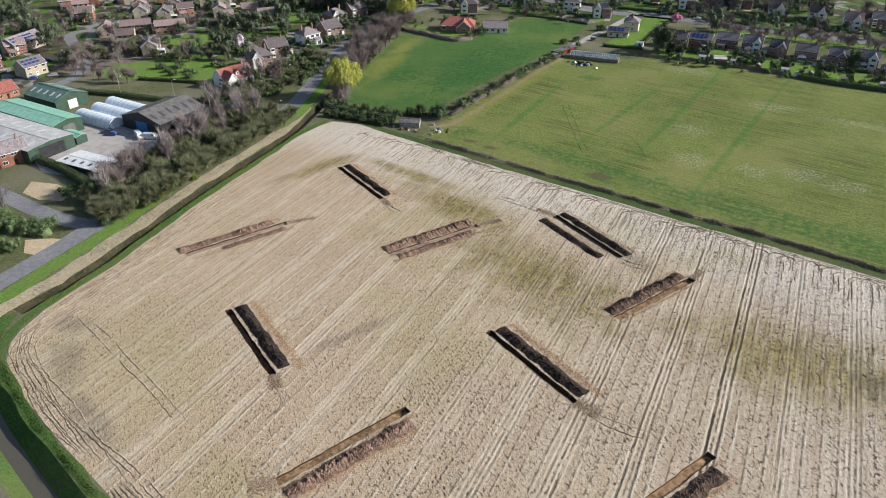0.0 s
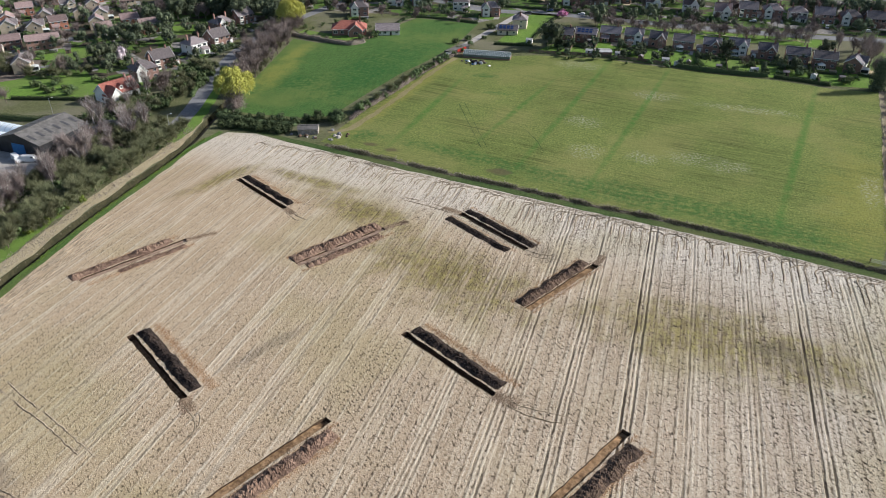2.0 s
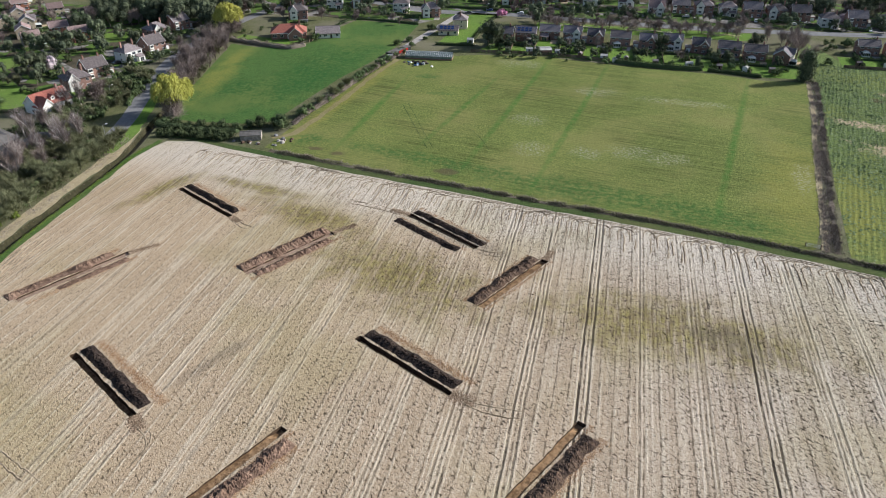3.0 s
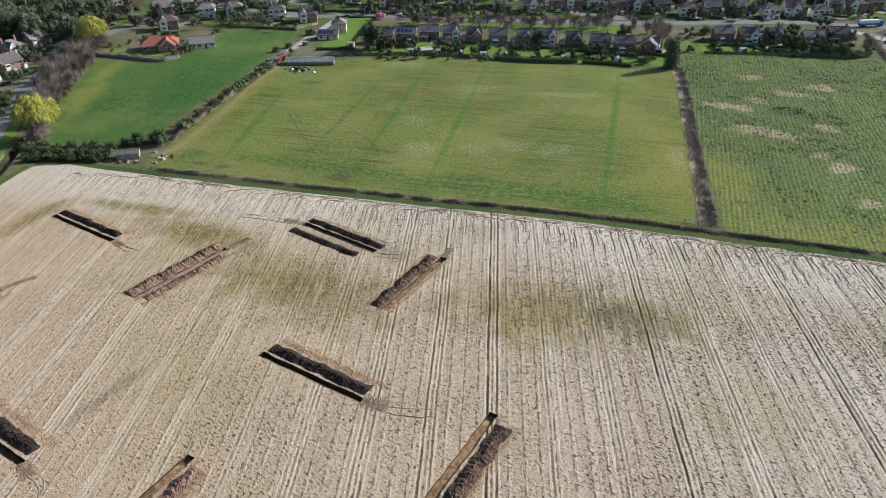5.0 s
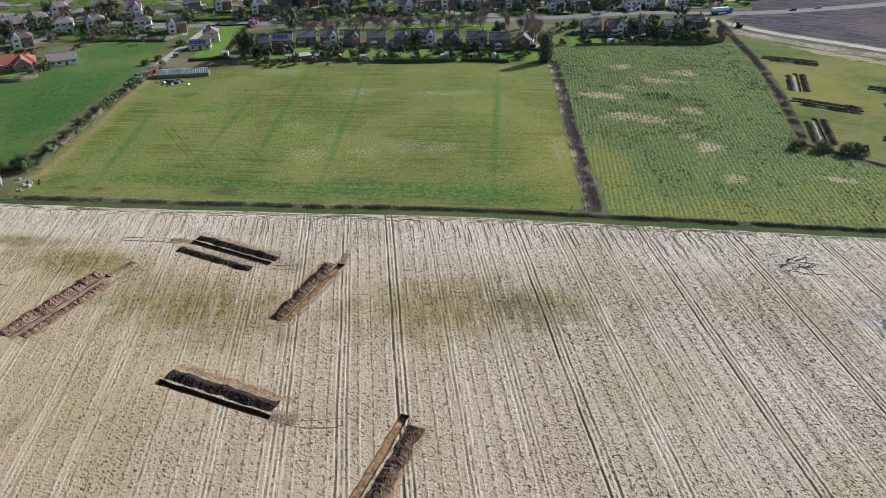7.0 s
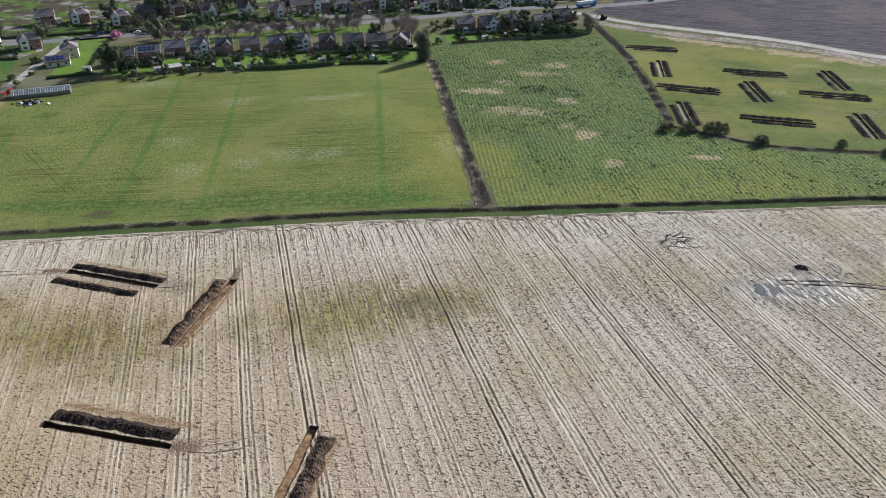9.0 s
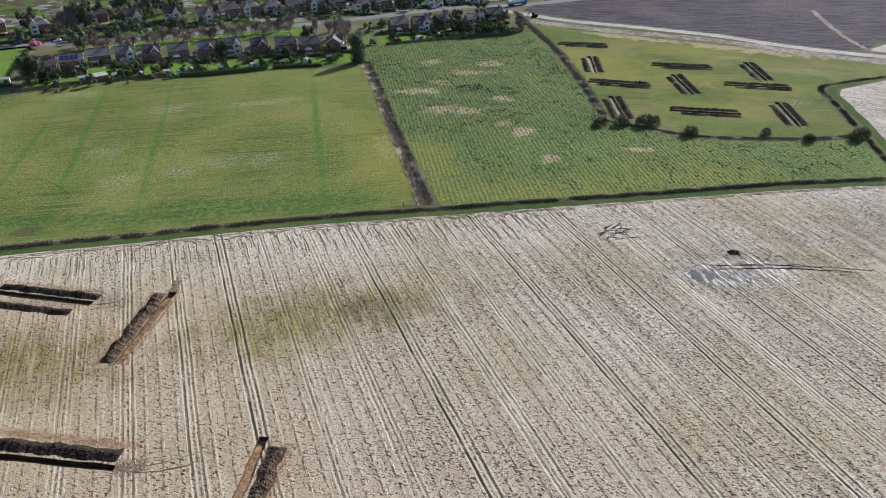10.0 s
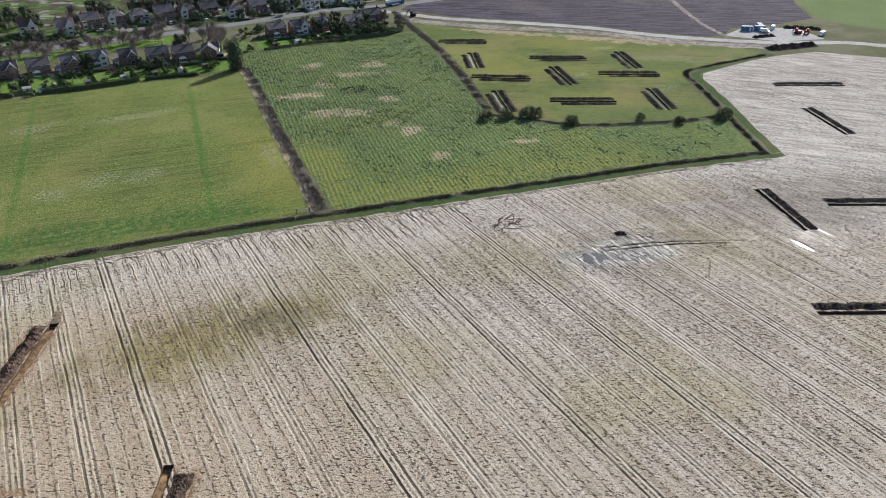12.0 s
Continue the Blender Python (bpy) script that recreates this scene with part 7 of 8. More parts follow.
pin = leafy_tree("blossom_tree", 97, 5, 4.5, M_PINK, "small tree with pink blossom", 900, 0.2)
spread(pin, [sized(-50, 443, 0), sized(277, 462, 40, 1.2)])
for templates in (BARE, FAR_BARE, STREET, HEDGE_BUSH, BIRCH, BUDDING, EVERGREEN, FAR_GREEN, BUSHES, SHRUBS, DARK_BUSH, FRESH_BUSH):
    for ob in templates:
        for o in (*ob.children_recursive, ob):
            bpy.data.objects.remove(o)


# ---- houses ----
ROW = [house("brick semi-detached house with dark tiled roof", 10.6, 7.6, 4.8, 2.6, M_BRICK, M_ROOF_DARK, chimneys=1, seed=1, added=(-2.4, -3.8, 4.2, 2.8)),
       house("brick house with a front gable and dark tiled roof", 8.6, 7.4, 4.8, 2.6, M_BRICK, M_ROOF_DARK, chimneys=1, wing=(1.6, 4.0, 2.5), seed=2, garage=-1),
       house("brick house with dark grey roof and a conservatory", 10.4, 7.6, 4.8, 2.5, M_BRICK, M_ROOF_GREY, chimneys=1, conservatory=True, seed=3),
       house("brick house with solar panels on its dark roof", 11, 7.8, 4.8, 2.5, M_BRICK, M_ROOF_DARK, chimneys=0, solar=True, seed=4, added=(2.6, -3.9, 4.0, 3.0)),
       house("brick house with pale gabled wing and conservatory", 9.6, 7.6, 4.8, 2.7, M_BRICK, M_ROOF_DARK, chimneys=1, wing=(2.4, 3.8, 2.2), conservatory=True, seed=11, wing_wall=M_RENDER)]
VILLA = [house("white-rendered house with hipped brown roof", 10, 8.5, 5.2, 3.0, M_RENDER, M_ROOF_GREY, hip=True, chimneys=2, seed=5, bay=True, added=(2.4, -4.2, 3.6, 2.6)),
         house("brick villa with hipped dark roof and gabled bay", 11, 9, 5.2, 3.2, M_BRICK, M_ROOF_GREY, hip=True, chimneys=2, wing=(-2.5, 4.2, 2.0), seed=6, wing_wall=M_RENDER),
         house("white and brick gabled house with tall roof", 9.5, 9, 5.2, 3.8, M_RENDER, M_ROOF_BROWN, chimneys=2, wing=(2, 4.5, 2.0), seed=7, bay=True),
         house("red-brick house with steep brown roof", 10.5, 8.5, 5.2, 3.5, M_BRICK, M_ROOF_GREY, chimneys=2, seed=8, bay=True, garage=1)]
ESTATE = [house("red-brick estate house with brown roof", 9.5, 7.5, 5.0, 2.4, M_BRICK_RED, M_ROOF_BROWN, chimneys=0, seed=9, added=(-2.2, -3.75, 3.8, 2.6)),
          house("buff-brick estate house with brown roof", 9, 7.5, 5.0, 2.4, M_BRICK_BUFF, M_ROOF_BROWN, chimneys=0, seed=10, garage=1),
          house("red-brick terraced estate house with brown roof", 16, 7.5, 5.0, 2.3, M_BRICK, M_ROOF_BROWN, chimneys=0, seed=12),
          house("buff gabled estate house with white conservatory", 8.5, 7.5, 5.0, 2.8, M_BRICK_BUFF, M_ROOF_GREY, chimneys=1, seed=13, wing=(1.8, 4.0, 2.2), conservatory=True)]


HEDGE_RUN = hedge("hedge", [(-5, 0), (5, 0)], 1.5, 1.2, M_HEDGE, "clipped dark green garden hedge", 34, 0.2, 0.2)
plots = random.Random(4)


def plot(x, y, turn):
    """The lawn behind a house, the paving before it and a hedge beside it."""
    m = pose(x, y, 0, 0, 0, turn)

    def at(*pts):
        return [tuple((m @ Vector((a, b, 0))).xy) for a, b in pts]

    k = plots.uniform(-1, 1)
    if y > 400 or x < -200:
        sheet("lawn_plot", at((-5.5, -12 + k), (1 + k, -12), (2 + k, -5.5), (-5.5, -5.2)), 0.035, M_LAWN, label="small mown lawn beside a house", category="lawn")
    sheet("paving_plot", at((1.5 + k, -11), (5.5, -11 + k), (5.8, -4.5), (1.6 + k, -4.5)), 0.045, plots.choice((M_YARD, M_YARD, M_GRAVEL, M_ROAD)), label="paved drive beside a house", category="paving")
    copy_thing(HEDGE_RUN, m @ pose(-6.5, -8, 0, 0, 0, 90))
    if plots.random() < 0.6:
        copy_thing(HEDGE_RUN, m @ pose(0, -13, 0))


def settle(kinds, places):
    for x, y, turn, k in places:
        copy_thing(kinds[k], pose(x, y, 0, 0, 0, turn))
        plot(x, y, turn)


settle(ROW, [(-43, 393, -2, 0), (-31, 396, -2, 3), (-18.5, 402, -2, 0), (-6, 401, -3, 4), (6.5, 398, -3, 1), (19.5, 396, -3, 2), (33.5, 393, -3, 1), (46.5, 395, -4, 4), (60, 390, -4, 1), (73.5, 386, -4, 0), (85.5, 382, -5, 2)])
settle(ROW, [(98, 378, 70, 4), (144, 403, -2, 2), (157, 401, -2, 4), (170, 400, -2, 1), (190, 396, -4, 2), (207, 404, -4, 0)])
settle(VILLA, [(-49.8, 483.2, 0, 1), (-34.6, 489.1, 0, 3), (-18.4, 498.1, 0, 1), (2.0, 483.2, 0, 2), (24.3, 482.3, 0, 2), (42.3, 470.2, 0, 2), (57.4, 479.6, 0, 3), (71.5, 480.6, 0, 1), (85.5, 478.1, 0, 0), (99.5, 476.8, -2, 3), (113.5, 475.6, -2, 1), (126.5, 473.4, -2, 3)])
settle(VILLA, [(139.4, 460.0, -2, 0), (155.4, 464.8, -2, 3), (174.4, 465.2, -3, 0), (189.2, 457.3, -3, 0), (204.2, 462.5, -4, 2), (219.0, 456.9, -4, 0), (234.0, 470.6, -4, 2), (249.6, 475.1, -4, 1), (263.1, 480.4, -4, 3), (280.5, 481.7, -4, 0)])
settle(VILLA, [(-171.6, 418.9, 20, 1), (-187.9, 453.2, 30, 3), (-178.6, 467.1, 25, 1), (-159.2, 452.0, 15, 0), (-143.1, 455.3, 15, 1), (-114.7, 449.5, 10, 0), (-93.5, 439.7, 8, 1), (-216.9, 434.9, 30, 1), (-150.3, 500.1, 15, 3), (-232.2, 481.5, 30, 2), (-93.4, 496.4, 5, 3), (-74.1, 496.0, 5, 1), (-127.9, 487.0, 10, 2), (-175.5, 495.6, 20, 1)])
settle(VILLA, [(-222.5, 276, 55, 1), (-225, 293, 60, 3), (-223, 319, 70, 0), (-219.5, 335, 68, 3), (-232.5, 361.4, 66, 1), (-230.5, 381.0, 66, 3)])
settle(ESTATE, [(-321.6, 297.0, 45, 2), (-304.2, 304.9, 45, 2), (-344.6, 324.2, 130, 3), (-329.1, 327.1, 130, 3), (-325.1, 340.4, 50, 0), (-290.0, 334.6, 50, 1), (-289.1, 356.3, 45, 0), (-331.9, 285.8, 130, 1), (-284.4, 268.6, 130, 3), (-371.3, 307.1, 40, 0), (-328.3, 363.3, 130, 1), (-314.9, 364.0, 130, 3), (-311.2, 279.3, 40, 1)])
settle(ESTATE, [(-406.7, 325.4, 50, 0), (-391.1, 322.0, 50, 1), (-398.5, 337.6, 130, 0), (-358.1, 337.9, 130, 0), (-342.7, 350.1, 130, 3), (-349.0, 241.9, 60, 0), (-337.5, 219.1, 60, 0), (-368.7, 363.0, 45, 0), (-379.0, 350.8, 130, 1), (-320.3, 396.3, 45, 1), (-351.4, 404.2, 45, 0), (-372.1, 392.2, 45, 2), (-351.2, 379.3, 45, 3), (-408.1, 361.7, 45, 2), (-387.6, 384.2, 45, 1), (-428.8, 351.7, 45, 0), (-367.2, 423.3, 45, 1), (-304.5, 347.3, 130, 1), (-271.5, 348.7, 50, 0), (-335.7, 383.1, 130, 1)])
for ob in ROW + VILLA + ESTATE + [HEDGE_RUN]:
    for o in (*ob.children_recursive, ob):
        bpy.data.objects.remove(o)
house("long buff-brick house with blue solar panels on its grey roof", 20, 9, 5.0, 3.0, M_BRICK_BUFF, M_ROOF_GREY, chimneys=0, solar=True, seed=20).matrix_basis = pose(-350.7, 248, 0, 0, 0, 98)
house("buff-brick house with blue solar panels on its grey roof", 11, 8.5, 5.0, 2.8, M_BRICK_BUFF, M_ROOF_GREY, chimneys=0, solar=True, seed=21).matrix_basis = pose(-311.6, 220.5, 0, 0, 0, 86)
house("white-walled house with orange-red tiled roof and gabled wing", 14, 9, 3.6, 3.6, M_RENDER, M_ROOF_RED, chimneys=1, wing=(-4.5, 5, 4), seed=22, storeys=1, dormers=3).matrix_basis = sized(-216.5, 249, 70, 1.08)
house("low bungalow with bright orange-red tiled roof", 15, 9, 2.7, 3.0, M_BRICK, M_ROOF_RED, hip=True, chimneys=1, wing=(3, 6, 4), seed=23, storeys=1).matrix_basis = sized(-161, 377, 20, 1.25)
house("low bungalow with dark brown roof", 13, 9, 2.7, 2.8, M_RENDER, M_ROOF_GREY, chimneys=0, seed=24, storeys=1).matrix_basis = pose(-140, 382, 0, 0, 0, 20)
cream = house("cream-rendered house with grey hipped roof beside a long lawn", 9, 8, 5.0, 2.8, M_CREAM, M_ROOF_GREY, hip=True, chimneys=1, seed=31)
cream.matrix_basis = pose(-71, 416, 0, 0, 0, -84)
house("low cream annex with blue solar panels on its roof", 11, 7, 2.8, 2.0, M_CREAM, M_ROOF_GREY, chimneys=0, solar=True, seed=32, storeys=1).matrix_basis = pose(-75, 400, 0, 0, 0, 6)
house("red-brick farmhouse with grey roof", 10, 8, 5.0, 2.8, M_BRICK_RED, M_ROOF_GREY, chimneys=1, seed=25).matrix_basis = pose(-233.5, 148, 0, 0, 0, 70)
house("house with plain orange tiled roof beside the estate", 13, 9, 3.0, 3.0, M_BRICK_RED, M_ROOF_RED, chimneys=0, seed=26, storeys=1).matrix_basis = pose(-297, 192, 0, 0, 0, 80)

# ---- farm ----
barn("dark green steel barn with green-grey sheet roof", -267.9, 197.1, -6, 21, 15, 4.5, 2.6, M_GREEN_STEEL, M_DGREEN_ROOF, M_SKYLIGHT, 5, (1, 4, 3.6, M_VAN))
barn("long barn with pale green sheet roof", -254.9, 176.4, -6, 40, 12, 5.2, 1.1, M_GREEN_STEEL, M_GREEN_ROOF, M_SKYLIGHT, 0, (1, 5, 4, M_DARK_ROOF))
barn("wide open-fronted shed with grey cement sheet roof", -247.3, 159.6, -5, 46, 18, 5, 0.8, M_GREEN_STEEL, M_CEMENT_ROOF, M_SKYLIGHT, 6, (1, 10, 4.4, M_BLACK_CLAD))
barn("small low green annex between the barns", -228.2, 170.2, -5, 9, 4.5, 3.0, 0.4, M_GREEN_STEEL, M_GREEN_ROOF)
barn("black-clad barn with dark grey roof and rows of roof lights", -210.3, 198.7, 85, 23, 21, 5, 3, M_BLACK_CLAD, M_DARK_ROOF, M_SKYLIGHT_DARK, 6, (-1, 6, 4.2, M_BLUE))
barn("low dark lean-to barn beside the main barn", -195.4, 204.7, 85, 26, 7, 3.2, 0.5, M_BLACK_CLAD, M_BLACK_CLAD)
barn("low shed with white sheet roof", -204.1, 155.0, -2, 19.5, 9.8, 2.7, 0.25, M_BLACK_CLAD, M_WHITE_ROOF, M_SKYLIGHT_DARK, 5, slopes=(-1,))
for i, y in enumerate((189, 197, 204.5)):
    tun = thing("polytunnel", -234.6, y - 1, 0, -6, "milky white polythene tunnel greenhouse on the farm", "polytunnel", "polytunnels on the farm")
    bm = bmesh.new()
    for s in range(13):
        a = math.pi * s / 12
        for k in range(9):
            bm.verts.new((-10.5 + k * 2.6, 3.6 * math.cos(a), 3.7 * math.sin(a) ** 0.85))
    bm.verts.ensure_lookup_table()
    for s in range(12):
        for k in range(8):
            bm.faces.new([bm.verts[j] for j in (s * 9 + k, s * 9 + k + 1, s * 9 + k + 10, s * 9 + k + 9)])
    part("cover", bm, M_POLYTHENE, tun)
    for k in range(9):
        v, f = [], []
        for s in range(12):
            p, q = (Vector((-10.5 + k * 2.6, 3.66 * math.cos(math.pi * t / 12), 3.76 * math.sin(math.pi * t / 12) ** 0.85)) for t in (s, s + 1))
            tube(v, f, p, q, 0.05, 0.05, 3)
        mesh_part("hoop", v, f, M_STEEL, tun)
    for x in (-10.5, 10.3):
        bm = bmesh.new()
        bm.faces.new([bm.verts.new((x, 3.55 * math.cos(math.pi * s / 12), 3.65 * math.sin(math.pi * s / 12) ** 0.85)) for s in range(13)])
        part("end_sheet", bm, M_POLYTHENE, tun)
minibus = car("white passenger van parked in the farm yard", 5.8, 2.0, 2.3, M_VAN, True)
spread(minibus, [pose(-203.5, 183.5, 0, 0, 0, 195), pose(-208.5, 182.5, 0, 0, 0, 150)])
CAR = car("small parked car with painted steel body")
for x, y, r in ((-220, 180, 20), (-236, 177, 90), (-226, 169.5, 80), (-223, 181, 40), (-95, 462, 10), (-72, 450, 0), (-40, 455, 4), (-60, 459, 6), (60, 466, 2), (120, 458, 0), (100, 462, 80), (185, 448, 0), (-233, 330, 70), (-226, 312, 60), (-150, 461, 160)):
    copy_thing(CAR, pose(x, y, 0.07, 0, 0, r))
for x, y, r in ((290, 436, 5), (310, 440, 6), (-200, 345, 95), (-305, 215, 40), (-300, 222, 50), (160, 452, 90), (207, 455, 85), (-322, 238, 30), (30, 462, 80)):
    copy_thing(CAR, pose(x, y, 0.07, 0, 0, r))
for o in (*CAR.children_recursive, CAR):
    bpy.data.objects.remove(o)

# ---- hut, glasshouse, garden sheds, fences ----
M_HUT = simple("pale_weathered_board", (0.2, 0.18, 0.16), (0.42, 0.39, 0.35), 1.0, vary=0.1)
M_OLD_GLASS = simple("algae_stained_glass", (0.1, 0.13, 0.125), (0.2, 0.24, 0.235), 0.8, 0.25, 0.5)
hut = barn("small weathered hut with pale walls and grey roof", -120.3, 235.2, 18, 7.6, 4.6, 2.2, 0.7, M_HUT, M_DARK_ROOF)
gh = thing("glasshouse", -76, 352, 0, 3, "long old glasshouse with white glazing bars", "glasshouse")
box("base_wall", -12, 12, -3.4, 3.4, 0, 0.7, M_BRICK, gh)
box("glazing", -11.9, 11.9, -3.3, 3.3, 0.7, 1.7, M_OLD_GLASS, gh)
bm = bmesh.new()
gable_roof(bm, 23.6, 6.6, 1.7, 1.5, 0.1, 0.05)
part("glass_roof", bm, M_OLD_GLASS, gh)
for i in range(25):
    for s in (-1, 1):
        b = box("glazing_bar", -0.04, 0.04, -1.85, 1.85, 0, 0.06, M_PLASTIC, gh)
        b.matrix_basis = pose(-11.8 + i * 0.98, s * 1.7, 2.5, -s * 24, 0, 0)
box("ridge_bar", -11.9, 11.9, -0.1, 0.1, 3.2, 3.34, M_PLASTIC, gh)
redshed = thing("lean_to", -93, 356, 0, 68, "red-fronted lean-to with dark roof beside the lane", "shed")
box("wall", -8, 8, -1.9, 2, 0, 2.4, M_BLACK_CLAD, redshed)
box("red_front", -2, 5.5, -2, -1.9, 0.1, 2.35, M_RED, redshed)
box("roof", -8.2, 8.2, -2.2, 1.7, 2.4, 2.55, M_DARK_ROOF, redshed)
cont = thing("storage_box", -95, 347.5, 0, 60, "pale steel storage container with blue door", "container")
box("body", -1.3, 1.3, -1.0, 1.0, 0, 2.1, M_STEEL, cont)
box("door", 1.3, 1.35, -0.9, 0.9, 0.1, 2.0, M_BLUE, cont)
SHEDS = [shed("small weathered wooden garden shed", 2.6, 2.0, 1.9, M_WOOD, M_ROOF_GREY), shed("pale garden shed with light roof", 3.4, 2.4, 2.0, M_RENDER, M_CEMENT_ROOF)]
for i, (x, y, r) in enumerate(((-38, 371, 5), (-12, 371, -5), (-1, 369, 80), (11, 367, 0), (22, 366, 90), (17, 363.5, 60), (36, 363, 0), (52, 362, 10), (66, 361, 0), (78, 360, 70), (90, 360, 0), (-27, 372, 0), (134, 379, 0), (147, 378, 5), (160, 380, 40), (-60, 384, 0), (-285, 300, 40))):
    copy_thing(SHEDS[i % 2], pose(x, y, 0.04, 0, 0, r))
for ob in SHEDS:
    for o in (*ob.children_recursive, ob):
        bpy.data.objects.remove(o)
garage = barn("flat pale-roofed garden garage", -20, 372, 15, 8, 6, 2.3, 0.4, M_BRICK, M_CEMENT_ROOF)
fence([(-57, 366), (-38, 367), (-20, 368.4), (-3, 366), (14, 362.5)], 1.7, "weathered wooden garden fence along the pasture")
for x, y0, y1 in ((-37, 367.5, 388), (-25, 368, 391), (-12, 367, 396), (0.5, 365, 394), (13, 363, 390), (26.5, 360, 390), (40, 358, 391), (53, 357, 388), (66.5, 356, 384), (79.5, 353, 382)):
    fence([(x, y0), (x + 0.4, y1)], 1.6, "wooden fence between two back gardens")
for x in (135, 148, 161, 178):
    hedge("hedge", [(x, 375), (x + 0.3, 384), (x + 0.5, 393)], 2.6, 1.6, M_HEDGE, "tall dark hedge between two back gardens", 64, 0.18, 0.2)
fence([(126, 374.5), (148, 373.5), (170, 371.5)], 1.6, "wooden fence along the brassica field")
fence([(-146, 368), (-141, 396)], 1.5, "pale fence between bungalow and field")

# ---- standing water, ruts and marks on the ploughed field ----
def puddle(x, y, rx, ry, turn, seed, z=0.02):
    rng = random.Random(seed)
    m = pose(x, y, 0, 0, 0, turn)
    pts = []
    for i in range(26):
        a = 2 * math.pi * i / 26
        k = 0.72 + 0.5 * noise.noise((math.cos(a) * 1.3, math.sin(a) * 1.3, seed)) + rng.uniform(-0.12, 0.12)
        pts.append(tuple((m @ Vector((rx * k * math.cos(a), ry * k * math.sin(a), 0))).xy))
    return sheet("puddle", pts, z, M_PUDDLE, label="shallow muddy standing water on the field", category="puddle")


M_PUDDLE = Nodes("puddle_water", 0.06, 0.6).color((0.055, 0.065, 0.078)).mat
wet = random.Random(21)
puddle(126.5, 121.5, 2.2, 4.0, -20, 1, 0.036)
puddle(129.5, 120, 1.7, 3.2, -12, 2, 0.038)
for i in range(90):
    puddle(wet.gauss(137, 9), wet.gauss(119, 4), wet.uniform(0.15, 0.5), wet.uniform(0.7, 2.6), -2.3 + wet.uniform(-4, 4), 10 + i, 0.016 + 0.0002 * i)
for i, (x, y, l) in enumerate(((196, 94, 8), (196.6, 84, 5), (183.4, 93, 6), (184.2, 82, 7), (185, 70, 5), (216, 120, 8), (228, 132, 6), (250, 120, 9), (196, 108, 3), (207, 76, 4))):
    puddle(x, y, 0.17, l * 0.8, -2.3, 80 + i, 0.03)
for i in range(12):
    puddle(wet.uniform(215, 330), wet.uniform(100, 205), wet.uniform(0.15, 0.35), wet.uniform(0.6, 3.0), wet.choice((-2, 55, 40)) + wet.uniform(-8, 8), 100 + i, 0.03 + 0.0002 * i)


def rut_lines(lines, width, height):
    """Low ridges pressed up by wheels, joined in one mesh."""
    v, f = [], []
    for pts in lines:
        line = smooth_line(pts, 0.7)
        a, b = sides(line, width / 2, width / 2)
        o = len(v)
        for i, p in enumerate(line):
            fade = min(1.0, max(-0.2, 0.75 - 2.2 * noise.noise((p.x * 0.2, p.y * 0.2, len(pts))))) * min(1.0, i / 3, (len(line) - 1 - i) / 3)
            k = height * fade * (0.6 + 0.8 * abs(noise.noise((p.x * 0.9, p.y * 0.9, 3))))
            q = Vector((noise.noise((p.x * 0.6, p.y * 0.6, 11)), noise.noise((p.x * 0.6, p.y * 0.6, 23)))) * 0.3
            v += [(*(a[i] + q), -0.02), (*(p + q), k), (*(b[i] + q), -0.02)]
        for i in range(len(line) - 1):
            for j in (0, 1):
                q = o + 3 * i + j
                f.append((q, q + 1, q + 4, q + 3))
    return v, f


hook = random.Random(8)
lines = []
top = [Vector(p) for p in smooth_line([(-138.6, 225), *EDGE], 1.0)]
turns = []
for i in range(8, len(top) - 120, 2):
    p = top[i]
    r, deep, down = hook.uniform(1.8, 3.4), hook.uniform(1.2, 3.4), hook.uniform(5, 13)
    c = Vector((p.x + hook.uniform(-0.6, 0.6), p.y - deep - r))
    # the plough lifted and swung round at the end of each row
    arc = [c + Vector((-r * math.cos(w), r * 0.95 * math.sin(w))) for w in (0, 0.4, 0.8, 1.2, 1.6, 2.0, 2.4)]
    if hook.random() < 0.5:
        arc += [c + Vector((r, 0)), c + Vector((r * 1.05, -hook.uniform(0.8, 2.2)))]
    turns.append([c + Vector((-r - 0.04 * down, -down)), c + Vector((-r, -down * 0.5)), *arc])
v, f = rut_lines(turns, 0.5, 0.22)
tagged(mesh_part("wheel_rut", v, f, M_RUT), "curved turning marks where the plough swung round", "ruts", kind="stuff")
for off in (0.9, 1.7):
    lines.append([tuple(p) for p in shifted(EDGE, -off)])
SOUTH_WEST = [(-152.2, 152.6), (-149.8, 125.3), (-148.4, 106.1), (-148.4, 90.9), (-147.0, 82.0), (-144.6, 76.6), (-140.0, 72.0), (-130.0, 67.0), (-117.0, 62.0), (-104.0, 58.0), (-89.0, 53.4), (-40, 38)]
for off in (0.7, 1.2, 1.7, 2.3, 2.9, 3.5, 4.2, 5.0, 6.2):
    lines.append([(x + hook.uniform(-0.8, 0.8), y + hook.uniform(-0.8, 0.8)) for x, y in shifted(SOUTH_WEST, off)])
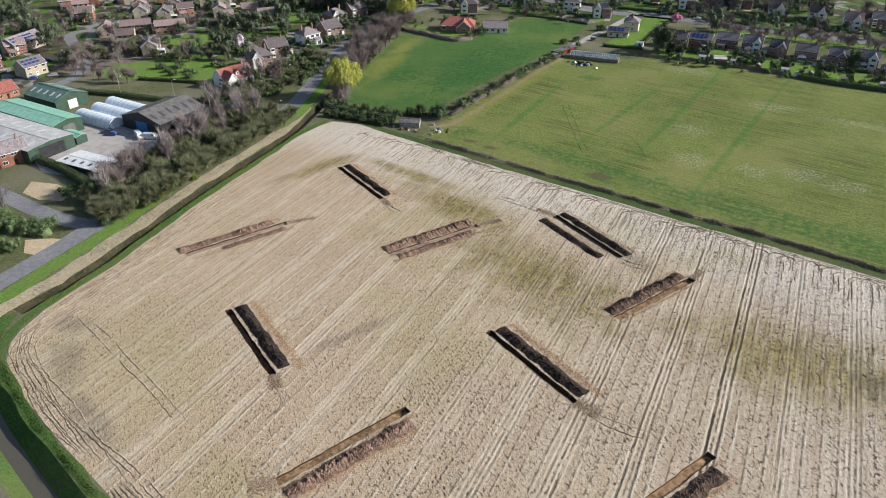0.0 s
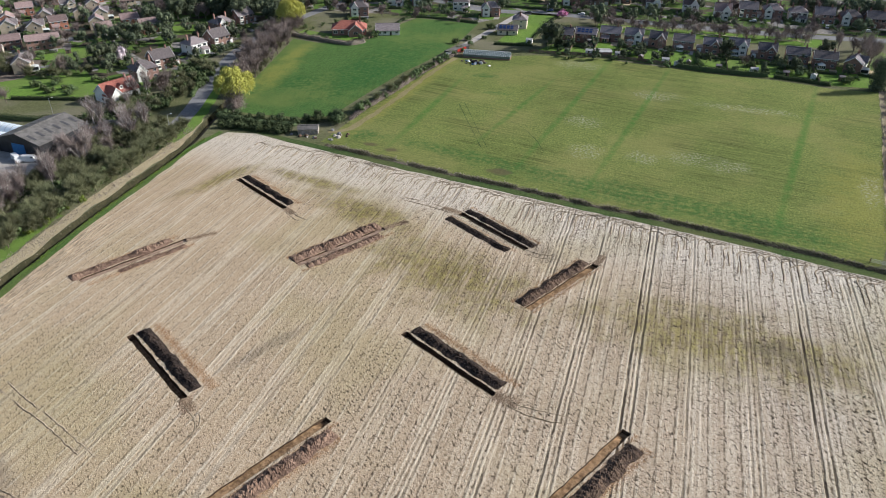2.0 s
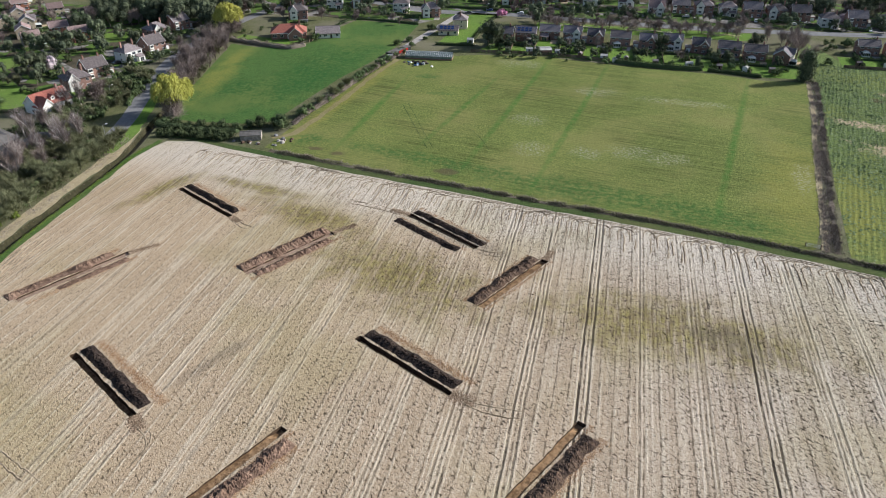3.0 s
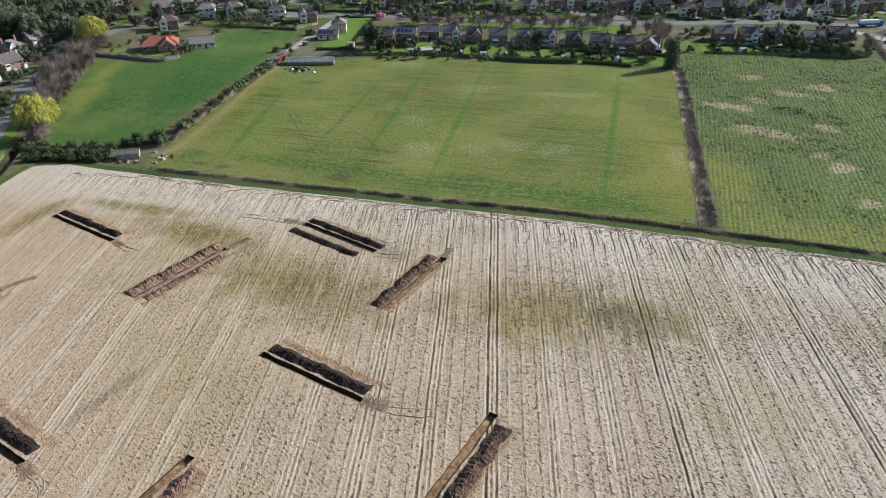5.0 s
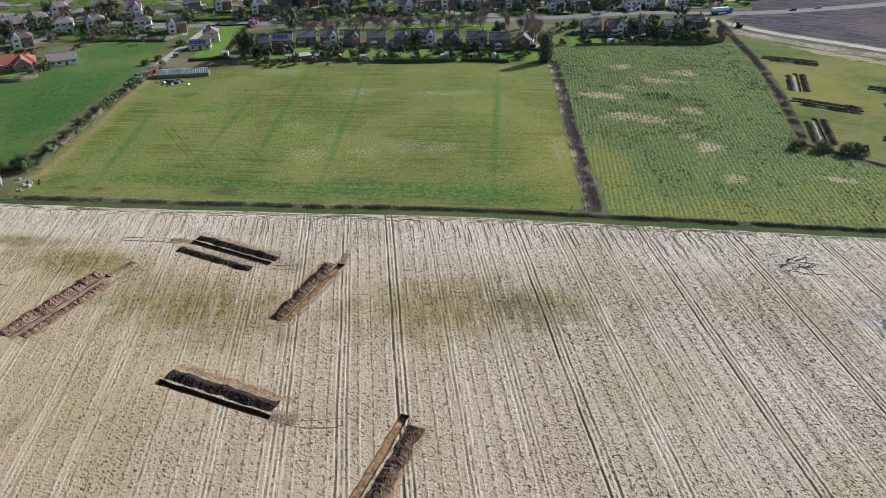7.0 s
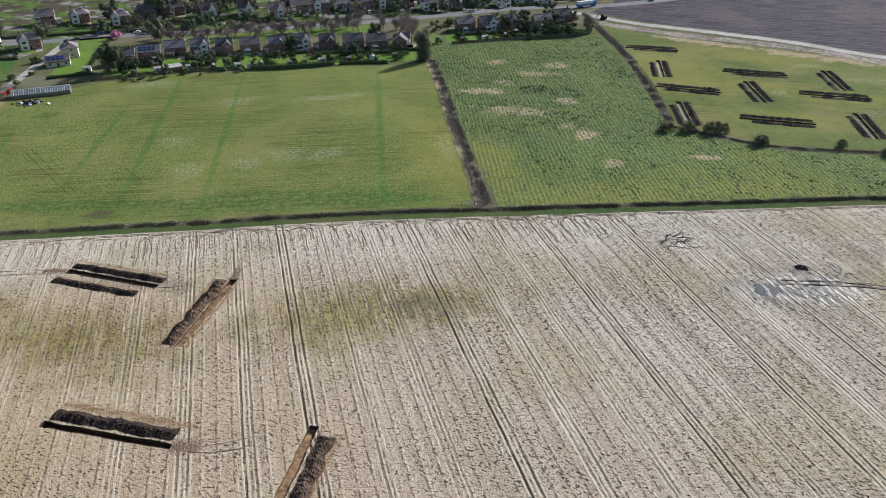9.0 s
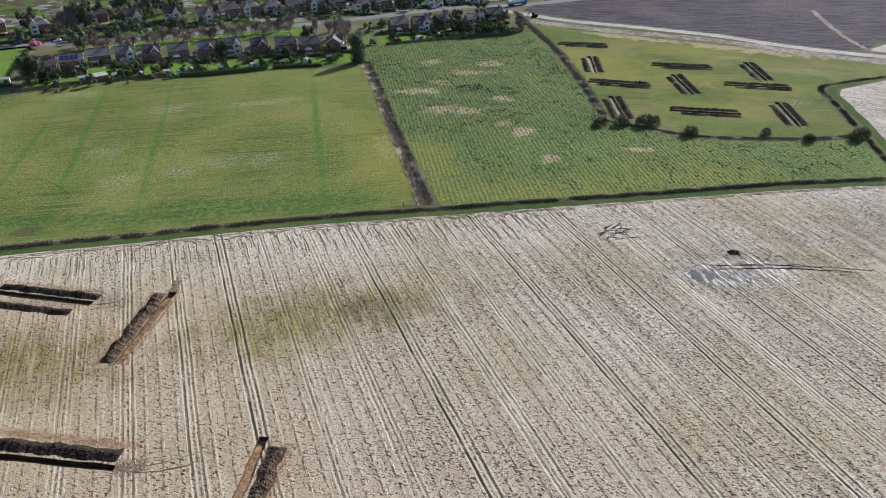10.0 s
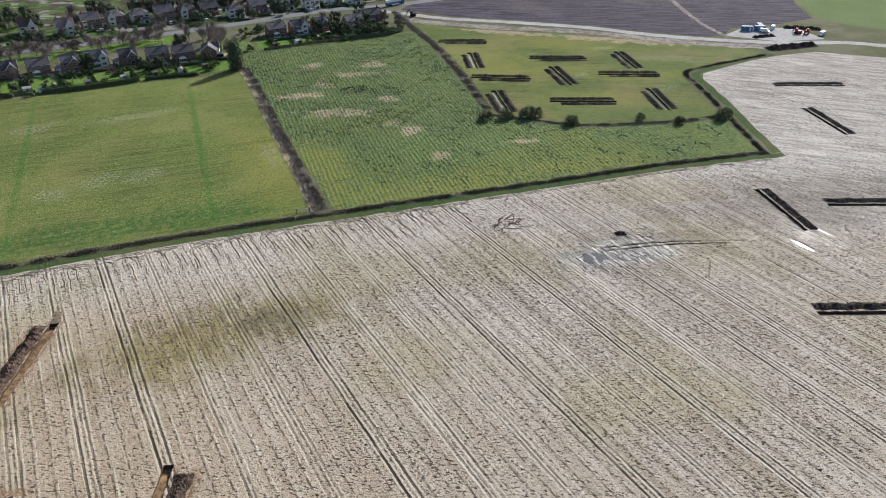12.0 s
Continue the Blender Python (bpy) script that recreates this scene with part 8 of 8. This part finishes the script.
for off in (0, 1.9):
    lines += [[(-138.8 + off, 90.4 + off * 0.4), (-128.2 + off * 0.6, 86.7 + off), (-115, 81.7 + off), (-107, 79 + off), (-90, 72.2 + off)]]
    lines += [[(-18, 110 + off * 0.8), (-14, 108 + off), (-9, 107 + off * 1.3), (-4, 107.5 + off)], [(-82, 91 + off), (-78, 88.5 + off), (-75.5, 85 + off), (-76, 81)], [(-4.5, 170 + off), (-2.5, 175), (-2 + off, 181)], [(-50, 187 + off), (-58, 189.5 + off), (-68, 191.5 + off)], [(-24, 170 + off), (-20, 168.5 + off), (-15, 169 + off)], [(-100, 174 + off), (-95, 170.5 + off), (-91, 169 + off)]]
    lines += [[(131, 124 + off), (138, 120.5 + off), (146, 117.5 + off), (153, 114.5 + off), (161, 109.5 + off), (173, 102 + off)]]
v, f = rut_lines(lines, 0.5, 0.17)
tagged(mesh_part("wheel_rut", v, f, M_RUT), "curved wheel ruts pressed into the headland soil", "ruts", kind="stuff")
scratches = []
for i in range(30):
    x, y = hook.uniform(112, 122), hook.uniform(146, 153)
    k = hook.choice((1, 1, -1))
    scratches.append([(x, y), (x + hook.uniform(1, 2.5), y + k * hook.uniform(0.3, 1.6)), (x + hook.uniform(3, 5.5), y + k * hook.uniform(1.2, 3.4))])
for off in (-0.5, 1.5):
    scratches.append([(134, 122.2 + off), (138, 120.5 + off * 0.9), (146, 117.3 + off), (153, 114.2 + off * 0.8), (161, 109.5 + off)])
v, f = rut_lines(scratches, 0.42, 0.2)
tagged(mesh_part("wheel_rut", v, f, M_SPOIL_BLACK), "dark crossing ruts where a machine turned", "ruts", kind="stuff")
heap((142.6, 127.6), (145.8, 126), 2.4, 0.7, M_SPOIL_DARK, "small dark heap of earth beside the standing water", 99)

# daffodils in the verge
for x, y, l in ((-5, 431, 9), (36, 428, 12), (76, 427, 9)):
    v, f = leaf_cloud(random.Random(int(x)), [(x + k * l / 6, y + math.sin(k) * 1.2, 0.15, 1.3) for k in range(-6, 7)], 900, 0.2, 0.1)
    tagged(mesh_part("daffodils", v, f, M_DAFFODIL), "drift of pale yellow daffodils in mown grass", "flowers", kind="stuff")

# ---- works compound, haul road and street vehicles ----
CABIN = thing("site_cabin", 0, 0, -50, label="blue and white steel site cabin on the works compound", category="cabin")
box("body", -3, 3, -1.3, 1.3, 0.1, 2.6, M_BLUE, CABIN)
box("roof", -3.05, 3.05, -1.35, 1.35, 2.6, 2.75, M_CEMENT_ROOF, CABIN)
box("door", 1.2, 2.1, -1.36, -1.3, 0.1, 2.1, M_PLASTIC, CABIN)
window(CABIN, -1.2, -1.3, 1.0, 1.4, 1.0, "-y")
spread(CABIN, [pose(381, 262.5, -0.04, 0, 0, -40), pose(388, 259, -0.04, 0, 0, -35), pose(392, 262, -0.04, 0, 0, 50)])
yard_van = car("white works van parked on the compound", 5.4, 2.0, 2.2, M_VAN, True)
spread(yard_van, [pose(396, 256, 0.06, 0, 0, 20), pose(386, 254, 0.06, 0, 0, 110), pose(408, 232, 0.06, 0, 0, 10)])


def excavator(x, y, turn, paint, label):
    root = thing("excavator", x, y, 0.08, turn, label, "excavator")
    for s in (-1, 1):
        bm = bmesh.new()
        prof = [(-1.7, 0.35), (-1.4, 0.0), (1.4, 0.0), (1.7, 0.35), (1.4, 0.75), (-1.4, 0.75)]
        ring = [[bm.verts.new((a, s * 1.1 + w, b)) for a, b in prof] for w in (-0.25, 0.25)]
        for i in range(6):
            bm.faces.new((ring[0][i], ring[0][(i + 1) % 6], ring[1][(i + 1) % 6], ring[1][i]))
        bm.faces.new(ring[0][::-1])
        bm.faces.new(ring[1])
        part("track", bm, M_TYRE, root)
    box("body", -1.9, 1.2, -1.2, 1.2, 0.85, 1.9, paint, root)
    cab = box("cab", -0.1, 1.3, 0.1, 1.2, 1.9, 2.9, paint, root)
    box("cab_window", 0.0, 1.33, 0.07, 1.23, 2.1, 2.75, M_GLASS, cab)
    v, f = [], []
    tube(v, f, Vector((1.1, -0.3, 1.5)), Vector((3.2, -0.3, 3.6)), 0.25, 0.2, 4)
    mesh_part("boom", v, f, paint, root)
    v, f = [], []
    tube(v, f, Vector((3.2, -0.3, 3.6)), Vector((4.8, -0.3, 1.2)), 0.2, 0.15, 4)
    mesh_part("arm", v, f, paint, root)
    box("bucket", 4.4, 5.1, -0.8, 0.2, 0.4, 1.2, M_STEEL, root)


excavator(400, 242, 70, M_RED, "red tracked excavator on the works compound")
excavator(404, 239, 200, M_RED, "red tracked excavator on the works compound")
excavator(234, 400, 120, M_TYRE, "dark tracked digger standing beside the haul road")
heap((356, 230), (386, 222), 8, 1.8, M_SPOIL_DARK, "long dark earth bank beside the haul road", 120)
heap((370, 250), (384, 246), 4, 1.2, M_SPOIL_DARK, "dark earth bank on the works compound", 121)
heap((405, 255), (420, 240), 5, 1.4, M_SPOIL_DARK, "dark earth bank behind the works compound", 122)
lorry = thing("lorry", 239.5, 434.5, 0.06, 10, "articulated lorry with white and blue trailer on the street", "lorry")
box("trailer", -6.5, 5.5, -1.25, 1.25, 1.1, 3.9, M_VAN, lorry)
box("trailer_band", -6.53, 5.53, -1.28, 1.28, 1.1, 2.2, M_BLUE, lorry)
box("cab", 6.0, 8.2, -1.2, 1.2, 0.5, 3.5, M_BLUE, lorry)
box("windscreen", 8.18, 8.24, -1.05, 1.05, 1.9, 3.1, M_GLASS, lorry)
for a in (-5.2, -4.1, -3.0, 6.0, 7.4):
    for s in (-1, 1):
        bm = bmesh.new()
        bmesh.ops.create_cone(bm, segments=12, radius1=0.5, radius2=0.5, depth=0.3, cap_ends=True, matrix=pose(a, s * 1.05, 0.5, 90))
        part("wheel", bm, M_TYRE, lorry)
# junk and rubble by the lane and hut
junk = random.Random(3)
for i in range(58):
    x, y = (junk.gauss(-81, 4.5), junk.gauss(341, 1.8)) if i < 40 else ((junk.gauss(-108, 2.5), junk.gauss(235.5, 1.5)) if i % 2 else (junk.uniform(-128, -106), junk.gauss(230.8, 0.6)))
    k = junk.uniform(0.4, 1.3)
    bm = bmesh.new()
    bmesh.ops.create_cone(bm, segments=6, radius1=0.8 * k, radius2=0.45 * k, depth=0.7 * k, cap_ends=True, matrix=pose(0, 0, 0.3 * k, junk.uniform(-20, 20), junk.uniform(-20, 20), 0))
    for q in bm.verts:
        q.co += Vector((junk.uniform(-0.2, 0.2), junk.uniform(-0.2, 0.2), junk.uniform(-0.15, 0.15)))
    ob = part("scrap_lump" if i < 40 else "rubble_lump", bm, junk.choice((M_TYRE, M_TYRE, M_STEEL, M_BLUE, M_WOOD, M_DOOR, M_DOOR, M_DARK_ROOF)) if i < 40 else junk.choice((M_YARD, M_SPOIL, M_ROAD)))
    ob.matrix_basis = pose(x, y, 0.03, 0, 0, junk.uniform(0, 360))
    tagged(ob, "discarded scrap dumped beside the glasshouse" if i < 40 else "lump of broken rubble beside the hut", "scrap" if i < 40 else "rubble", "dumped scrap" if i < 40 else "rubble pile")


def lamp_post(x, y):
    root = thing("street_lamp", x, y, 0, 40, "tall grey steel street lamp post", "street lamp", "street lamps")
    v, f = [], []
    tube(v, f, Vector((0, 0, 0)), Vector((0, 0, 7)), 0.09, 0.06, 6)
    mesh_part("pole", v, f, M_STEEL, root)
    v, f = [], []
    tube(v, f, Vector((0, 0, 6.9)), Vector((1.2, 0, 7.2)), 0.05, 0.04, 5)
    mesh_part("arm", v, f, M_STEEL, root)
    box("lamp_head", 1.0, 1.7, -0.14, 0.14, 7.12, 7.28, M_PLASTIC, root)


for x, y in ((-254, 218), (-229, 224), (-172, 221), (-196, 262), (-60, 446), (0, 437), (60, 434), (120, 436), (180, 438), (-120, 455), (-300, 236)):
    lamp_post(x, y)
gate = thing("field_gate", 70, 190.5, 0, -12, "grey metal field gate in the hedge line", "gate")
for k in range(5):
    box("rail", -2, 2, -0.03, 0.03, 0.25 + 0.24 * k, 0.31 + 0.24 * k, M_STEEL, gate)
for k in (-2, 2):
    box("post", k - 0.1, k + 0.1, -0.1, 0.1, -0.1, 1.5, M_WOOD, gate)
